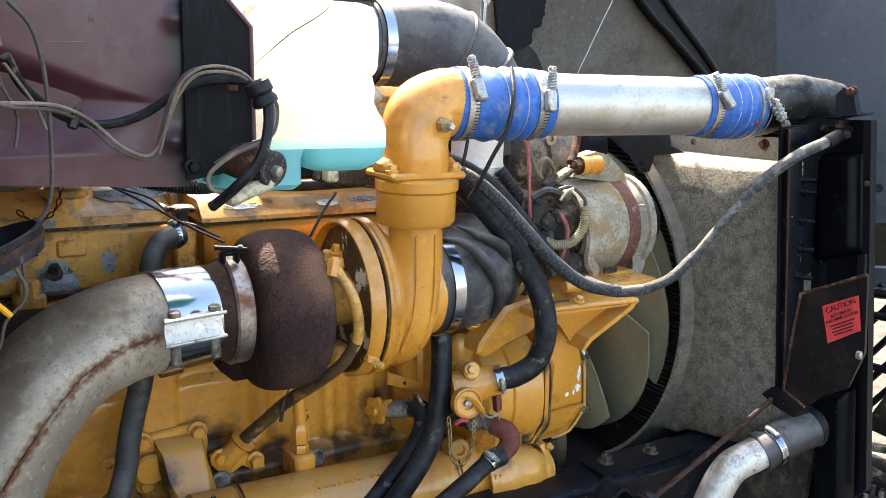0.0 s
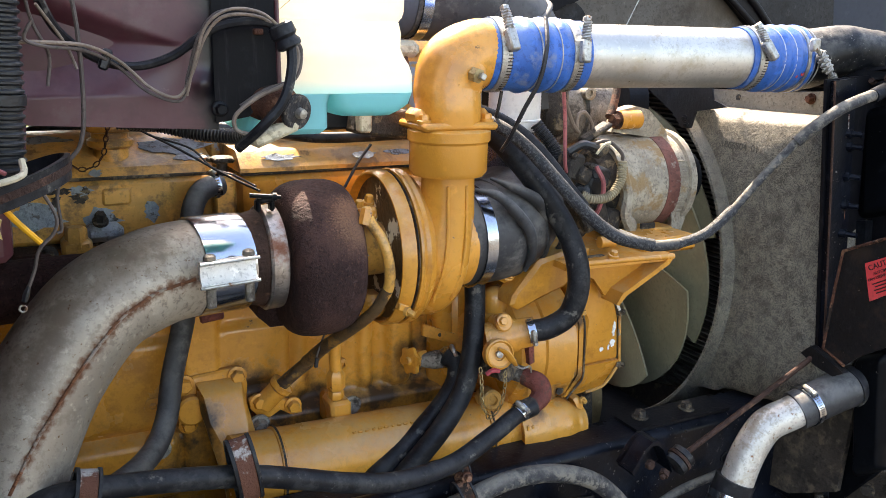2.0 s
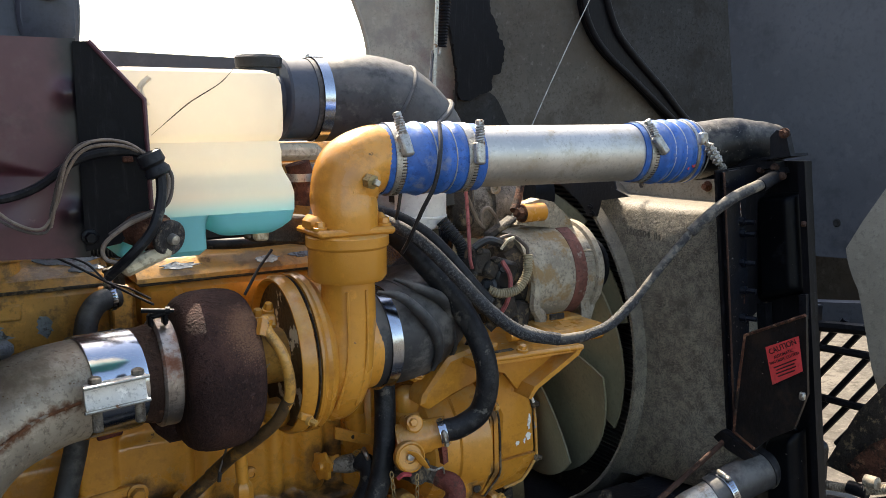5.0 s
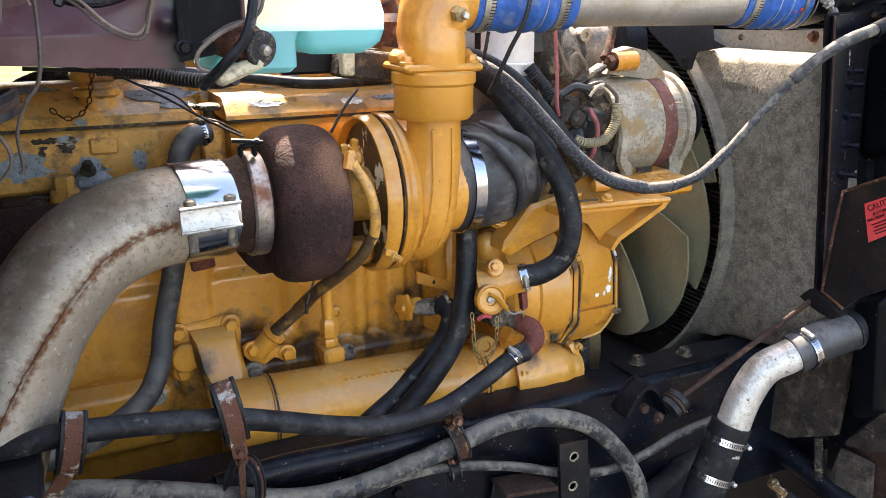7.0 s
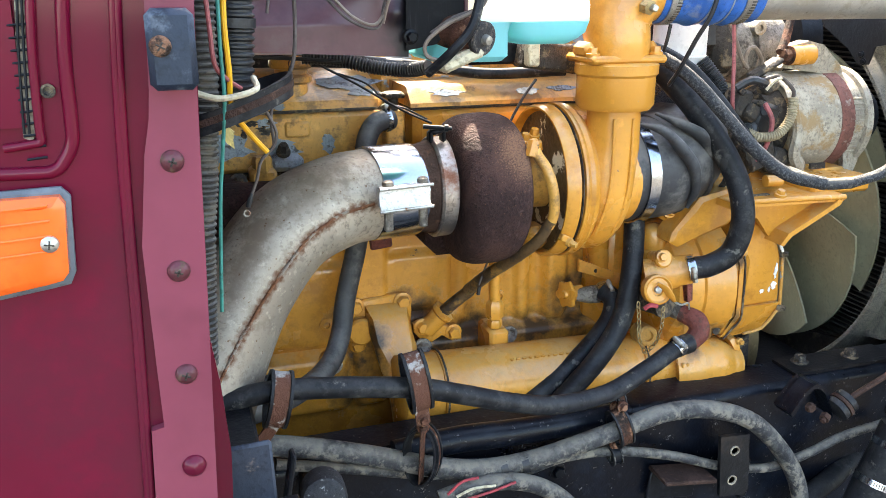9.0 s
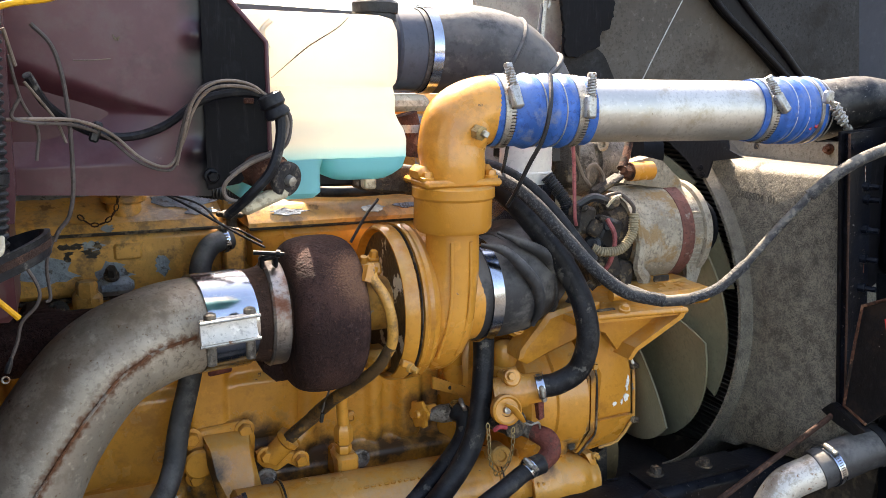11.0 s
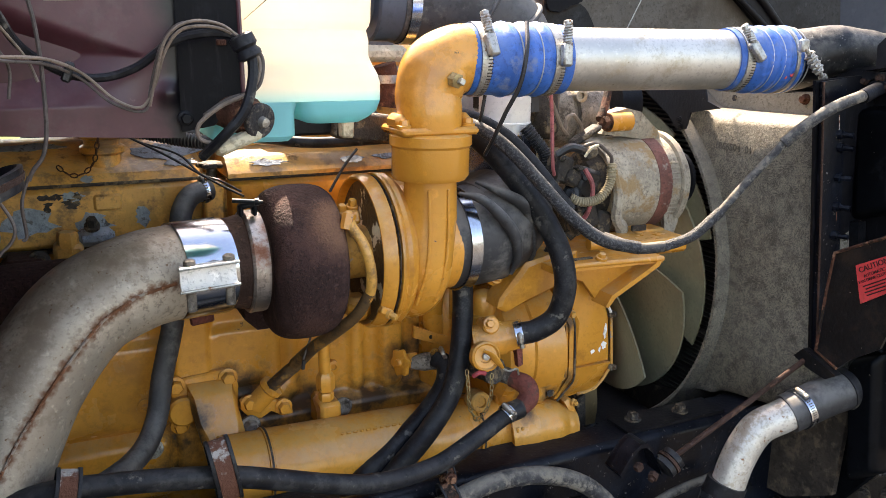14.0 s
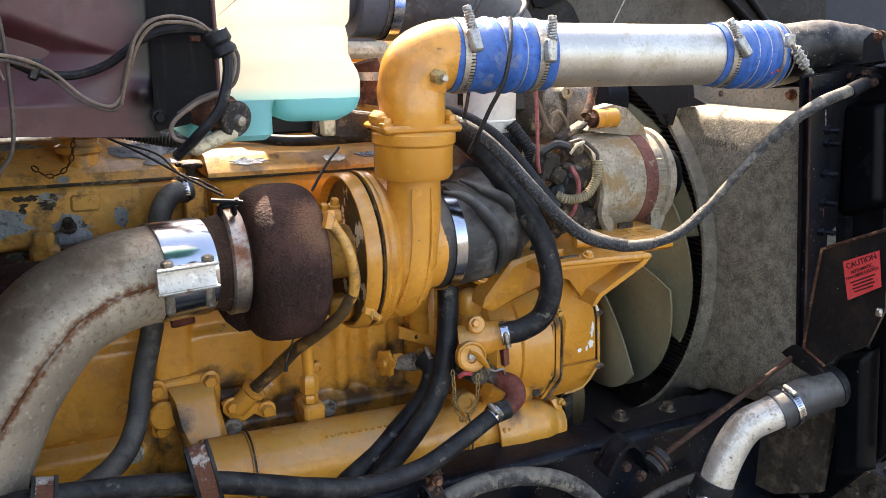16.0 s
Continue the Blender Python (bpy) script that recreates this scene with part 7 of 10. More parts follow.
alternator()
for pts, r, mt, lab in (
        ([(1.121, 1.270, 1.494), (1.151, 1.260, 1.501), (1.180, 1.255, 1.479), (1.188, 1.260, 1.463)], 0.0035, W_GREY, "grey lead on the alternator terminals"),
        ([(1.136, 1.270, 1.454), (1.148, 1.260, 1.423), (1.146, 1.265, 1.378), (1.136, 1.280, 1.346)], 0.0045, W_PINK, "pale red battery lead on the alternator"),
        ([(1.069, 1.290, 1.592), (1.061, 1.270, 1.539), (1.059, 1.260, 1.470), (1.070, 1.270, 1.447)], 0.0034, W_PINK, "red sleeved wire hanging by the alternator"),
        ([(1.072, 1.310, 1.595), (1.082, 1.300, 1.566), (1.100, 1.300, 1.530), (1.122, 1.310, 1.512)], 0.004, W_TAN, "tan wire by the alternator"),
        ([(1.116, 1.310, 1.512), (1.118, 1.310, 1.541), (1.133, 1.310, 1.548), (1.153, 1.315, 1.529), (1.161, 1.320, 1.510)], 0.004, W_TAN, "looped tan wire by the alternator"),
        ([(1.080, 1.280, 1.481), (1.103, 1.270, 1.495), (1.130, 1.265, 1.488)], 0.008, BLACK_PLASTIC, "black cable boot on the alternator"),
        ([(1.125, 1.300, 1.320), (1.155, 1.290, 1.347), (1.195, 1.290, 1.338)], 0.010, GREASE, "greasy black cable under the alternator")):
    wire(pts, r, mt, lab)
single("wire_conduit", corrugated([(1.188, 1.260, 1.463), (1.183, 1.255, 1.427), (1.160, 1.255, 1.400), (1.126, 1.260, 1.395), (1.107, 1.270, 1.403)], 0.0085, 0.0045, 0.2, 14), mat("ivory_conduit", (0.30, 0.25, 0.16), 0.6, 0, 0.2, 30, 0.2, 120), "tan corrugated wire conduit on the alternator", "conduit")
single("wire_conduit", corrugated([(1.060, 1.360, 1.525), (1.073, 1.350, 1.505), (1.090, 1.340, 1.479), (1.094, 1.330, 1.448)], 0.012, 0.005, 0.16, 14), BLACK_PLASTIC, "black corrugated wire conduit behind the hoses", "conduit")
single("cable_tie", Geo().tube([(1.120, 1.250, 1.480), (1.131, 1.245, 1.496), (1.145, 1.245, 1.500)], 0.0028, 6), IVORY, "white cable tie on the alternator leads", "cable tie")


def ac_compressor():
    t = thing("ac_compressor", (1.20, 1.46, 1.46), "grimy grey air conditioning compressor behind the alternator", "compressor")
    part("body", Geo().lathe(Vector((1.145, 1.460, 1.535)), (1, 0, 0), [(0, 0.05), (0.004, 0.062), (0.05, 0.066), (0.052, 0.060), (0.06, 0.060), (0.062, 0.070), (0.13, 0.070), (0.135, 0.06)], 40), GRIMY, t)
    part("head", Geo().box((1.134, 1.410, 1.545), (0.05, 0.05, 0.10), bev=0.014), GREASE, t)
    part("ear", Geo().lathe((1.208, 1.400, 1.577), (0, -1, 0), [(-0.02, 0.013), (0.006, 0.013), (0.006, 0.006), (0.0, 0.006)], 18), ALT, t)
    for k in range(3):
        g = Vector((1.133, 1.400, 1.562)) + Z * (-0.028 * k)
        part("label_line", Geo().box(tuple(g), (0.02, 0.003, 0.003), None, 0.001), GREASE, t)
    part("pipe", Geo().tube([(1.266, 1.450, 1.578), (1.280, 1.440, 1.567), (1.296, 1.440, 1.544)], 0.007, 10), BLACK, t)
    part("clutch", Geo().lathe((1.33, 1.50, 1.55), X, [(0, 0.08), (0.05, 0.08), (0.052, 0.06)], 36), BLACK, t)
    return t


ac_compressor()


def fuel_filter():
    t = thing("filter_can", (1.02, 1.42, 1.45), "white spin-on filter canister hanging behind the hoses", "filter")
    c = Vector((1.049, 1.420, 1.504))
    part("can", Geo().lathe(c, Z, [(0.0, 0.030), (0.003, 0.046), (0.012, 0.050), (0.17, 0.050), (0.175, 0.045)], 40), WHITE_CAN, t)
    part("seam", Geo().lathe(c + Z * 0.022, Z, [(0, 0.0503), (0.001, 0.0515), (0.004, 0.0515), (0.005, 0.0503)], 40), WHITE_CAN, t)
    part("drain", Geo().lathe(c - Z * 0.03, Z, [(0, 0.012), (0.031, 0.016)], 16), BLACK_PLASTIC, t)
    part("bracket", Geo().box(tuple(c + Vector((0.0, 0.06, 0.09))), (0.05, 0.06, 0.10), bev=0.006), BLACK, t)
    return t


fuel_filter()


def accessory_bracket():
    t = thing("accessory_bracket", (1.10, 1.25, 1.20), "yellow cast alternator bracket with a triangular gusset", "bracket")
    zt = Vector((1.243, 1.170, 1.301)).z
    # shelf
    x0, x1 = Vector((1.020, 1.190, 1.300)).x, Vector((1.248, 1.170, 1.301)).x
    part("shelf", Geo().prism([(x0, 1.185, zt), (x1, 1.17, zt), (x1 + 0.01, 1.40, zt), (x0, 1.40, zt)], (0, 0, -0.012)), YELLOW, t)
    # front web: long edge along the shelf, sloping back to the block
    web = [(1.026, 1.190, 1.298), (1.246, 1.168, 1.299), (1.238, 1.168, 1.285), (1.153, 1.180, 1.231), (1.147, 1.190, 1.210), (1.112, 1.190, 1.254), (1.038, 1.190, 1.283)]
    part("web", Geo().prism([Vector(q) + Y * 0.034 for q in web], (0, 0.012, 0)), YELLOW, t)
    part("lower_rim", Geo().prism([(1.247, 1.166, 1.300), (1.238, 1.166, 1.284), (1.196, 1.172, 1.257), (1.153, 1.178, 1.230), (1.146, 1.188, 1.209), (1.139, 1.188, 1.212), (1.145, 1.178, 1.236), (1.190, 1.172, 1.264), (1.230, 1.166, 1.290), (1.234, 1.166, 1.300)], (0, 0.046, 0)), YELLOW, t)
    part("top_rim", Geo().tube([(1.246, 1.167, 1.298), (1.150, 1.176, 1.299), (1.060, 1.186, 1.298)], 0.0050, 10, 2), YELLOW, t)
    arm = [(0.940, 1.230, 1.222), (0.944, 1.230, 1.239), (0.977, 1.230, 1.278), (0.992, 1.225, 1.301), (1.043, 1.220, 1.313), (1.094, 1.215, 1.315), (1.095, 1.215, 1.290), (1.050, 1.220, 1.249), (0.998, 1.230, 1.226), (0.957, 1.230, 1.212)]
    part("arm", Geo().prism([Vector(q) + Y * 0.05 for q in arm], (0, -0.05, 0), 0.006), YELLOW, t)
    part("slot", Geo().box((1.100, 1.212, 1.3015), (0.040, 0.010, 0.003), bev=0.001), GREASE, t)
    part("slot", Geo().lathe((1.136, 1.205, 1.3010), Z, [(0, 0.007), (0.002, 0.007), (0.002, 0.0)], 16), GREASE, t)
    part("knuckle", Geo().lathe((1.124, 1.230, 1.321), (1, -0.1, 0), [(0, 0.011), (0.03, 0.011), (0.032, 0.008)], 14), YELLOW, t)
    bolt(t, (1.122, 1.185, 1.308), (0, -0.3, 1), 0.008, 0.006, YELLOW)
    part("cradle", Geo().box((1.269, 1.250, 1.309), (0.13, 0.10, 0.03), bev=0.006), YELLOW, t)
    return t


accessory_bracket()

# ---- lower radiator hose ----
WORN_ALU = mat("worn_silver_coating", (0.50, 0.47, 0.42), 0.42, 0.45, 0.18, 14, 0.15, 150, spots=(0.25, 0.12, 0.06), spot_at=0.63, spot_scale=60, spot_soft=0.03, grime=(0.33, 0.28, 0.22), grime_at=0.57, grime_scale=26, speck=0.3)


def lower_hose():
    t = thing("coolant_pipe", (1.278, 1.020, 0.758), "scuffed aluminium coolant elbow with black rubber sleeves", "coolant pipe")
    pts = [(1.455, 1.001, 1.034), (1.420, 1.012, 1.018), (1.375, 1.026, 0.995), (1.340, 1.028, 0.950), (1.318, 1.027, 0.898), (1.300, 1.026, 0.845)]
    part("elbow", Geo().tube(pts, 0.0305, 36, 10), WORN_ALU, t, "scuffed bare aluminium elbow, rust-stained")
    part("sleeve", Geo().tube([(1.550, 0.983, 1.061), (1.500, 0.992, 1.049), (1.430, 1.012, 1.020)], 0.0365, 36, 6), BOOT, t, "dusty black rubber sleeve")
    part("sleeve_lip", Geo().tube([(1.552, 0.983, 1.062), (1.535, 0.985, 1.058)], 0.0385, 36, 2), RUBBER, t)
    part("sleeve", Geo().tube([(1.317, 1.029, 0.900), (1.302, 1.032, 0.853), (1.278, 1.037, 0.773), (1.268, 1.039, 0.737)], 0.0365, 36, 6), RUBBER, t, "black rubber sleeve")
    part("lower_tube", Geo().tube([(1.278, 1.037, 0.773), (1.250, 1.035, 0.703), (1.220, 1.044, 0.612)], 0.031, 30, 6), WORN_ALU, t)
    return t


lower_hose()
worm_clamp((1.452, 1.005, 1.030), (0.92, -0.05, 0.28), 0.0365, (0.1, -0.2, 1), "wide bright hose clamp on the lower radiator hose", 0.015)
worm_clamp((1.307, 1.031, 0.866), (-0.30, -0.05, -0.80), 0.0365, (0.9, -0.4, 0), width=0.013)
worm_clamp((1.285, 1.035, 0.793), (-0.33, -0.05, -0.80), 0.0365, (0.9, -0.4, 0), width=0.013)


def stay_rod():
    t = thing("radiator_stay", (1.177, 1.120, 0.874), "rusty radiator stay rod with rubber-bushed bracket", "stay rod")
    part("rod", Geo().tube([(1.204, 1.060, 0.954), (1.309, 1.045, 1.017), (1.468, 1.030, 1.105), (1.485, 1.028, 1.120)], 0.0052, 12, 3), DARK_RUST, t)
    strap = [(1.100, 0.945), (1.128, 0.984), (1.142, 0.994), (1.156, 0.993), (1.172, 0.980), (1.200, 0.930)]
    inner = [(x * 0.90 + 1.150 * 0.10, z - 0.008) for x, z in strap]
    part("angle", Geo().prism([(x, 1.066, z) for x, z in strap + inner[::-1]], (0, 0.045, 0)), RAIL, t)
    part("angle_web", Geo().prism([(x, 1.100, z) for x, z in strap], (0, 0.006, 0)), RAIL, t)
    # pale disc paints the white glint at the hole
    part("web_hole", Geo().lathe((1.128, 1.099, 0.950), Y, [(-0.001, 0.012), (0.002, 0.012), (0.002, 0.0)], 16), PALE_DIRTY, t)
    ax = Vector((1, 0.05, 0.62)).normalized()
    c = Vector((1.206, 1.060, 0.952))
    for d in (-0.014, 0.006):
        part("bushing", Geo().lathe(c + ax * d, ax, [(-0.007, 0.018), (-0.005, 0.023), (0.005, 0.023), (0.007, 0.018)], 24), RUBBER, t)
    part("washer", Geo().lathe(c - ax * 0.004, ax, [(-0.003, 0.0245), (0.003, 0.0245)], 24), DARK_RUST, t)
    part("nut", Geo().lathe((1.167, 1.055, 0.937), (-0.8, -0.4, -0.4), [(0, 0.009), (0.010, 0.009), (0.010, 0.005), (0.016, 0.005)], 6), DARK_RUST, t)
    part("end_fork", Geo().prism([(1.475, 1.051, 1.114), (1.475, 1.032, 1.134), (1.475, 0.995, 1.122), (1.475, 0.957, 1.108), (1.475, 0.978, 1.094), (1.475, 1.016, 1.100)], (0.02, 0, 0), 0.004), GUARD, t)
    part("nut", Geo().lathe((1.135, 1.065, 0.955), (0, -1, 0), [(0, 0.009), (0.008, 0.009), (0.010, 0.007)], 6), DARK_RUST, t)
    return t


stay_rod()

# ---- hoses, clamps and brackets along the frame rail ----
hose("heater_hose", [(0.946, 1.155, 1.062), (0.909, 1.150, 1.056), (0.849, 1.130, 1.040), (0.759, 1.100, 1.024), (0.659, 1.080, 1.029), (0.578, 1.070, 1.051), (0.501, 1.060, 1.081), (0.429, 1.050, 1.108), (0.348, 1.050, 1.123), (0.270, 1.050, 1.133), (0.211, 1.050, 1.136), (0.152, 1.050, 1.128), (0.060, 1.050, 1.113)], 0.0150, RUBBER, "long black rubber heater hose along the engine")
worm_clamp((0.919, 1.152, 1.061), (0.8, 0.15, 0.45), 0.0150, (-0.2, -0.5, 1), width=0.015)


def pipe_elbow_fitting():
    t = thing("elbow_fitting", (0.965, 1.170, 1.077), "rust-red iron pipe elbow on a grey threaded nipple", "pipe elbow")
    part("nipple", Geo().tube([(0.931, 1.230, 1.104), (0.948, 1.210, 1.103), (0.965, 1.190, 1.096)], 0.0150, 20, 4), GRIMY, t)
    part("elbow", Geo().tube([(0.954, 1.200, 1.100), (0.968, 1.175, 1.094), (0.968, 1.165, 1.076), (0.948, 1.160, 1.061)], [0.0155, 0.018, 0.018, 0.0155], 22, 6), RUST_RED, t, "rust-red iron elbow")
    part("spigot", Geo().tube([(0.948, 1.160, 1.061), (0.917, 1.155, 1.058)], 0.0175, 18, 2), GREASE, t)
    return t


pipe_elbow_fitting()

# big hoses that drop behind the heater hose
hose("coolant_hose", [(0.892, 1.280, 1.283), (0.884, 1.260, 1.206), (0.867, 1.240, 1.129), (0.844, 1.230, 1.071), (0.797, 1.220, 1.016), (0.730, 1.210, 0.959), (0.668, 1.200, 0.903)], 0.0185, RUBBER, "black rubber coolant hose dropping past the block")
hose("coolant_hose", [(0.856, 1.310, 1.114), (0.866, 1.290, 1.105), (0.857, 1.280, 1.071), (0.817, 1.270, 1.030), (0.753, 1.250, 0.992), (0.680, 1.230, 0.952), (0.624, 1.220, 0.900)], 0.0175, RUBBER, "black rubber coolant hose from the drain tap")
worm_clamp((0.858, 1.310, 1.112), (1, 0.1, -0.2), 0.0175, (0, -0.6, 1))
hose("breather_hose", [(0.486, 1.420, 1.434), (0.458, 1.405, 1.432), (0.440, 1.395, 1.414), (0.431, 1.385, 1.385), (0.426, 1.370, 1.325), (0.406, 1.360, 1.230), (0.382, 1.350, 1.144), (0.366, 1.330, 1.081), (0.334, 1.280, 1.050), (0.273, 1.200, 1.052), (0.200, 1.140, 1.062), (0.090, 1.100, 1.062)], 0.0175, BOOT, "dusty black rubber hose from the cylinder head down the block")
worm_clamp((0.477, 1.416, 1.434), (1, 0.1, 0.12), 0.0175, (0, 0.3, 1))
hose("frame_hose", [(0.052, 1.100, 1.043), (0.148, 1.100, 1.036), (0.241, 1.100, 1.021), (0.356, 1.100, 0.985), (0.462, 1.100, 0.945), (0.546, 1.100, 0.925), (0.644, 1.100, 0.927), (0.775, 1.100, 0.951), (0.870, 1.100, 0.969), (0.960, 1.100, 0.960), (1.042, 1.095, 0.927), (1.107, 1.090, 0.864), (1.153, 1.085, 0.788), (1.178, 1.080, 0.688)], 0.0158, DUSTY, "dusty grey rubber hose looping along the frame rail")
for q, ax in (((0.612, 1.100, 0.922), (1, 0, 0.12)), ((0.575, 1.100, 0.921), (1, 0, 0.05))):
    single("tape_wrap", Geo().lathe(Vector(q), ax, [(-0.006, 0.0158), (-0.006, 0.0172), (0.006, 0.0172), (0.006, 0.0158)], 24), BLACK_PLASTIC, "black tape wrapped round a frame hose", "tape", "tape on the frame hose")
hose("air_line", [(0.225, 1.120, 0.982), (0.342, 1.120, 0.952), (0.468, 1.120, 0.917), (0.604, 1.120, 0.893), (0.695, 1.120, 0.905), (0.790, 1.120, 0.899), (0.901, 1.115, 0.872), (1.010, 1.115, 0.830), (1.107, 1.110, 0.812), (1.193, 1.110, 0.825), (1.267, 1.110, 0.847), (1.384, 1.120, 0.852)], 0.0085, DUSTY, "thin dusty black air line along the frame rail")
hose("lower_hose", [(0.465, 1.080, 0.898), (0.520, 1.080, 0.909), (0.577, 1.080, 0.908), (0.636, 1.080, 0.886), (0.689, 1.080, 0.841), (0.736, 1.080, 0.764)], 0.014, DUSTY, "worn grey hose with torn braid below the rail")
for k, pts in enumerate(([(0.473, 1.064, 0.915), (0.496, 1.064, 0.933), (0.523, 1.064, 0.935)], [(0.505, 1.062, 0.902), (0.542, 1.062, 0.907), (0.584, 1.062, 0.916)], [(0.487, 1.063, 0.909), (0.514, 1.063, 0.918), (0.551, 1.063, 0.916)])):
    wire(pts, 0.0022, (W_RED, W_RED, IVORY)[k], "torn red and white braid on a worn hose", "hose_braid", category="braid", steps=5)
hose("frame_tube", [(0.408, 1.135, 0.956), (0.512, 1.140, 0.960), (0.610, 1.140, 0.956), (0.728, 1.150, 0.948), (0.831, 1.160, 0.943)], 0.022, RAIL, "chipped black round tube above the frame rail", "tube")
hose("frame_hose", [(0.096, 1.100, 1.130), (0.171, 1.120, 1.117), (0.227, 1.140, 1.110)], 0.008, RUBBER, "thin black hose behind the heater hose")


def p_clamp(top, bottom, tail, r, wide=0.018, rust=RUST, facing=(0, -1, 0), narrow=0.42):
    """A rubber-lined metal strap round a hose, with a bolted tail."""
    top, bottom, tail = Vector(top), Vector(bottom), Vector(tail)
    t = thing("p_clamp", tuple(tail), "rusty steel p-clamp with rubber lining round a hose", "clamp", "p-clamps on the frame hoses")
    c = (top + bottom) / 2
    up = (top - bottom).normalized()
    h = (top - bottom).length / 2
    o = Vector(facing).normalized()
    side = up.cross(o).normalized()

    def loop(k, w, shift=0.0, thick=0.0022):
        g = Geo()
        m = 28
        vs, fs = [], []
        for i in range(m):
            a = 2 * math.pi * i / m
            d = up * math.cos(a) * (h + k) + o * math.sin(a) * (r + k)
            e = up * math.cos(a) * (h + k + thick) + o * math.sin(a) * (r + k + thick)
            q = c + side * shift
            vs += [q + d - side * w, q + d + side * w, q + e + side * w, q + e - side * w]
        for i in range(m):
            j = (i + 1) % m
            for s in range(4):
                fs.append((i * 4 + s, i * 4 + (s + 1) % 4, j * 4 + (s + 1) % 4, j * 4 + s))
        return g.add(vs, fs)
    part("lining", loop(0.0, wide * 0.62), RUBBER, t)
    part("strap", loop(0.0024, wide * narrow), rust, t)
    for k in (-1, 1):
        part("rubber_lip", loop(0.0018, wide * 0.085, k * wide * (narrow + 0.11), 0.0045), RUBBER, t)
    d = tail - bottom
    n = up.cross(o).normalized()
    part("tail", Geo().prism([bottom - n * wide * 0.4, bottom + n * wide * 0.4, tail + n * wide * 0.4, tail - n * wide * 0.4], (0, -0.004, 0)), rust, t)
    bolt(t, tuple(tail + Vector((0, -0.004, 0.006))), (0, -1, 0), 0.007, 0.006, RUST)
    return t


p_clamp((0.415, 1.050, 1.161), (0.428, 1.050, 1.080), (0.431, 1.050, 1.053), 0.022, 0.026, FLAKE)
p_clamp((0.443, 1.085, 1.025), (0.436, 1.085, 0.933), (0.433, 1.060, 1.036), 0.024, 0.022, RUST, (0.75, -0.66, 0), 0.16)
p_clamp((0.236, 1.050, 1.158), (0.221, 1.050, 1.089), (0.191, 1.070, 1.035), 0.022, 0.024, FLAKE)
p_clamp((0.778, 1.100, 0.984), (0.793, 1.100, 0.929), (0.785, 1.100, 0.991), 0.021, 0.020)
p_clamp((0.785, 1.115, 0.909), (0.789, 1.115, 0.884), (0.784, 1.115, 0.913), 0.011, 0.014, BLACK)
p_clamp((0.785, 1.120, 1.017), (0.792, 1.120, 0.982), (0.784, 1.120, 0.979), 0.014, 0.012)


def rail_bracket():
    t = thing("rail_bracket", (1.036, 1.100, 0.778), "black steel bracket plate with two holes on the frame", "bracket")
    part("plate", Geo().prism([(0.976, 1.085, 0.911), (1.035, 1.085, 0.907), (1.046, 1.085, 0.795), (1.037, 1.085, 0.785), (0.987, 1.085, 0.791)], (0, 0.008, 0)), GUARD, t)
    for q in ((1.007, 1.084, 0.880), (1.008, 1.084, 0.821)):
        part("hole", Geo().lathe(q, (0, -1, 0), [(-0.002, 0.0095), (0.0012, 0.0095), (0.0012, 0.0070), (-0.001, 0.0065), (-0.001, 0.0)], 16), PALE_DIRTY, t, "worn pale hole")
    part("arm", Geo().box((0.925, 1.112, 0.832), (0.105, 0.060, 0.008), Matrix.Rotation(radians(8), 4, "Y"), 0.002), DARK_RUST, t, "rusty angle arm")
    part("arm_web", Geo().box((0.922, 1.138, 0.800), (0.10, 0.008, 0.06), Matrix.Rotation(radians(8), 4, "Y"), 0.002), BLACK, t)
    part("web", Geo().box((1.041, 1.120, 0.812), (0.02, 0.06, 0.08), bev=0.004), BLACK, t)
    return t


rail_bracket()


def spring_bracket():
    t = thing("engine_mount", (1.240, 1.200, 0.942), "black front engine mount plate with bolts on the rail", "engine mount")
    a = Vector((1.212, 1.190, 0.952))
    part("plate", Geo().prism([(a.x - 0.02, 1.165, 0.956), (a.x + 0.22, 1.165, 0.956), (a.x + 0.22, 1.232, 0.956), (a.x - 0.02, 1.232, 0.956)], (0, 0, 0.006)), BLACK, t)
    for q in ((1.234, 1.206, 0.962), (1.345, 1.197, 0.962)):
        bolt(t, (q[0], q[1], 0.964), (0, 0, 1), 0.012, 0.011, GREASE)
    return t


spring_bracket()


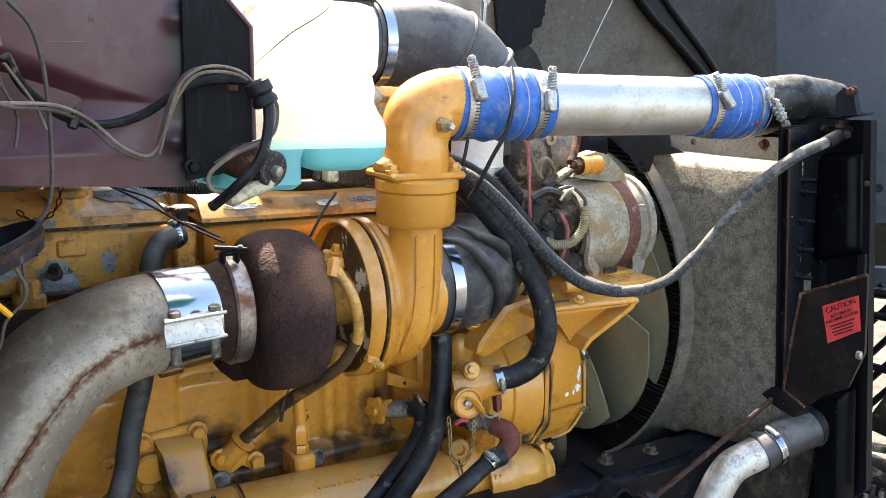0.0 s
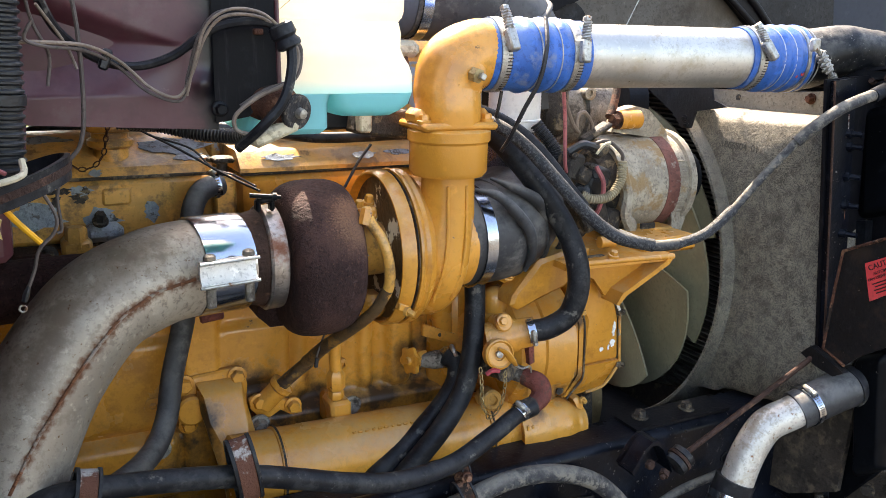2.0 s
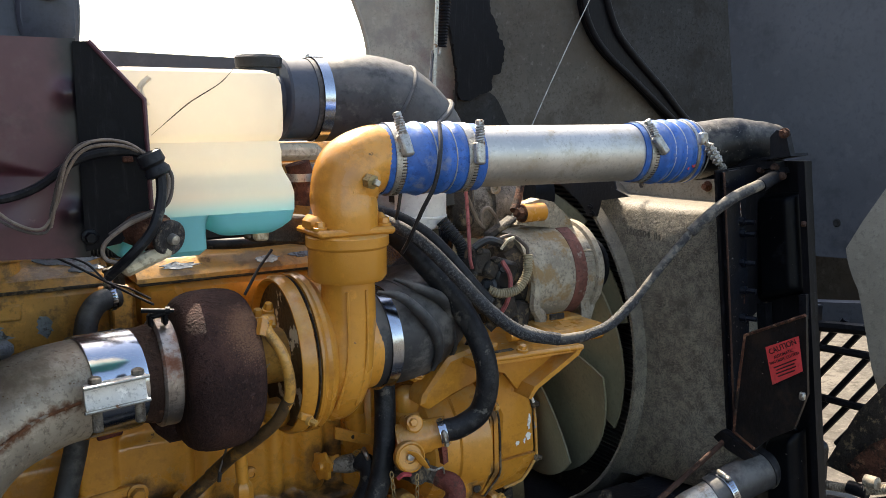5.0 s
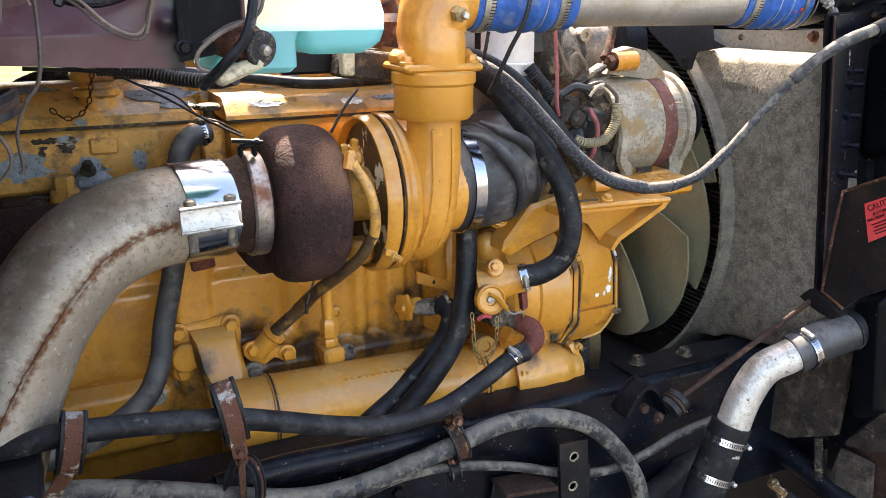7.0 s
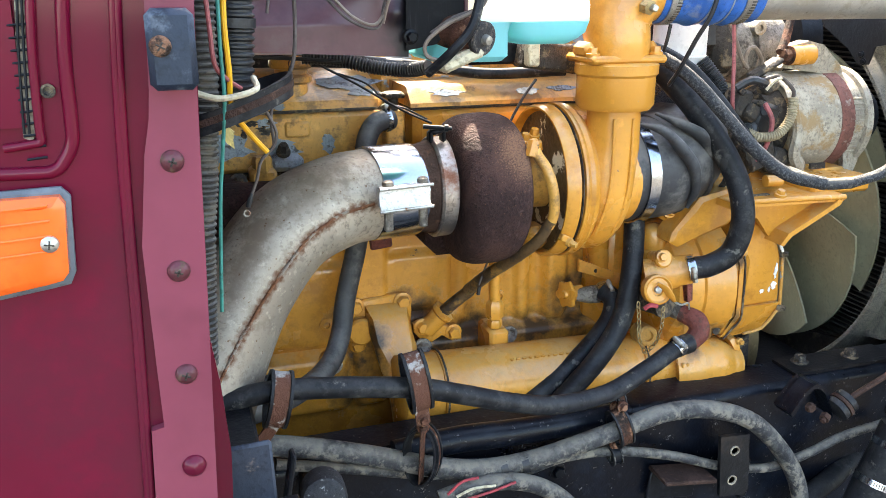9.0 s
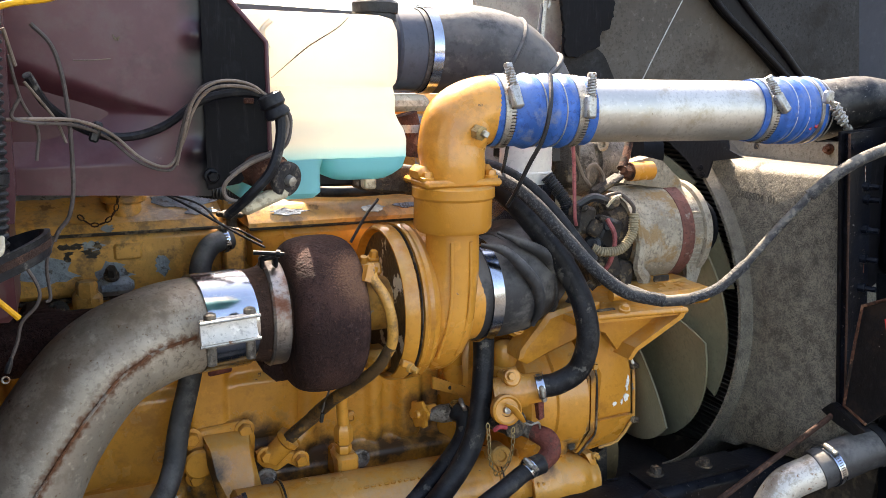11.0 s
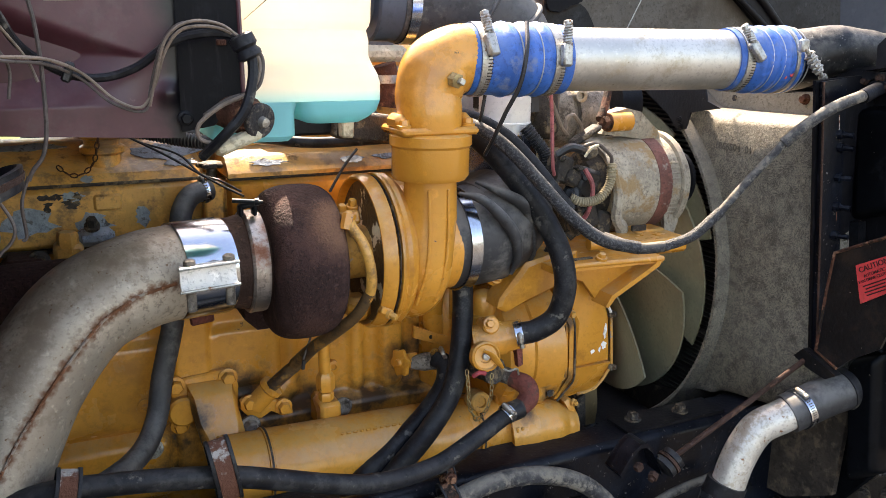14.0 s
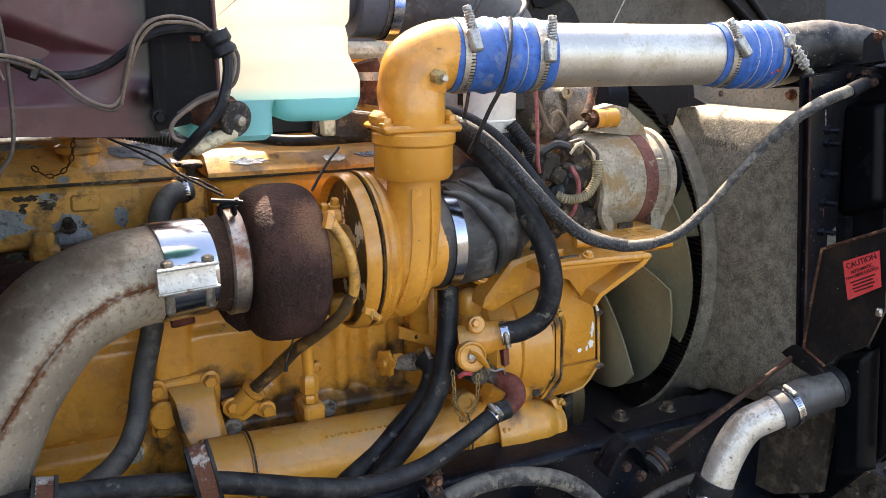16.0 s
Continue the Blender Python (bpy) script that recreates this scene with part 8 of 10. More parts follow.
def battery_box():
    t = thing("junction_box", (0.167, 0.800, 1.146), "dark blue-black metal box with chipped paint", "box")
    a, b = Vector((0.139, 0.800, 1.204)), Vector((0.198, 0.800, 1.083))
    part("case", Geo().box(((a.x + b.x) / 2, 0.803, (a.z + b.z) / 2 + 0.002), (b.x - a.x, 0.008, a.z - b.z), Matrix.Rotation(radians(-2), 4, "Y"), 0.003), mat("chipped_blue_black", (0.03, 0.038, 0.055), 0.5, 0, 0.2, 16, 0.2, 100, spots=(0.20, 0.15, 0.12), spot_at=0.66, spot_scale=22), t)
    part("ledge", Geo().box((0.178, 0.772, 1.136), (0.085, 0.055, 0.007), Matrix.Rotation(radians(-2), 4, "Y"), 0.002), BLACK, t)
    part("strut", Geo().box(((a.x + b.x) / 2, 0.95, a.z - 0.10), (0.05, 0.29, 0.04), bev=0.004), BLACK, t)
    part("strap", Geo().box((b.x + 0.012, 0.83, b.z + 0.03), (0.006, 0.02, 0.12), Matrix.Rotation(radians(10), 4, "Y"), 0.002), BLACK, t)
    s = thing("round_cap", (0.267, 0.950, 1.017), "speckled round black rubber cap beside the frame", "cap")
    part("dome", Geo().lathe((0.270, 0.950, 1.021), (-0.1, -0.9, 0.35), [(-0.08, 0.030), (-0.01, 0.030), (-0.004, 0.028), (0.0, 0.02), (0.001, 0.0)], 32), mat("speckled_rubber", (0.025, 0.025, 0.027), 0.7, 0, 0.3, 30, 0.5, 160, spots=(0.22, 0.22, 0.21), spot_at=0.63, spot_scale=120), s)
    part("arm", Geo().box((0.285, 1.060, 0.921), (0.05, 0.20, 0.05), bev=0.005), BLACK, s)
    return t


battery_box()

# ---- washer bottle and the boxes above the engine ----
def soft_level(m, z, depth, col):
    """Tints a milky plastic towards the fluid just above its level."""
    n, l = m.node_tree.nodes, m.node_tree.links
    b = n["Principled BSDF"]
    src = b.inputs["Base Color"].links[0].from_socket
    ends = [k.to_socket for k in src.links]
    tc = n.new("ShaderNodeTexCoord")
    sep = n.new("ShaderNodeSeparateXYZ")
    l.new(tc.outputs["Object"], sep.inputs[0])
    r = n.new("ShaderNodeMapRange")
    r.interpolation_type = "SMOOTHSTEP"
    r.inputs["From Min"].default_value, r.inputs["From Max"].default_value = z + depth, z - 0.3 * depth
    l.new(sep.outputs["Z"], r.inputs["Value"])
    x = n.new("ShaderNodeMix")
    x.data_type = "RGBA"
    l.new(r.outputs["Result"], x.inputs[0])
    l.new(src, x.inputs[6])
    x.inputs[7].default_value = (*col, 1)
    for e in ends:
        l.new(x.outputs[2], e)


def washer_bottle():
    t = thing("washer_bottle", (0.53, 0.99, 1.57), "milky white plastic washer bottle with teal fluid", "washer bottle")
    # outline rings from foot to shoulder: (height, left, right, front, back)
    yf, yb = 0.935, 1.065
    lv = Vector((0.560, 0.935, 1.613)).z
    base = Vector((0.560, 0.935, 1.587)).z
    top = Vector((0.511, 0.935, 1.770)).z
    xl, xr = Vector((0.454, 0.935, 1.687)).x - 0.04, Vector((0.602, 0.935, 1.732)).x
    xr2 = Vector((0.613, 0.935, 1.626)).x
    xl2 = Vector((0.514, 0.935, 1.597)).x

    def ring(z, x0, x1, y0, y1, r, n=6):
        pts = []
        for cx, cy, g in ((x1 - r, y0 + r, -90), (x1 - r, y1 - r, 0), (x0 + r, y1 - r, 90), (x0 + r, y0 + r, 180)):
            for i in range(n):
                a = radians(g + 90 * i / (n - 1))
                pts.append(Vector((cx + r * math.cos(a), cy + r * math.sin(a), z)))
        return pts

    def loft(rings):
        g = Geo()
        n = len(rings[0])
        g.add([p for r in rings for p in r], [(j * n + i, j * n + (i + 1) % n, (j + 1) * n + (i + 1) % n, (j + 1) * n + i) for j in range(len(rings) - 1) for i in range(n)] + [tuple(range(n)), tuple(range((len(rings) - 1) * n, len(rings) * n))])
        return g
    h = top - lv
    up = [ring(lv, xl + 0.02, xr2 - 0.001, yf, yb, 0.018), ring(lv + 0.12 * h, xl, xr2, yf, yb, 0.02), ring(lv + 0.19 * h, xl, xr2 - 0.002, yf + 0.004, yb, 0.02), ring(lv + 0.25 * h, xl, xr + 0.006, yf + 0.011, yb, 0.022), ring(lv + 0.31 * h, xl, xr + 0.002, yf + 0.012, yb, 0.022), ring(lv + 0.36 * h, xl, xr, yf + 0.009, yb, 0.02), ring(lv + 0.42 * h, xl, xr, yf + 0.008, yb, 0.02), ring(lv + 0.47 * h, xl, xr, yf + 0.011, yb, 0.022), ring(lv + 0.50 * h, xl, xr - 0.001, yf + 0.012, yb, 0.022), ring(lv + 0.53 * h, xl, xr, yf + 0.006, yb, 0.02), ring(lv + 0.57 * h, xl, xr, yf + 0.001, yb, 0.02), ring(lv + 0.70 * h, xl, xr, yf - 0.001, yb, 0.02), ring(lv + 0.83 * h, xl, xr, yf, yb, 0.02), ring(lv + 0.9 * h, xl, xr - 0.001, yf, yb, 0.02), ring(lv + 0.975 * h, xl + 0.003, xr - 0.005, yf + 0.004, yb - 0.004, 0.02), ring(top, xl + 0.012, xr - 0.016, yf + 0.014, yb - 0.014, 0.016)]
    soft_level(BOTTLE, lv, 0.022, (0.31, 0.71, 0.75))
    part("tank", loft(up), BOTTLE, t, "milky white plastic tank")
    dn = [ring(base, xl2 + 0.012, xr2 - 0.024, yf + 0.012, yb - 0.012, 0.016), ring(base + 0.006, xl2 + 0.003, xr2 - 0.014, yf + 0.003, yb - 0.004, 0.02), ring(base + 0.5 * (lv - base), xl2 - 0.002, xr2 - 0.005, yf, yb, 0.02), ring(lv - 0.0005, xl2 - 0.006, xr2 - 0.001, yf, yb, 0.018)]
    part("washer_fluid", loft(dn), TEAL, t, "teal washer fluid seen through the plastic")
    # foot towards the pump
    fz0 = Vector((0.493, 0.935, 1.569)).z
    fx0, fx1 = Vector((0.392, 0.935, 1.590)).x, Vector((0.507, 0.935, 1.585)).x
    ft = [ring(fz0, fx0 + 0.03, fx1 - 0.006, yf + 0.006, yb - 0.01, 0.012), ring(fz0 + 0.006, fx0 + 0.022, fx1, yf, yb, 0.014), ring(lv - 0.012, fx0 + 0.03, fx1, yf, yb, 0.014), ring(lv, xl + 0.02, fx1 + 0.004, yf, yb, 0.014)]
    part("washer_fluid", loft(ft), TEAL, t, "teal washer fluid seen through the plastic foot")
    c = Vector((0.589, 0.990, 1.782))
    part("filler_cap", Geo().lathe(c - Z * 0.016, Z, [(0, 0.024), (0.008, 0.024), (0.009, 0.0265), (0.020, 0.0275), (0.023, 0.025), (0.0235, 0.0)], 36), BLACK_PLASTIC, t, "black screw cap")
    part("seam", Geo().tube([(0.452, 0.9335, 1.700), (0.488, 0.9330, 1.730), (0.503, 0.9330, 1.740), (0.527, 0.9330, 1.755), (0.545, 0.938, 1.772)], [0.0003, 0.0007, 0.0007, 0.0005, 0.0003], 5), GREASE, t)
    part("handle_dent", Geo().tube([(0.450, 0.934, 1.730), (0.444, 0.935, 1.748), (0.454, 0.937, 1.759)], 0.003, 6), BOTTLE, t)
    return t


washer_bottle()


GRIMY_CAP = mat("grimy_speckled_cap", (0.035, 0.032, 0.032), 0.6, 0, 0.4, 30, 0.8, 300, spots=(0.14, 0.115, 0.095), spot_at=0.58, spot_scale=160, spot_soft=0.05, spec=0.25)


def washer_pump():
    t = thing("washer_pump", (0.460, 0.900, 1.577), "small washer pump with rusty body and black cap", "pump")
    p = Vector((0.457, 0.885, 1.597))
    ax = Vector((0.42, -0.88, -0.16)).normalized()
    part("motor", Geo().lathe(p - ax * 0.055, ax, [(-0.02, 0.020), (0.03, 0.021), (0.034, 0.0185), (0.045, 0.0175)], 26), RUST, t)
    part("cap", Geo().lathe(p - ax * 0.012, ax, [(0, 0.0165), (0.004, 0.0185), (0.008, 0.0185), (0.010, 0.0165), (0.0105, 0.0)], 28), GRIMY_CAP, t)
    part("shaft", Geo().lathe(p, ax, [(-0.002, 0.006), (0.005, 0.005), (0.006, 0.0)], 10), STEEL, t)
    part("bracket", Geo().prism([(0.434, 0.915, 1.597), (0.442, 0.915, 1.610), (0.459, 0.915, 1.611), (0.460, 0.915, 1.581), (0.442, 0.915, 1.582)], (0, 0.006, 0)), STEEL, t)
    part("connector", Geo().box((0.432, 0.895, 1.577), (0.052, 0.018, 0.014), Matrix.Rotation(radians(-22), 4, "Y"), 0.004), IVORY, t)
    return t


washer_pump()


def oversprayed(src, x0, x1, col):
    """A copy of a paint with dark overspray that sets in, unevenly, between two places along x."""
    m = src.copy()
    m.name = "oversprayed_paint"
    n, l = m.node_tree.nodes, m.node_tree.links
    b = n["Principled BSDF"]
    tc = n.new("ShaderNodeTexCoord")
    sep = n.new("ShaderNodeSeparateXYZ")
    l.new(tc.outputs["Object"], sep.inputs[0])
    t = n.new("ShaderNodeTexNoise")
    t.inputs["Scale"].default_value, t.inputs["Detail"].default_value = 30.0, 6.0
    l.new(tc.outputs["Object"], t.inputs["Vector"])
    w = n.new("ShaderNodeMath")
    w.operation = "MULTIPLY_ADD"
    l.new(t.outputs["Fac"], w.inputs[0])
    w.inputs[1].default_value = (x1 - x0) * 1.4
    l.new(sep.outputs["X"], w.inputs[2])
    r = n.new("ShaderNodeMapRange")
    r.interpolation_type = "SMOOTHSTEP"
    r.inputs["From Min"].default_value, r.inputs["From Max"].default_value = x0 + (x1 - x0) * 0.7, x1 + (x1 - x0) * 0.7
    l.new(w.outputs[0], r.inputs["Value"])
    x = n.new("ShaderNodeMix")
    x.data_type = "RGBA"
    l.new(r.outputs["Result"], x.inputs[0])
    l.new(b.inputs["Base Color"].links[0].from_socket, x.inputs[6])
    x.inputs[7].default_value = (*col, 1)
    l.new(x.outputs[2], b.inputs["Base Color"])
    return m


def relay_box():
    t = thing("cab_bracket", (0.25, 1.0, 1.59), "faded maroon steel bracket box with a black end plate", "bracket")
    def sheet(u, v):
        x = 0.150 + 0.237 * u
        low = 1.5885 - 0.05 * (x - 0.150)
        z = low + (1.7955 - low) * v
        fold, slope = 1.6625, 1.6615 + max(0.0, 0.353 - x) * 0.39
        deep = 0.036 * min(1.0, max(0.0, (0.353 - x) / 0.13))
        y = 0.943
        if fold <= z < slope:
            k = (slope - z) / (slope - fold)
            y += deep * k * k * (3 - 2 * k)
        elif z < fold:
            y += deep * max(0.0, 1 - (fold - z) / 0.05)
        for cx, cz in ((0.376, 1.742), (0.372, 1.624)):
            y -= 0.007 * math.exp(-((x - cx) ** 2 + (z - cz) ** 2) / 0.010 ** 2)
        return (x, y, z)
    part("panel", Geo().grid(sheet, 60, 96, 0.002, (0, 1, 0)), oversprayed(MAROON_DULL, 0.352, 0.384, (0.006, 0.006, 0.008)), t, angle=50)
    part("scratch", Geo().tube([(0.262, 0.9425, 1.715), (0.280, 0.9425, 1.7155), (0.296, 0.9425, 1.717)], 0.0005, 5, 2), W_TAN, t)
    part("rust_mark", Geo().prism([(0.299, 0.9428, 1.741), (0.302, 0.9428, 1.737), (0.306, 0.9428, 1.739), (0.304, 0.9428, 1.734), (0.300, 0.9428, 1.735)], (0, -0.0008, 0)), GREASE, t)
    # unseen deep box and tray, added to keep the sun off the cylinder head
    part("box_body", Geo().box((0.165, 1.53, 1.700), (0.51, 1.14, 0.17), bev=0.01), MAROON_DULL, t)
    part("rear_tray", Geo().box((0.455, 1.72, 1.645), (0.07, 0.74, 0.05), bev=0.006), MAROON_DULL, t)
    pl = [(0.383, 0.935, 1.792), (0.397, 0.925, 1.792), (0.443, 0.915, 1.736), (0.444, 0.915, 1.626), (0.414, 0.925, 1.591), (0.382, 0.935, 1.584)]
    part("end_plate", Geo().prism(pl, (0.004, 0.012, 0)), SMOOTH_BLACK, t, "black end plate")
    part("plate_edge", Geo().tube([(0.396, 0.923, 1.792), (0.443, 0.913, 1.736), (0.444, 0.913, 1.626)], 0.0025, 8, 1), MAROON_DULL, t)
    bolt(t, (0.386, 0.930, 1.599), (0, -1, 0), 0.006, 0.008, BLACK)
    part("tab", Geo().box((0.424, 0.915, 1.677), (0.010, 0.006, 0.006), bev=0.001), RUST, t)
    part("hanger", Geo().box((0.05, 1.05, 1.70), (0.32, 0.04, 0.10), bev=0.006), MAROON_DULL, t)
    return t


relay_box()


def dome_panel():
    """Dark end of the air cleaner housing, with a nut."""
    t = thing("air_cleaner", (0.2, 1.15, 1.6), "slate-dark round air cleaner end with a large nut", "air cleaner")
    out = smooth_path([(0.198, 1.050, 2.075), (0.274, 1.050, 2.010), (0.325, 1.050, 1.976), (0.368, 1.050, 1.944), (0.389, 1.050, 1.914), (0.402, 1.050, 1.876), (0.405, 1.050, 1.838), (0.401, 1.050, 1.790)], 0.006) + [Vector((0.395, 1.050, 1.774)), Vector((0.118, 1.050, 1.776)), Vector((0.125, 1.050, 2.062))]
    part("shell", Geo().prism(out, (0, 0.60, 0)), SLATE, t)
    part("shell_rim", Geo().tube(out[:-3], 0.004, 8, 1), SLATE, t)
    pl = [(0.376 + 0.031 * math.cos(g) , 1.049, 1.862 + 0.031 * math.sin(g)) for g in (radians(12 * k) for k in range(16))]
    pl += [(0.345, 1.049, 1.82), (0.349, 1.049, 1.802), (0.362, 1.049, 1.795), (0.396, 1.049, 1.795), (0.404, 1.049, 1.803)]
    part("stay_pad", Geo().prism(pl, (0, -0.008, 0), 0.004), SLATE, t)
    q = Vector((0.376, 1.038, 1.861))
    part("washer", Geo().lathe(q, (0, -1, 0), [(-0.004, 0.019), (0.003, 0.019), (0.004, 0.017)], 28), SLATE, t)
    part("nut", Geo().lathe(q, (0, -1, 0), [(0.003, 0.0145), (0.012, 0.0145), (0.014, 0.012)], 6), SLATE, t)
    part("stud", Geo().lathe(q, (0, -1, 0), [(0.01, 0.009), (0.018, 0.009), (0.022, 0.006), (0.023, 0.0)], 20), BLACK_PLASTIC, t)
    part("duct", Geo().lathe((0.55, 1.52, 1.75), X, [(-0.5, 0.044), (0.33, 0.044)], 40), SLATE, t)
    part("post", Geo().box((0.08, 1.22, 1.55), (0.20, 0.14, 0.30), bev=0.01), MAROON_DULL, t)
    return t


dome_panel()


def air_duct():
    t = thing("air_duct", (1.0, 1.5, 1.6), "black ribbed rubber air intake elbow with steel band", "air duct")
    pts = [(0.856, 1.520, 1.751), (0.898, 1.520, 1.751), (0.967, 1.510, 1.753), (1.032, 1.500, 1.736), (1.086, 1.490, 1.689), (1.116, 1.480, 1.621), (1.125, 1.470, 1.541)]
    part("elbow", Geo().tube(pts, [0.076, 0.079, 0.084, 0.086, 0.084, 0.080, 0.076], 44, 8), BOOT, t)
    for a, b, c in (((1.022, 1.503, 1.740), 0.55, 0.0865), ((1.078, 1.491, 1.699), 0.95, 0.0855), ((1.108, 1.484, 1.645), 1.25, 0.083)):
        ax = Vector((math.cos(b), -0.03, -math.sin(b)))
        u = Vector((0, -1, 0)) - ax * Vector((0, -1, 0)).dot(ax)
        u.normalize()
        part("rib", Geo().tube(arc(a, u, ax.cross(u), c, 0, 351, 39), 0.0055, 8, 1, True), BOOT, t)
    part("inlet", Geo().lathe(Vector((0.856, 1.520, 1.751)) - X * 0.05, X, [(0, 0.070), (0.004, 0.074), (0.07, 0.074)], 36), SLATE, t)
    return t


air_duct()
worm_clamp((0.876, 1.520, 1.751), (1, 0, 0), 0.0785, (0, 0.5, 1), "wide bright steel band on the air intake elbow", 0.020)

# slate beam seen behind the bottle
single("fender_top", Geo().prism([(0.336, 2.360, 1.912), (0.644, 2.360, 1.890), (1.245, 2.360, 1.877), (1.419, 2.360, 1.870), (1.429, 2.360, 1.429), (0.330, 2.360, 1.465)], (0, 0.10, 0)), SLATE_WALL, "slate grey top of the far fender", "fender")
hose("heater_hose", [(0.185, 1.750, 1.440), (0.207, 1.750, 1.470), (0.232, 1.750, 1.486), (0.276, 1.750, 1.497), (0.360, 1.750, 1.499), (0.500, 1.750, 1.492)], 0.024, RUBBER, "black rubber hose arching over the rocker cover")
# small fittings behind the bottle and under it
hose("fuel_line", [(0.353, 1.420, 1.537), (0.436, 1.420, 1.532), (0.506, 1.420, 1.525)], 0.011, BLACK_PLASTIC, "black corrugated line on top of the engine", "line")
single("wire_conduit", corrugated([(0.325, 1.330, 1.550), (0.375, 1.320, 1.546), (0.432, 1.300, 1.534), (0.478, 1.270, 1.531), (0.500, 1.240, 1.538)], 0.0105, 0.005, 0.14, 16), BLACK_PLASTIC, "black corrugated conduit under the bracket box", "conduit", "wiring conduits")
hose("fuel_line", [(0.506, 1.420, 1.527), (0.588, 1.420, 1.515), (0.669, 1.400, 1.508), (0.794, 1.380, 1.512)], 0.0095, RUBBER, "black rubber line on top of the engine", "line")
wire([(0.352, 1.400, 1.537), (0.418, 1.370, 1.501), (0.475, 1.330, 1.466), (0.510, 1.260, 1.450)], 0.0019, BLACK_PLASTIC, "thin black wire over the engine")
wire([(0.383, 1.410, 1.519), (0.437, 1.390, 1.500), (0.466, 1.370, 1.470), (0.490, 1.340, 1.463), (0.515, 1.300, 1.450)], 0.0017, BLACK_PLASTIC, "thin black wire over the engine")
wire([(0.716, 1.330, 1.503), (0.686, 1.310, 1.478), (0.655, 1.290, 1.442)], 0.0024, BLACK_PLASTIC, "short black wire beside the turbocharger")
wire([(0.611, 1.270, 1.209), (0.602, 1.270, 1.186), (0.596, 1.270, 1.169)], 0.0018, W_GREY, "loose thin wire end under the turbocharger")
single("wire_lug", Geo().box((0.596, 1.270, 1.159), (0.006, 0.004, 0.016), Matrix.Rotation(radians(8), 4, "Y"), 0.001), BLACK_PLASTIC, "small black wire terminal under the turbocharger", "terminal")


def muffler_plate():
    """Dusty pale bar and plate under the bottle."""
    t = thing("support_bar", (0.713, 1.300, 1.540), "dusty steel support bar under the washer bottle", "bracket")
    part("bar", Geo().box((0.707, 1.270, 1.547), (0.10, 0.05, 0.045), Matrix.Rotation(radians(8), 4, "Y"), 0.005), GREASE, t)
    part("cap", Geo().box((0.668, 1.245, 1.554), (0.02, 0.03, 0.04), bev=0.003), IVORY, t)
    part("stay", Geo().box((0.658, 1.300, 1.552), (0.16, 0.04, 0.035), bev=0.004), BLACK, t)
    return t


muffler_plate()

# ---- wiring beside the cab ----
single("wire_conduit", corrugated([(0.193, 0.785, 1.743), (0.190, 0.785, 1.685), (0.188, 0.785, 1.629), (0.184, 0.785, 1.563)], 0.0172, 0.0065, 0.13, 24), BLACK_PLASTIC, "thick black corrugated wiring conduit by the cab", "conduit", "wiring conduits")
single("wire_conduit", corrugated([(0.163, 0.755, 1.670), (0.159, 0.755, 1.626), (0.158, 0.755, 1.581), (0.154, 0.755, 1.536), (0.151, 0.755, 1.495), (0.144, 0.755, 1.436), (0.137, 0.755, 1.323)], 0.0126, 0.0055, 0.12, 24), mat("dusty_conduit", (0.026, 0.025, 0.024), 0.5, 0, 0.3, 16, 0.2, 120, dust=(0.13, 0.118, 0.10), dust_amount=0.6, spots=(0.10, 0.088, 0.07), spot_at=0.57, spot_scale=40, spot_soft=0.05), "dusty grey corrugated wiring conduit by the cab", "conduit", "wiring conduits")
single("cable_tie", Geo().lathe((0.187, 0.785, 1.622), (0.05, 0, 1), [(-0.004, 0.0175), (-0.004, 0.0200), (0.004, 0.0200), (0.004, 0.0175)], 30), BLACK_PLASTIC, "black cable tie round the conduits", "cable tie")


def hose_loop():
    t = thing("hose_strap", (0.180, 0.750, 1.558), "ring of cut rubber hose holding the conduits", "strap")
    c = Vector((0.182, 0.765, 1.554))
    n = 36

    def ringg(dz, rx, ry, th, hh=0.009):
        g = Geo()
        vs, fs = [], []
        for i in range(n):
            a = 2 * math.pi * i / n
            x, y = math.cos(a), math.sin(a)
            tilt = 0.018 * x
            for k, h in ((0, -hh), (0, hh), (th, hh), (th, -hh)):
                vs.append(c + Vector(((rx + k) * x, (ry + k) * y, h + dz + tilt)))
        for i in range(n):
            j = (i + 1) % n
            fs += [(i * 4 + s, i * 4 + (s + 1) % 4, j * 4 + (s + 1) % 4, j * 4 + s) for s in range(4)]
        return g.add(vs, fs)
    part("band", ringg(0.0, 0.047, 0.040, 0.004), RUBBER, t)
    part("stripe", ringg(0.001, 0.0510, 0.0440, 0.0008, 0.003), DARK_RUST, t, "worn red-brown stripe")
    part("tie", Geo().tube([(0.146, 0.725, 1.572), (0.169, 0.718, 1.566), (0.197, 0.725, 1.571), (0.199, 0.755, 1.578)], 0.0026, 8), IVORY, t, "white cable tie")
    return t


hose_loop()
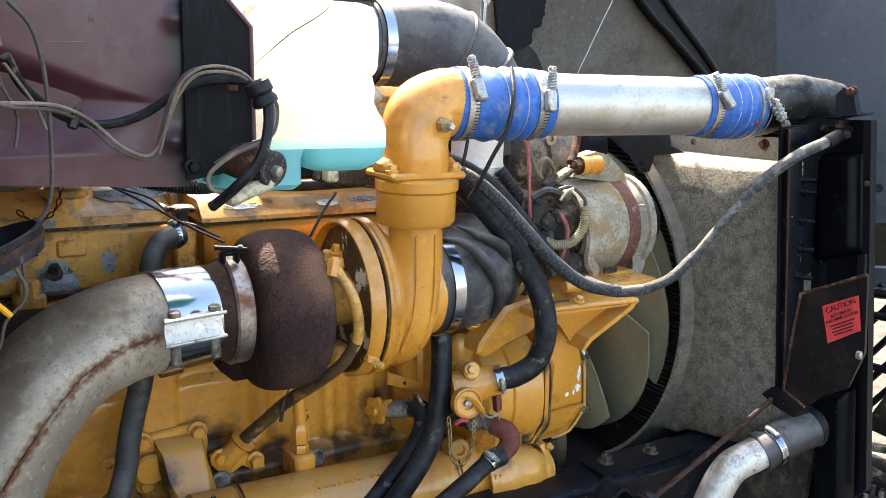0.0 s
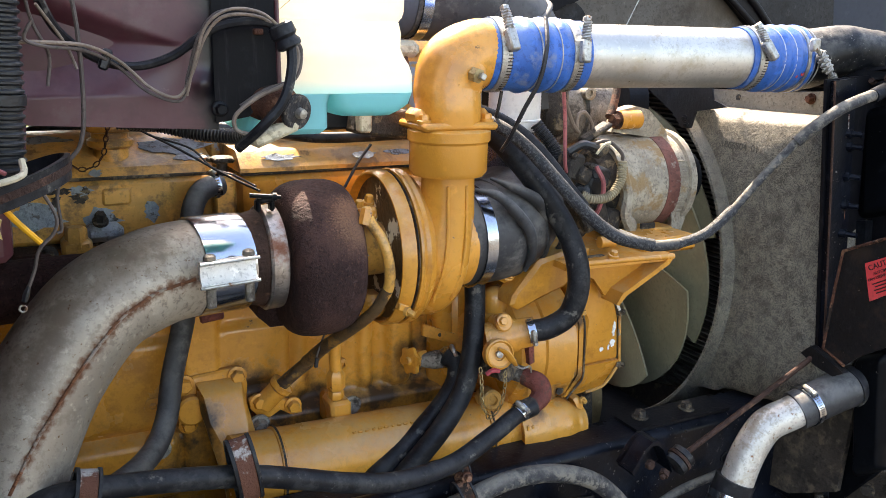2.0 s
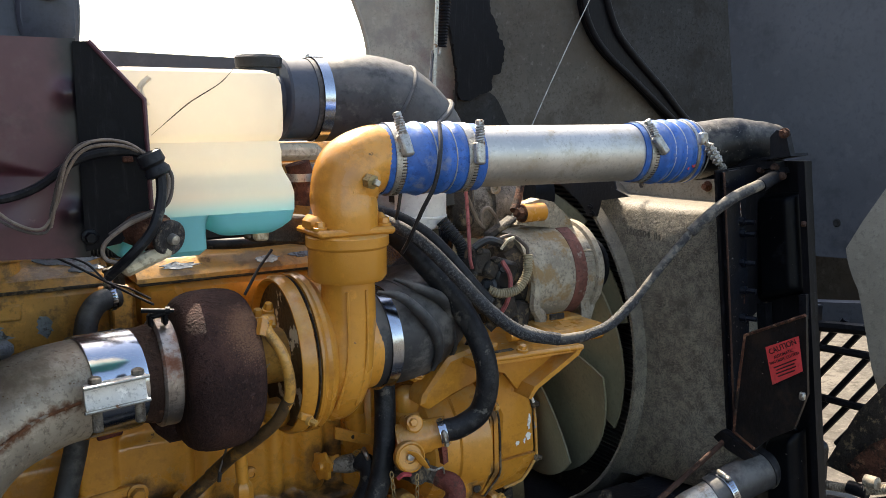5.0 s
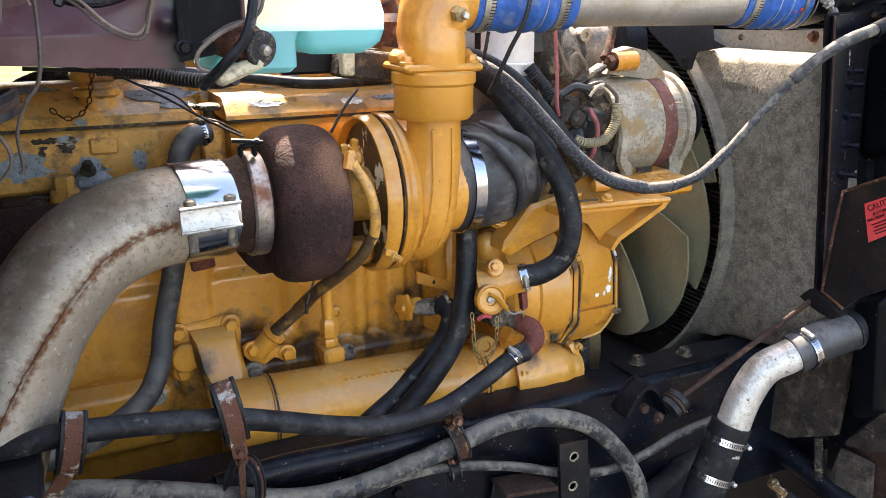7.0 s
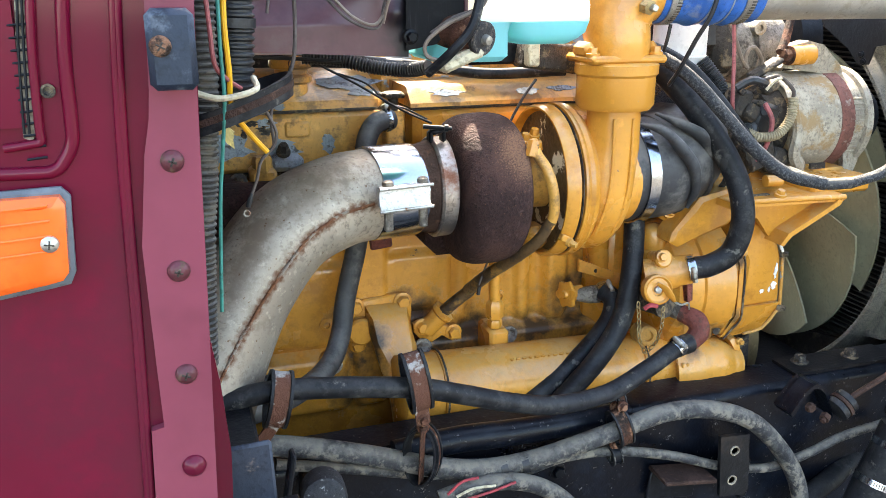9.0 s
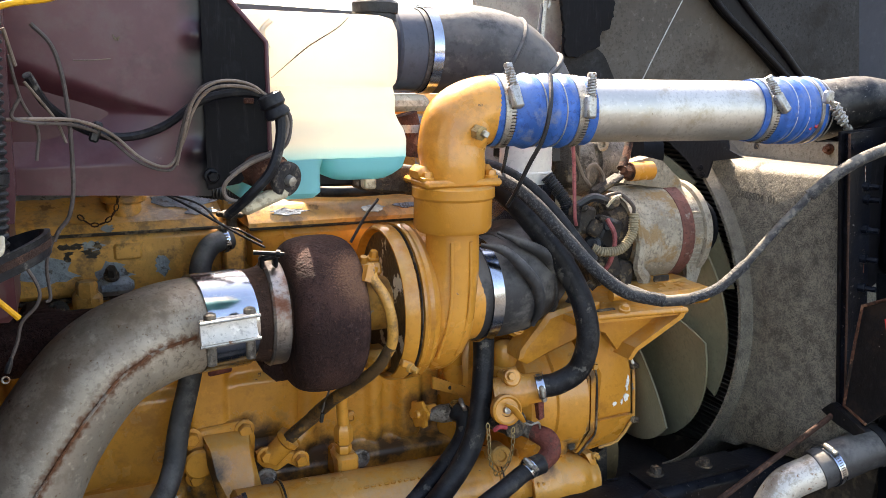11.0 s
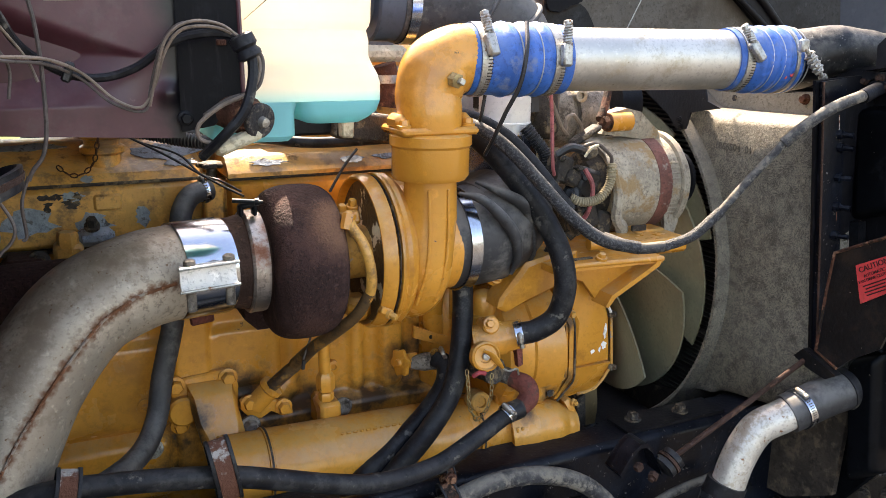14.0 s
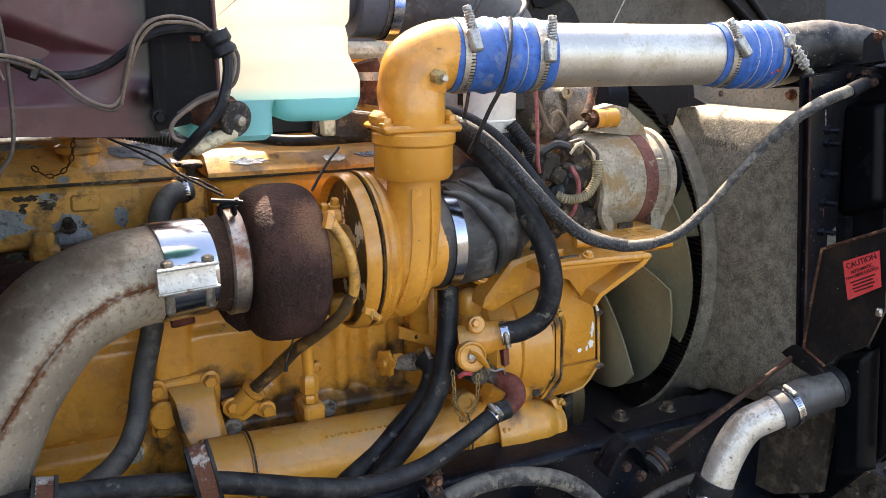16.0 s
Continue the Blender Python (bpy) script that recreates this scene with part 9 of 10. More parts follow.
# red battery cables above the conduit, with a metal collar
for pts, r, m, lab in (
        ([(0.217, 0.775, 1.894), (0.211, 0.775, 1.840), (0.203, 0.770, 1.799), (0.198, 0.770, 1.763)], 0.0056, W_RED, "thick red battery cable by the cab"),
        ([(0.205, 0.770, 1.891), (0.200, 0.770, 1.839), (0.195, 0.770, 1.799), (0.191, 0.770, 1.763)], 0.0045, W_PINK, "thick pale red cable by the cab"),
        ([(0.224, 0.785, 1.896), (0.216, 0.785, 1.851), (0.212, 0.785, 1.801), (0.207, 0.785, 1.764)], 0.0050, W_GREY, "thick grey cable by the cab"),
        ([(0.198, 0.760, 1.888), (0.192, 0.760, 1.837), (0.187, 0.760, 1.797), (0.186, 0.765, 1.767)], 0.0026, W_VIOLET, "violet cable by the cab"),
        ([(0.151, 0.760, 1.871), (0.166, 0.755, 1.847), (0.194, 0.750, 1.845), (0.218, 0.750, 1.836), (0.243, 0.760, 1.814), (0.261, 0.770, 1.789), (0.266, 0.770, 1.770), (0.247, 0.760, 1.758), (0.217, 0.745, 1.751), (0.194, 0.735, 1.738), (0.186, 0.735, 1.715), (0.181, 0.735, 1.672), (0.177, 0.730, 1.629), (0.178, 0.730, 1.585), (0.178, 0.735, 1.558), (0.188, 0.745, 1.538), (0.206, 0.750, 1.515)], 0.0024, W_YELLOW, "bright yellow wire looping by the cab"),
        ([(0.148, 0.735, 1.805), (0.156, 0.735, 1.765), (0.161, 0.730, 1.723), (0.163, 0.725, 1.669), (0.165, 0.722, 1.622), (0.167, 0.722, 1.592), (0.177, 0.730, 1.579), (0.187, 0.740, 1.571)], 0.0019, W_PINK, "pale red wire running down the conduits"),
        ([(0.162, 0.740, 1.856), (0.163, 0.735, 1.810), (0.165, 0.730, 1.757), (0.171, 0.727, 1.698), (0.173, 0.725, 1.660), (0.172, 0.722, 1.605), (0.172, 0.722, 1.562), (0.167, 0.725, 1.517), (0.162, 0.725, 1.473), (0.156, 0.725, 1.383)], 0.0016, W_GREEN, "teal green wire running down the conduits"),
        ([(0.217, 0.830, 1.682), (0.210, 0.830, 1.667), (0.224, 0.840, 1.661), (0.257, 0.870, 1.657), (0.286, 0.900, 1.643), (0.314, 0.905, 1.618), (0.343, 0.905, 1.610), (0.351, 0.905, 1.635), (0.361, 0.895, 1.671), (0.379, 0.885, 1.694), (0.415, 0.885, 1.695), (0.439, 0.885, 1.679)], 0.0016, W_GREY, "grey wire looping over the bracket box"),
        ([(0.348, 0.900, 1.615), (0.357, 0.890, 1.654), (0.367, 0.880, 1.683), (0.389, 0.875, 1.697), (0.418, 0.875, 1.694), (0.441, 0.880, 1.677)], 0.0015, W_TAN, "tan wire looping over the bracket box"),
        ([(0.223, 0.860, 1.701), (0.238, 0.880, 1.673), (0.270, 0.905, 1.649), (0.305, 0.920, 1.642), (0.339, 0.915, 1.652), (0.371, 0.900, 1.676), (0.398, 0.890, 1.685), (0.427, 0.885, 1.685), (0.442, 0.880, 1.674)], 0.0043, RUBBER, "black sleeved cable over the bracket box"),
        ([(0.447, 0.880, 1.671), (0.446, 0.875, 1.642), (0.435, 0.870, 1.610), (0.413, 0.875, 1.584), (0.396, 0.900, 1.562)], 0.0053, RUBBER, "black cable curving down to the washer pump"),
        ([(0.453, 0.890, 1.670), (0.456, 0.885, 1.652), (0.444, 0.880, 1.629), (0.416, 0.890, 1.614), (0.394, 0.895, 1.596), (0.394, 0.895, 1.581), (0.411, 0.890, 1.575)], 0.0022, W_TAN, "tan wire looping to the washer pump"),
        ([(0.454, 0.892, 1.673), (0.460, 0.888, 1.658), (0.452, 0.885, 1.632), (0.422, 0.890, 1.620), (0.400, 0.900, 1.604)], 0.0022, W_GREY, "grey wire looping to the washer pump"),
        ([(0.229, 0.880, 1.745), (0.244, 0.880, 1.727), (0.251, 0.880, 1.700), (0.254, 0.880, 1.657), (0.253, 0.880, 1.602), (0.248, 0.880, 1.574), (0.238, 0.880, 1.560), (0.233, 0.880, 1.550)], 0.0020, W_GREY, "thin brown wire hanging down past the bracket box"),
        ([(0.205, 0.835, 1.664), (0.226, 0.842, 1.664), (0.260, 0.868, 1.661), (0.289, 0.898, 1.647), (0.316, 0.902, 1.622), (0.340, 0.902, 1.614), (0.354, 0.902, 1.635), (0.366, 0.892, 1.670), (0.383, 0.882, 1.690), (0.416, 0.882, 1.691), (0.440, 0.882, 1.677)], 0.0017, W_TAN, "tan wire looping over the bracket box"),
        ([(0.221, 0.850, 1.695), (0.242, 0.870, 1.663), (0.250, 0.870, 1.641)], 0.0014, W_TAN, "tan wire hanging in front of the bracket box"),
        ([(0.211, 0.840, 1.717), (0.217, 0.850, 1.681), (0.228, 0.860, 1.654), (0.225, 0.860, 1.627)], 0.0015, W_GREY, "brown wire hanging in front of the bracket box"),
        ([(0.231, 1.300, 1.555), (0.296, 1.300, 1.551), (0.376, 1.280, 1.545)], 0.003, BLACK_PLASTIC, "thin black wire under the bracket box"),
        ([(0.132, 0.800, 1.873), (0.155, 0.800, 1.848), (0.180, 0.800, 1.836), (0.192, 0.800, 1.820), (0.192, 0.800, 1.778)], 0.0050, W_PINK, "thick brownish cable above the fuse panel"),
        ([(0.151, 0.790, 1.873), (0.168, 0.790, 1.847), (0.187, 0.790, 1.838), (0.191, 0.790, 1.809)], 0.0036, W_GREY, "thick grey-brown cable above the fuse panel"),
        ([(0.163, 0.785, 1.873), (0.181, 0.785, 1.845), (0.191, 0.785, 1.831), (0.192, 0.785, 1.795)], 0.0030, W_GREY, "thick grey-brown cable above the fuse panel"),
        ([(0.191, 0.755, 1.870), (0.188, 0.755, 1.836), (0.186, 0.760, 1.797), (0.185, 0.765, 1.769)], 0.0018, W_VIOLET, "violet wire by the cab"),
        ([(0.134, 0.770, 1.634), (0.151, 0.765, 1.643), (0.157, 0.765, 1.656)], 0.0032, RUBBER, "black sleeved wire behind the cab edge"),
        ([(0.132, 0.770, 1.616), (0.147, 0.765, 1.625), (0.157, 0.765, 1.640)], 0.0030, RUBBER, "black sleeved wire behind the cab edge"),
        ([(0.211, 0.800, 1.737), (0.217, 0.810, 1.708)], 0.0016, W_TAN, "cut wire end beside the conduit"),
        ([(0.205, 0.790, 1.556), (0.213, 0.800, 1.542), (0.220, 0.800, 1.524), (0.217, 0.800, 1.511), (0.205, 0.800, 1.498), (0.200, 0.800, 1.481), (0.194, 0.800, 1.466)], 0.0015, W_GREY, "dangling dark wire with bare terminal"),
        ([(0.233, 0.880, 1.554), (0.225, 0.880, 1.528), (0.226, 0.880, 1.498), (0.222, 0.880, 1.493)], 0.0016, W_GREY, "stiff brown wire with a hooked end")):
    wire(pts, r, m, lab)
single("grommet", Geo().lathe((0.441, 0.880, 1.674), (0.4, -0.1, -0.9), [(-0.012, 0.009), (-0.010, 0.0125), (0.0, 0.013), (0.003, 0.010), (0.008, 0.013), (0.012, 0.0125), (0.014, 0.009)], 26), RUBBER, "black rubber grommet on the cable loop", "grommet")
single("cable_tie", Geo().box((0.276, 0.895, 1.649), (0.009, 0.008, 0.020), Matrix.Rotation(radians(20), 4, "Y"), 0.002), BLACK_PLASTIC, "black cable tie on the wires", "cable tie")
single("cable_collar", Geo().lathe((0.195, 0.775, 1.758), (0.05, 0, 1), [(-0.008, 0.013), (-0.008, 0.0150), (0.008, 0.0150), (0.008, 0.013)], 30), ALU, "bright metal collar round the battery cables", "collar")
single("cable_tie", Geo().lathe((0.193, 0.775, 1.744), (0.05, 0, 1), [(-0.004, 0.014), (-0.004, 0.0185), (0.003, 0.0185), (0.003, 0.014)], 30), BLACK_PLASTIC, "black cable tie below the collar", "cable tie")


def fuse_panel():
    t = thing("fuse_panel", (0.151, 0.750, 1.680), "open black fuse panel with ivory connectors and wires", "fuse panel")
    part("board", Geo().box((0.142, 0.768, 1.753), (0.022, 0.02, 0.20), bev=0.003), BLACK_PLASTIC, t)
    for q in ((0.155, 0.745, 1.815), (0.154, 0.745, 1.778), (0.153, 0.745, 1.742), (0.152, 0.745, 1.725), (0.152, 0.745, 1.712), (0.152, 0.745, 1.689)):
        part("fuse_holder", Geo().box(q, (0.016, 0.014, 0.010), bev=0.002), BLACK_PLASTIC, t)
    for q in ((0.156, 0.735, 1.811), (0.156, 0.735, 1.787), (0.154, 0.735, 1.744), (0.155, 0.735, 1.719)):
        part("connector", Geo().box(q, (0.0055, 0.008, 0.030), bev=0.001), IVORY, t)
    part("cover", Geo().prism([(0.125, 0.600, 1.823), (0.155, 0.600, 1.824), (0.154, 0.600, 1.778), (0.124, 0.600, 1.775)], (0, 0.02, 0), 0.003), BLACK_PLASTIC, t, "black glossy cover")
    part("window", Geo().prism([(0.128, 0.598, 1.818), (0.153, 0.598, 1.819), (0.152, 0.598, 1.785), (0.127, 0.598, 1.783)], (0, -0.002, 0)), ALT, t, "shiny window")
    return t


fuse_panel()
single("wire_lug", Geo().tube([(0.1945, 0.800, 1.468), (0.192, 0.800, 1.461), (0.190, 0.800, 1.455)], [0.0016, 0.0028, 0.0024], 8, 4), BLACK_PLASTIC, "crimped sleeve of a ring terminal", "terminal")
single("ring_terminal", Geo().tube(arc((0.1885, 0.800, 1.449), X, Z, 0.0028, 0, 330, 11), 0.0009, 6, 1, True), STEEL, "small bare ring terminal on a wire end", "terminal")
single("tape_flag", Geo().prism([(0.171, 0.765, 1.538), (0.176, 0.760, 1.536), (0.181, 0.768, 1.531), (0.179, 0.762, 1.525), (0.180, 0.766, 1.516), (0.174, 0.760, 1.522), (0.170, 0.766, 1.527)], (0, 0.003, 0)), mat("pale_yellow_tape", (0.62, 0.50, 0.20), 0.6, 0, 0.2, 40, 0.4, 60), "crumpled pale yellow tape on the wiring", "tape")
FUSE_A = ((0.157, 0.745, 1.799), (0.157, 0.745, 1.788), (0.156, 0.745, 1.778), (0.156, 0.745, 1.807), (0.147, 0.750, 1.840), (0.139, 0.760, 1.849), (0.155, 0.745, 1.769))
FUSE_B = ((0.186, 0.780, 1.799), (0.187, 0.780, 1.793), (0.186, 0.780, 1.787), (0.184, 0.780, 1.806), (0.191, 0.790, 1.818), (0.187, 0.790, 1.827), (0.179, 0.790, 1.750))
for i, (a, b) in enumerate(zip(FUSE_A, FUSE_B)):
    a, b = Vector(a), Vector(b)
    for k in range(2):
        off = Vector((0, 0.006 * k, 0.004 * k))
        wire([a + off, a * 0.6 + b * 0.4 + Vector((0, -0.012, 0.012 + 0.004 * k)) + off, a * 0.25 + b * 0.75 + Vector((0, -0.006, 0.004)), b + off], 0.0014, (W_BLUE, W_BLUE, W_GREEN, W_GREY, W_TAN, W_PINK, W_GREY)[i], ("slate blue", "slate blue", "green", "grey", "tan", "pale red", "grey")[i] + " wire from the fuse panel", group="fuse panel wires", steps=6)

# ---- hood, tilted forward, and what shows beyond it ----
def hood():
    t = thing("hood", (2.0, 2.2, 0.0), "tilted grey fibreglass hood seen from inside, dusty and scuffed", "hood")
    # far fender sheet with its arched rear edge
    edge = smooth_path([(0.918, 2.300, 2.485), (1.069, 2.300, 2.351), (1.165, 2.300, 2.260), (1.207, 2.300, 2.224), (1.257, 2.300, 2.174), (1.309, 2.300, 2.095), (1.343, 2.300, 2.018), (1.366, 2.300, 1.952), (1.377, 2.300, 1.880), (1.385, 2.300, 1.732), (1.387, 2.300, 1.082)], 0.02)
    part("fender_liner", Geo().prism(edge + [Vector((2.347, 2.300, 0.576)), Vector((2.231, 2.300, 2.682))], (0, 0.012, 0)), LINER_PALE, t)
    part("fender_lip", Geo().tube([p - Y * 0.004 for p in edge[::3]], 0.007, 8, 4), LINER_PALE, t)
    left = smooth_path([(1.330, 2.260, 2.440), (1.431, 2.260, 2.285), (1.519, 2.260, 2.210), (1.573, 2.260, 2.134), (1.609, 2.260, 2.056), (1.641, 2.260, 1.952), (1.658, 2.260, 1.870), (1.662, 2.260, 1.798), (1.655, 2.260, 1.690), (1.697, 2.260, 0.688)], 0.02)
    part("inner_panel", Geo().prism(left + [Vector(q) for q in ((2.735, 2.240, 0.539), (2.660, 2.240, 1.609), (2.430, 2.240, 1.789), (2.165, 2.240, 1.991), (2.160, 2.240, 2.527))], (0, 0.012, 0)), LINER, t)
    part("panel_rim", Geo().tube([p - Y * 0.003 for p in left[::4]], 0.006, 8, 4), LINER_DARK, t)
    # torn sound pad with a ragged rim, and the strap above it
    tear = random.Random(12)
    pad = smooth_path([(1.580, 2.235, 2.166), (1.627, 2.235, 2.211), (1.668, 2.235, 2.209), (1.704, 2.235, 2.206), (1.727, 2.235, 2.173), (1.750, 2.235, 2.134), (1.767, 2.235, 2.088), (1.775, 2.235, 2.035), (1.794, 2.235, 2.004), (1.808, 2.235, 1.959), (1.824, 2.235, 1.936), (1.821, 2.235, 1.893), (1.809, 2.235, 1.857), (1.779, 2.235, 1.837), (1.773, 2.235, 1.799), (1.742, 2.235, 1.788), (1.699, 2.235, 1.769), (1.656, 2.235, 1.776), (1.645, 2.235, 1.857), (1.629, 2.235, 1.950), (1.605, 2.235, 2.041)], 0.008)
    pad = [p + Vector((tear.uniform(-0.004, 0.004), 0, tear.uniform(-0.004, 0.004))) for p in pad]
    part("torn_pad", Geo().prism(pad, (0, 0.012, 0)), SMOOTH_BLACK, t, "torn black sound pad")
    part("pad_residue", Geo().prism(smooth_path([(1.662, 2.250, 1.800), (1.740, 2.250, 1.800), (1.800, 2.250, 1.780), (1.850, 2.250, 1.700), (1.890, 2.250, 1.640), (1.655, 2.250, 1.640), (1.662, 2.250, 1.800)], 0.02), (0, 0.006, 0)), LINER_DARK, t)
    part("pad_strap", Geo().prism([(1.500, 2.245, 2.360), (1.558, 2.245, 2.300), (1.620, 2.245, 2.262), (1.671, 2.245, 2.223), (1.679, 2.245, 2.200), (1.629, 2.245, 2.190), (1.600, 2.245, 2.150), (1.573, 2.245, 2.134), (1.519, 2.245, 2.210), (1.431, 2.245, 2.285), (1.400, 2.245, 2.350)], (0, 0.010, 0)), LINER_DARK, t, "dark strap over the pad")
    # moulded rubber seal with a raised lip on either side
    inn = smooth_path([(1.990, 2.200, 2.450), (2.020, 2.200, 2.370), (2.065, 2.200, 2.266), (2.101, 2.200, 2.183), (2.125, 2.200, 2.049), (2.205, 2.200, 1.940), (2.366, 2.200, 1.830), (2.536, 2.200, 1.713), (2.720, 2.200, 1.580)], 0.03)
    outer = smooth_path([(2.165, 2.200, 2.450), (2.171, 2.200, 2.388), (2.187, 2.200, 2.253), (2.205, 2.200, 2.130), (2.269, 2.200, 1.994), (2.398, 2.200, 1.883), (2.503, 2.200, 1.800), (2.602, 2.200, 1.714), (2.780, 2.200, 1.580)], 0.03)
    seal = part("rubber_seal", Geo().prism(inn + outer[::-1], (0, 0.03, 0)), SMOOTH_BLACK, t, "black rubber seal")
    part("seal_lip", Geo().tube([p - Y * 0.004 for p in inn[::3]], 0.011, 10, 4), SMOOTH_BLACK, seal)
    part("seal_lip", Geo().tube([p - Y * 0.004 for p in outer[::3]], 0.013, 10, 4), SMOOTH_BLACK, seal)
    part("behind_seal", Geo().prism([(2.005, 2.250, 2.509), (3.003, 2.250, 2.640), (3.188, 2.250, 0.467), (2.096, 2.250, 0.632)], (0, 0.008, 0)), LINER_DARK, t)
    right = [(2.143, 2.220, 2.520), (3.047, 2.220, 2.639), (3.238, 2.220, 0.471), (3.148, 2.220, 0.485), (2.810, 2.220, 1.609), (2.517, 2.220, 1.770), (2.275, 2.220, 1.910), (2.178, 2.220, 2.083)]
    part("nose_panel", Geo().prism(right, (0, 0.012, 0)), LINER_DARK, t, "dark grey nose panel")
    part("bump", Geo().lathe((2.337, 2.205, 2.285), (0, -1, 0), [(-0.01, 0.036), (0.004, 0.034), (0.010, 0.026), (0.022, 0.018), (0.026, 0.0)], 24), SMOOTH_BLACK, t)
    part("bump", Geo().lathe((2.318, 2.205, 2.385), (0, -1, 0), [(-0.01, 0.060), (0.006, 0.056), (0.012, 0.0)], 28), LINER_DARK, t)
    return t


hood()


def hood_nose():
    """Grey inner wall, slot and grille beyond the radiator."""
    t = thing("hood_nose", (2.4, 1.2, 0.0), "slate grey inner wall of the hood nose", "hood panel")
    part("wall", Geo().prism([(2.350, 1.687, 2.299), (2.350, 1.071, 2.183), (2.350, 0.939, 1.409), (2.350, 1.237, 1.342), (2.350, 1.435, 1.327), (2.350, 1.711, 1.311), (2.350, 1.843, 2.328)], (0.02, 0, 0)), SLATE_WALL, t)
    part("ledge", Geo().prism([(2.380, 1.713, 1.147), (2.380, 0.929, 1.275), (2.380, 0.920, 1.222), (2.380, 1.704, 1.076)], (0.06, 0, 0)), SLATE_WALL, t)
    part("slot_back", Geo().prism([(2.600, 1.906, 1.287), (2.600, 1.046, 1.406), (2.600, 1.017, 1.233), (2.600, 1.877, 1.064)], (0.02, 0, 0)), LINER, t)
    part("wall_dimple", Geo().lathe((2.349, 1.399, 1.426), (-1, 0, 0), [(0, 0.012), (0.003, 0.009), (0.001, 0.0)], 14), LINER_DARK, t)
    part("post", Geo().box((2.5, 2.0, 0.75), (0.1, 0.4, 1.5), bev=0.02), LINER_DARK, t)
    g = thing("grille", (2.300, 1.261, 0.881), "dark steel grille bars against sunlit ground", "grille")
    part("rail", Geo().tube([(2.300, 1.446, 1.079), (2.300, 1.308, 1.090), (2.300, 1.097, 1.105)], 0.011, 8, 2), BLACK, g)
    part("rail", Geo().tube([(2.300, 1.426, 0.942), (2.300, 1.271, 0.949), (2.300, 1.075, 0.967)], 0.011, 8, 2), BLACK, g)
    part("rail", Geo().tube([(2.300, 1.490, 1.129), (2.300, 1.317, 1.154), (2.300, 1.108, 1.180)], 0.016, 8, 2), BLACK, g)
    part("post", Geo().box((2.30, Vector((2.300, 1.426, 0.942)).y, 0.60), (0.04, 0.05, 1.2), bev=0.004), BLACK, g)
    for a, b in (((2.310, 1.421, 1.047), (2.310, 1.327, 1.175)), ((2.310, 1.411, 0.979), (2.310, 1.249, 1.192)), ((2.310, 1.398, 0.887), (2.310, 1.181, 1.192)), ((2.310, 1.381, 0.829), (2.310, 1.128, 1.182)), ((2.310, 1.326, 0.822), (2.310, 1.083, 1.163)), ((2.310, 1.246, 0.851), (2.310, 1.050, 1.128))):
        part("bar", Geo().tube([a, b], 0.009, 8, 1), BLACK, g)
    return t


hood_nose()
single("hood_edge", Geo().prism([(1.950, 0.700, 2.060), (1.950, 0.900, 1.800), (1.950, 1.029, 1.574), (1.950, 1.080, 1.490), (1.950, 1.113, 1.428), (1.950, 1.108, 1.405), (1.950, 1.101, 1.386), (1.950, 1.092, 1.366), (1.950, 1.078, 1.342), (1.950, 1.068, 1.310), (1.950, 1.059, 1.275), (1.950, 1.034, 1.178), (1.950, 1.016, 1.133), (1.950, 0.983, 0.968), (1.950, 0.973, 0.945), (1.950, 0.957, 0.984), (1.950, 0.941, 1.028), (1.950, 0.700, 1.250)], (0.02, 0, 0)), mat("beige_grey_fibreglass", (0.27, 0.245, 0.20), 0.8, 0, 0.12, 4, 0.3, 90, spots=(0.19, 0.16, 0.12), spot_at=0.70, spot_scale=40, spot_soft=0.03, speck=0.2), "pale broken edge of the fibreglass hood", "hood edge")


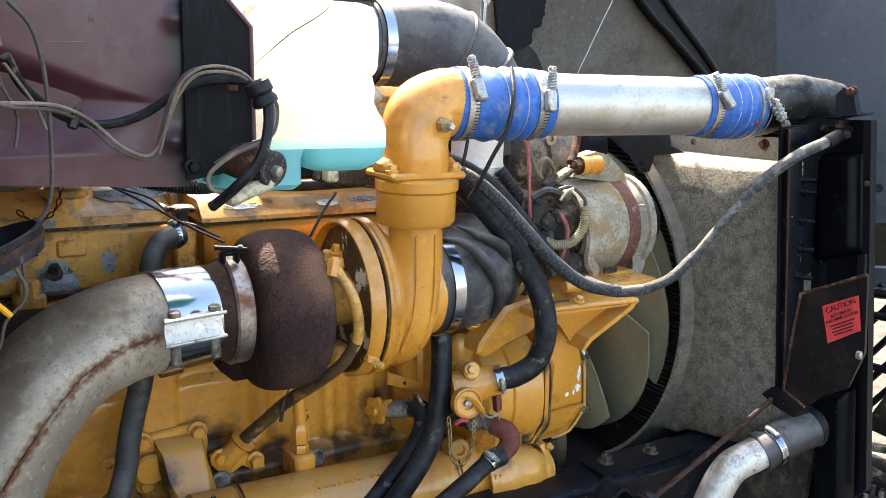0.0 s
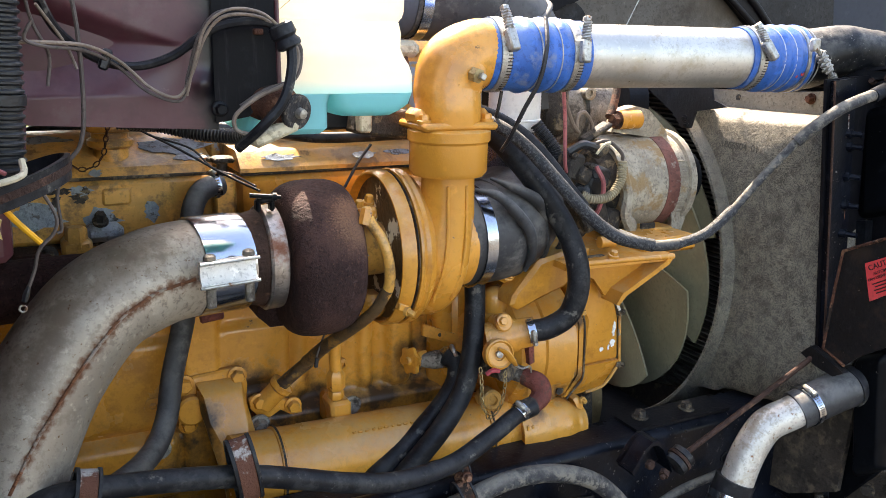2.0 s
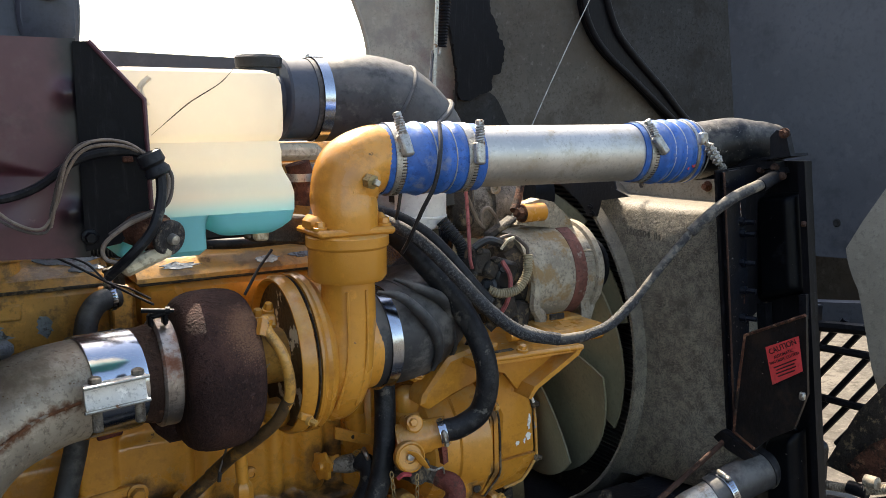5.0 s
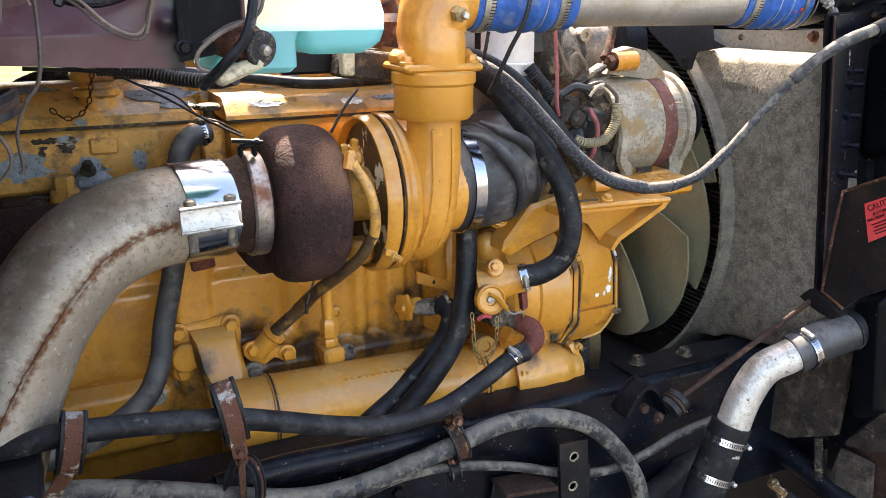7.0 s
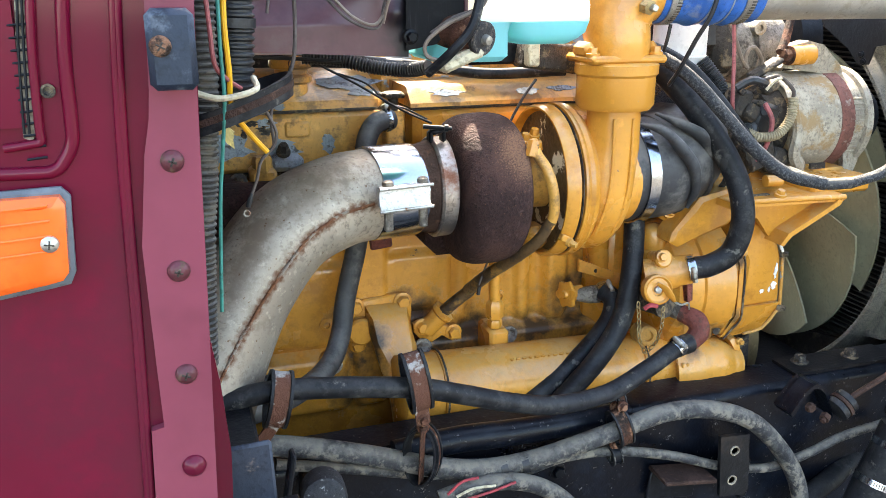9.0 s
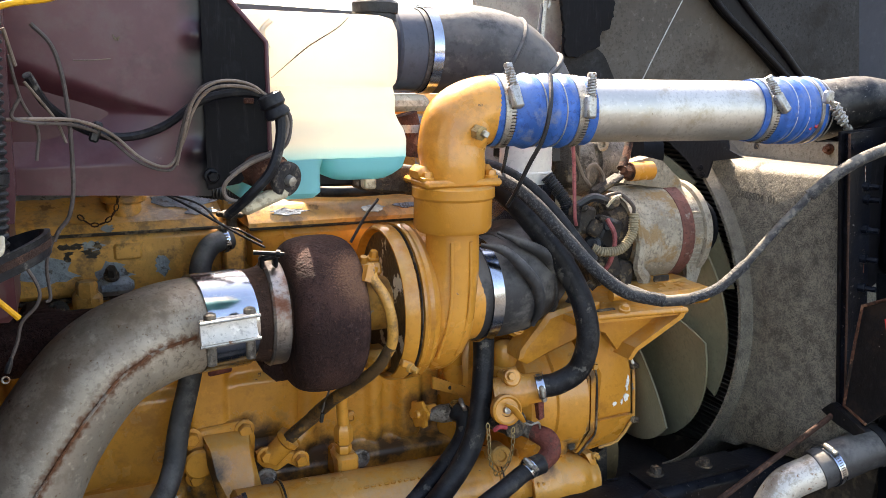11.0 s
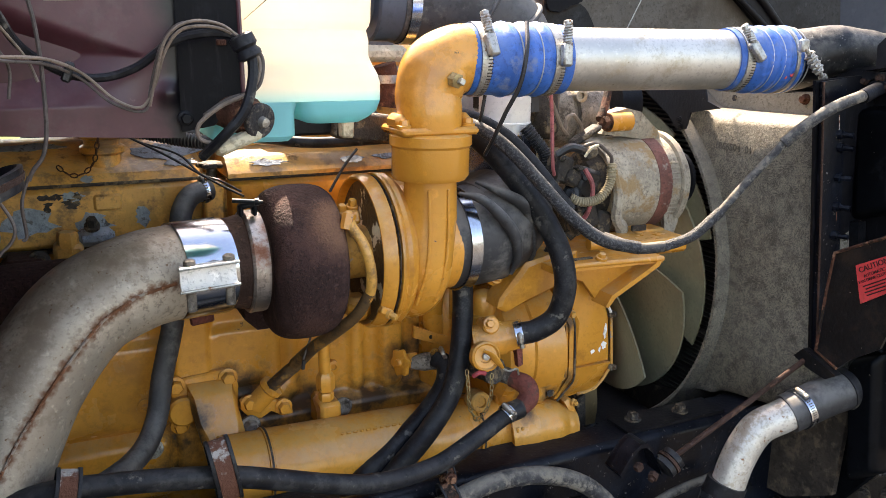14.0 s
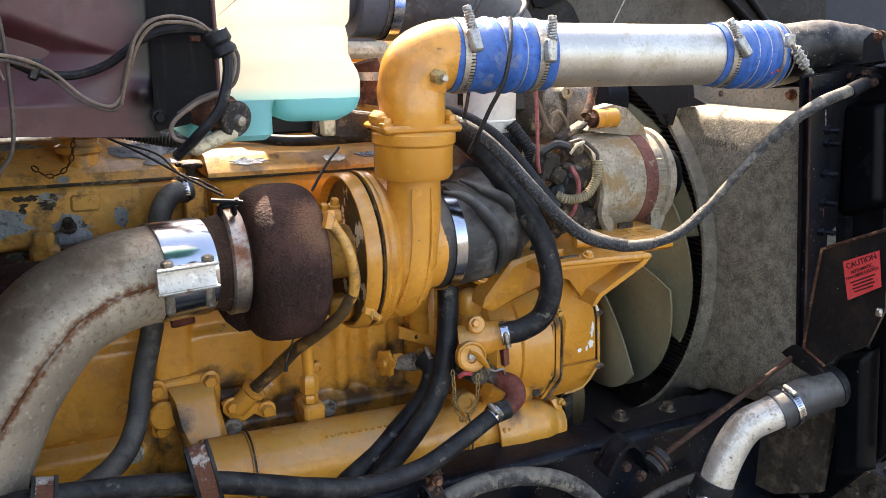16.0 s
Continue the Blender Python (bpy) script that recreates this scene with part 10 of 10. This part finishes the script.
def nose_clutter():
    """Bumper brackets, pipes and fittings in front of the radiator."""
    t = thing("bumper_bracket", (1.9, 1.1, 0.55), "black and rusty bumper bracket with plates", "bracket")
    part("gusset", Geo().prism([(1.900, 1.093, 0.944), (1.900, 1.027, 1.088), (1.900, 0.954, 1.192), (1.900, 0.872, 1.185), (1.900, 0.843, 1.001), (1.900, 1.004, 0.938)], (0.05, 0, 0)), GREASE, t)
    part("rust_plate", Geo().prism([(1.885, 1.033, 0.970), (1.885, 0.983, 1.034), (1.885, 0.939, 1.069), (1.885, 0.913, 0.977), (1.885, 1.008, 0.939)], (0.01, 0, 0)), RUST, t)
    part("shelf", Geo().prism([(1.750, 1.022, 0.812), (1.750, 0.982, 0.903), (1.800, 0.933, 0.880), (1.800, 0.919, 0.867), (1.750, 0.963, 0.821)], (0.10, 0, -0.01)), BLACK, t)
    part("stud_plate", Geo().prism([(1.668, 0.985, 0.860), (1.765, 0.990, 0.860), (1.800, 0.919, 0.860), (1.668, 0.912, 0.860)], (0, 0, -0.012)), RAIL, t)
    part("apron", Geo().prism([(1.668, 0.985, 0.848), (1.668, 0.912, 0.848), (1.668, 0.905, 0.66), (1.668, 0.985, 0.66)], (0.010, 0, 0)), BLACK, t)
    for q in ((1.706, 0.955, 0.862), (1.742, 0.944, 0.862)):
        part("plate_stud", Geo().lathe(q, (0, 0, 1), [(0, 0.013), (0.003, 0.013), (0.003, 0.009), (0.012, 0.009), (0.012, 0.005), (0.030, 0.005)], 8), GRIMY, t)
    part("beam", Geo().box((1.95, 1.15, 0.66), (0.5, 0.5, 0.20), bev=0.02), BLACK, t)
    for q in ((1.740, 0.962, 0.869), (1.760, 0.942, 0.886)):
        part("stud", Geo().lathe(q, (0, 0, 1), [(-0.01, 0.014), (0.004, 0.014), (0.005, 0.006), (0.03, 0.006)], 8), GREASE, t)
    bolt(t, (1.700, 0.970, 0.838), (-0.8, -0.6, 0), 0.012, 0.01, RUST)
    w = thing("brass_fitting", (1.820, 0.956, 0.949), "pale ribbed pipe fitting with white caps", "fitting")
    part("ribbed_pipe", corrugated([(1.820, 1.047, 0.936), (1.820, 0.958, 0.958), (1.820, 0.867, 1.000)], 0.009, 0.006, 0.25, 12), PALE_DIRTY, w)
    part("nut", Geo().lathe((1.800, 0.926, 0.993), (0, -1, 0.1), [(-0.012, 0.013), (0.012, 0.013), (0.014, 0.010)], 12), PALE_DIRTY, w)
    part("collar", Geo().lathe((1.820, 0.964, 0.956), (0.1, -1, 0), [(-0.02, 0.014), (0.02, 0.014)], 12), BLACK, w)
    v = thing("air_valve", (1.800, 0.934, 0.886), "greasy air valve with a pale tape-wrapped end", "valve")
    part("body", Geo().tube([(1.800, 1.013, 0.888), (1.800, 0.973, 0.887), (1.800, 0.941, 0.888)], [0.020, 0.018, 0.022], 16), GREASE, v)
    part("tape", Geo().tube([(1.800, 0.950, 0.887), (1.800, 0.913, 0.892)], 0.019, 18, 2), PALE_DIRTY, v)
    part("tail", Geo().tube([(1.800, 0.913, 0.892), (1.800, 0.874, 0.890), (1.800, 0.798, 0.911)], 0.016, 12), RUBBER, v)
    hose("air_hose", [(1.780, 0.847, 0.868), (1.740, 0.891, 0.848), (1.700, 0.933, 0.798), (1.680, 0.933, 0.714)], 0.02, RUBBER, "black air hose under the radiator", "hose")
    hose("air_hose", [(1.900, 0.901, 0.927), (1.900, 0.947, 0.901), (1.900, 1.007, 0.869), (1.900, 1.075, 0.854)], 0.025, GREASE, "greasy dark hose in front of the radiator", "hose")
    j = thing("hose_joint", (1.461, 1.040, 0.732), "pale yellow fitting on a black hose under the radiator", "fitting")
    part("nut", Geo().lathe((1.468, 1.043, 0.716), (0.6, -0.2, -0.7), [(-0.012, 0.006), (-0.010, 0.011), (0.002, 0.011), (0.003, 0.008), (0.022, 0.008), (0.024, 0.011), (0.030, 0.011)], 8), SUN_PATCHED, j)
    part("hose", Geo().tube([(1.491, 1.040, 0.691), (1.569, 1.050, 0.628), (1.671, 1.060, 0.505)], 0.014, 12), RUBBER, j)
    hose("frame_hose", [(1.153, 1.090, 0.728), (1.267, 1.130, 0.734), (1.364, 1.160, 0.756), (1.512, 1.200, 0.751)], 0.02, RUBBER, "black hose behind the coolant pipe", "hose")
    hose("frame_hose", [(1.654, 1.200, 0.702), (1.756, 1.200, 0.632), (1.917, 1.200, 0.495), (2.078, 1.200, 0.332)], 0.03, RUBBER, "black hose below the radiator", "hose")


nose_clutter()


# hood lift spring and cables
def lift_spring():
    t = thing("hood_spring", (1.404, 1.900, 2.130), "black coil spring and hook holding the hood cable", "spring")
    a, b = Vector((1.381, 1.850, 2.117)), Vector((1.356, 1.850, 1.890))
    d = (b - a)
    ax = d.normalized()
    u = ax.orthogonal().normalized()
    w = ax.cross(u)
    part("coil", Geo().pipe([a + d * (i / 260) + (u * math.cos(i * 0.75) + w * math.sin(i * 0.75)) * (0.0165 - 0.004 * i / 260) for i in range(261)], [0.0030] * 261, 5), BLACK, t)
    part("core", Geo().tube([a, b], 0.0100, 10, 1), BLACK, t)
    part("hook", Geo().tube([b, Vector((1.352, 1.850, 1.872)), Vector((1.340, 1.840, 1.870)), Vector((1.336, 1.840, 1.885))], 0.003, 6), STEEL, t)
    part("bar", Geo().prism([(1.334, 1.835, 2.010), (1.340, 1.835, 2.014), (1.343, 1.835, 2.006), (1.330, 1.835, 1.740), (1.324, 1.835, 1.736), (1.322, 1.835, 1.742)], (0, 0.004, 0)), STEEL, t)
    part("hanger", Geo().tube([a, Vector((1.433, 1.900, 2.276)), Vector((1.660, 2.200, 2.633))], 0.004, 6), BLACK, t)
    part("strap", Geo().tube([(1.333, 1.850, 1.878), (1.264, 1.750, 1.789), (1.175, 1.620, 1.710), (1.101, 1.500, 1.631)], 0.004, 8), BLACK_PLASTIC, t)
    return t


lift_spring()
wire([(2.180, 2.050, 2.345), (1.929, 2.000, 1.995), (1.716, 1.950, 1.684), (1.642, 1.900, 1.600)], 0.0016, STEEL, "thin steel hood cable", "hood_cable", category="cable")
# chain on the filler neck
def neck_chain():
    t = thing("cap_chain", (0.319, 1.500, 1.482), "small rusty chain from the oil filler cap", "chain")
    path = smooth_path([(0.327, 1.475, 1.533), (0.321, 1.472, 1.506), (0.316, 1.470, 1.485), (0.300, 1.468, 1.467), (0.278, 1.468, 1.464), (0.259, 1.470, 1.481)], 0.009)
    for i in range(len(path) - 1):
        a, b = path[i], path[i + 1]
        d = (b - a).normalized()
        s = d.cross(Vector((0.2, -1, 0.1))).normalized()
        if i % 2:
            s = d.cross(s)
        c = (a + b) / 2
        part("chain_link", Geo().tube([c + d * 0.006 * math.cos(k * math.pi / 4) + s * 0.0034 * math.sin(k * math.pi / 4) for k in range(8)], 0.0012, 5, 1, True), RUST, t)


neck_chain()


# dark discs and a belt, added to stop sun leaking past the engine front
def sun_block_pulleys():
    t = thing("sun_block_pulleys", (1.30, 1.62, 0.90), "greasy black pulleys and belts added to block sun at the engine front", "belt drive")
    for y, z, r in ((1.66, 1.20, 0.11), (1.50, 1.36, 0.06), (1.80, 1.42, 0.08)):
        part("pulley", Geo().lathe((1.27, y, z), X, [(0, r * 0.4), (0.002, r), (0.006, r), (0.012, r * 0.9), (0.03, r * 0.9), (0.036, r), (0.04, r), (0.042, r * 0.4)], 40), BLACK, t)
    part("belt", Geo().tube([(1.29, 1.555, 1.20), (1.29, 1.53, 1.05), (1.29, 1.52, 0.95), (1.29, 1.66, 0.84), (1.29, 1.80, 0.98), (1.29, 1.77, 1.20), (1.29, 1.66, 1.31)], 0.010, 8, 6, True), RUBBER, t)
    return t


sun_block_pulleys()


def rear_castings():
    """What fills the gap between bottle, elbow and duct."""
    t = thing("intake_manifold", (0.9, 1.6, 1.45), "weathered intake castings behind the elbow pipe", "engine part")
    part("casting", Geo().box((0.827, 1.500, 1.578), (0.12, 0.10, 0.11), bev=0.02), YELLOW_OLD, t)
    # ivory colour stands in for the bright sun on this top
    part("cream_top", Geo().box((0.810, 1.480, 1.656), (0.10, 0.08, 0.03), bev=0.01), IVORY, t)
    part("tube", Geo().tube([(0.800, 1.420, 1.638), (0.808, 1.420, 1.604), (0.803, 1.420, 1.564)], 0.022, 18), RUST, t)
    part("band", Geo().lathe((0.803, 1.420, 1.613), (0, 0, 1), [(-0.007, 0.022), (-0.007, 0.0245), (0.007, 0.0245), (0.007, 0.022)], 24), STEEL, t)
    part("rear_box", Geo().box((0.72, 1.62, 1.50), (0.50, 0.16, 0.16), bev=0.03), YELLOW_OLD, t)
    # hump added behind the bottle to keep the sun off the manifold lid
    part("rear_hump", Geo().box((0.80, 1.61, 1.585), (0.38, 0.14, 0.17), bev=0.03), YELLOW_OLD, t)
    return t


rear_castings()
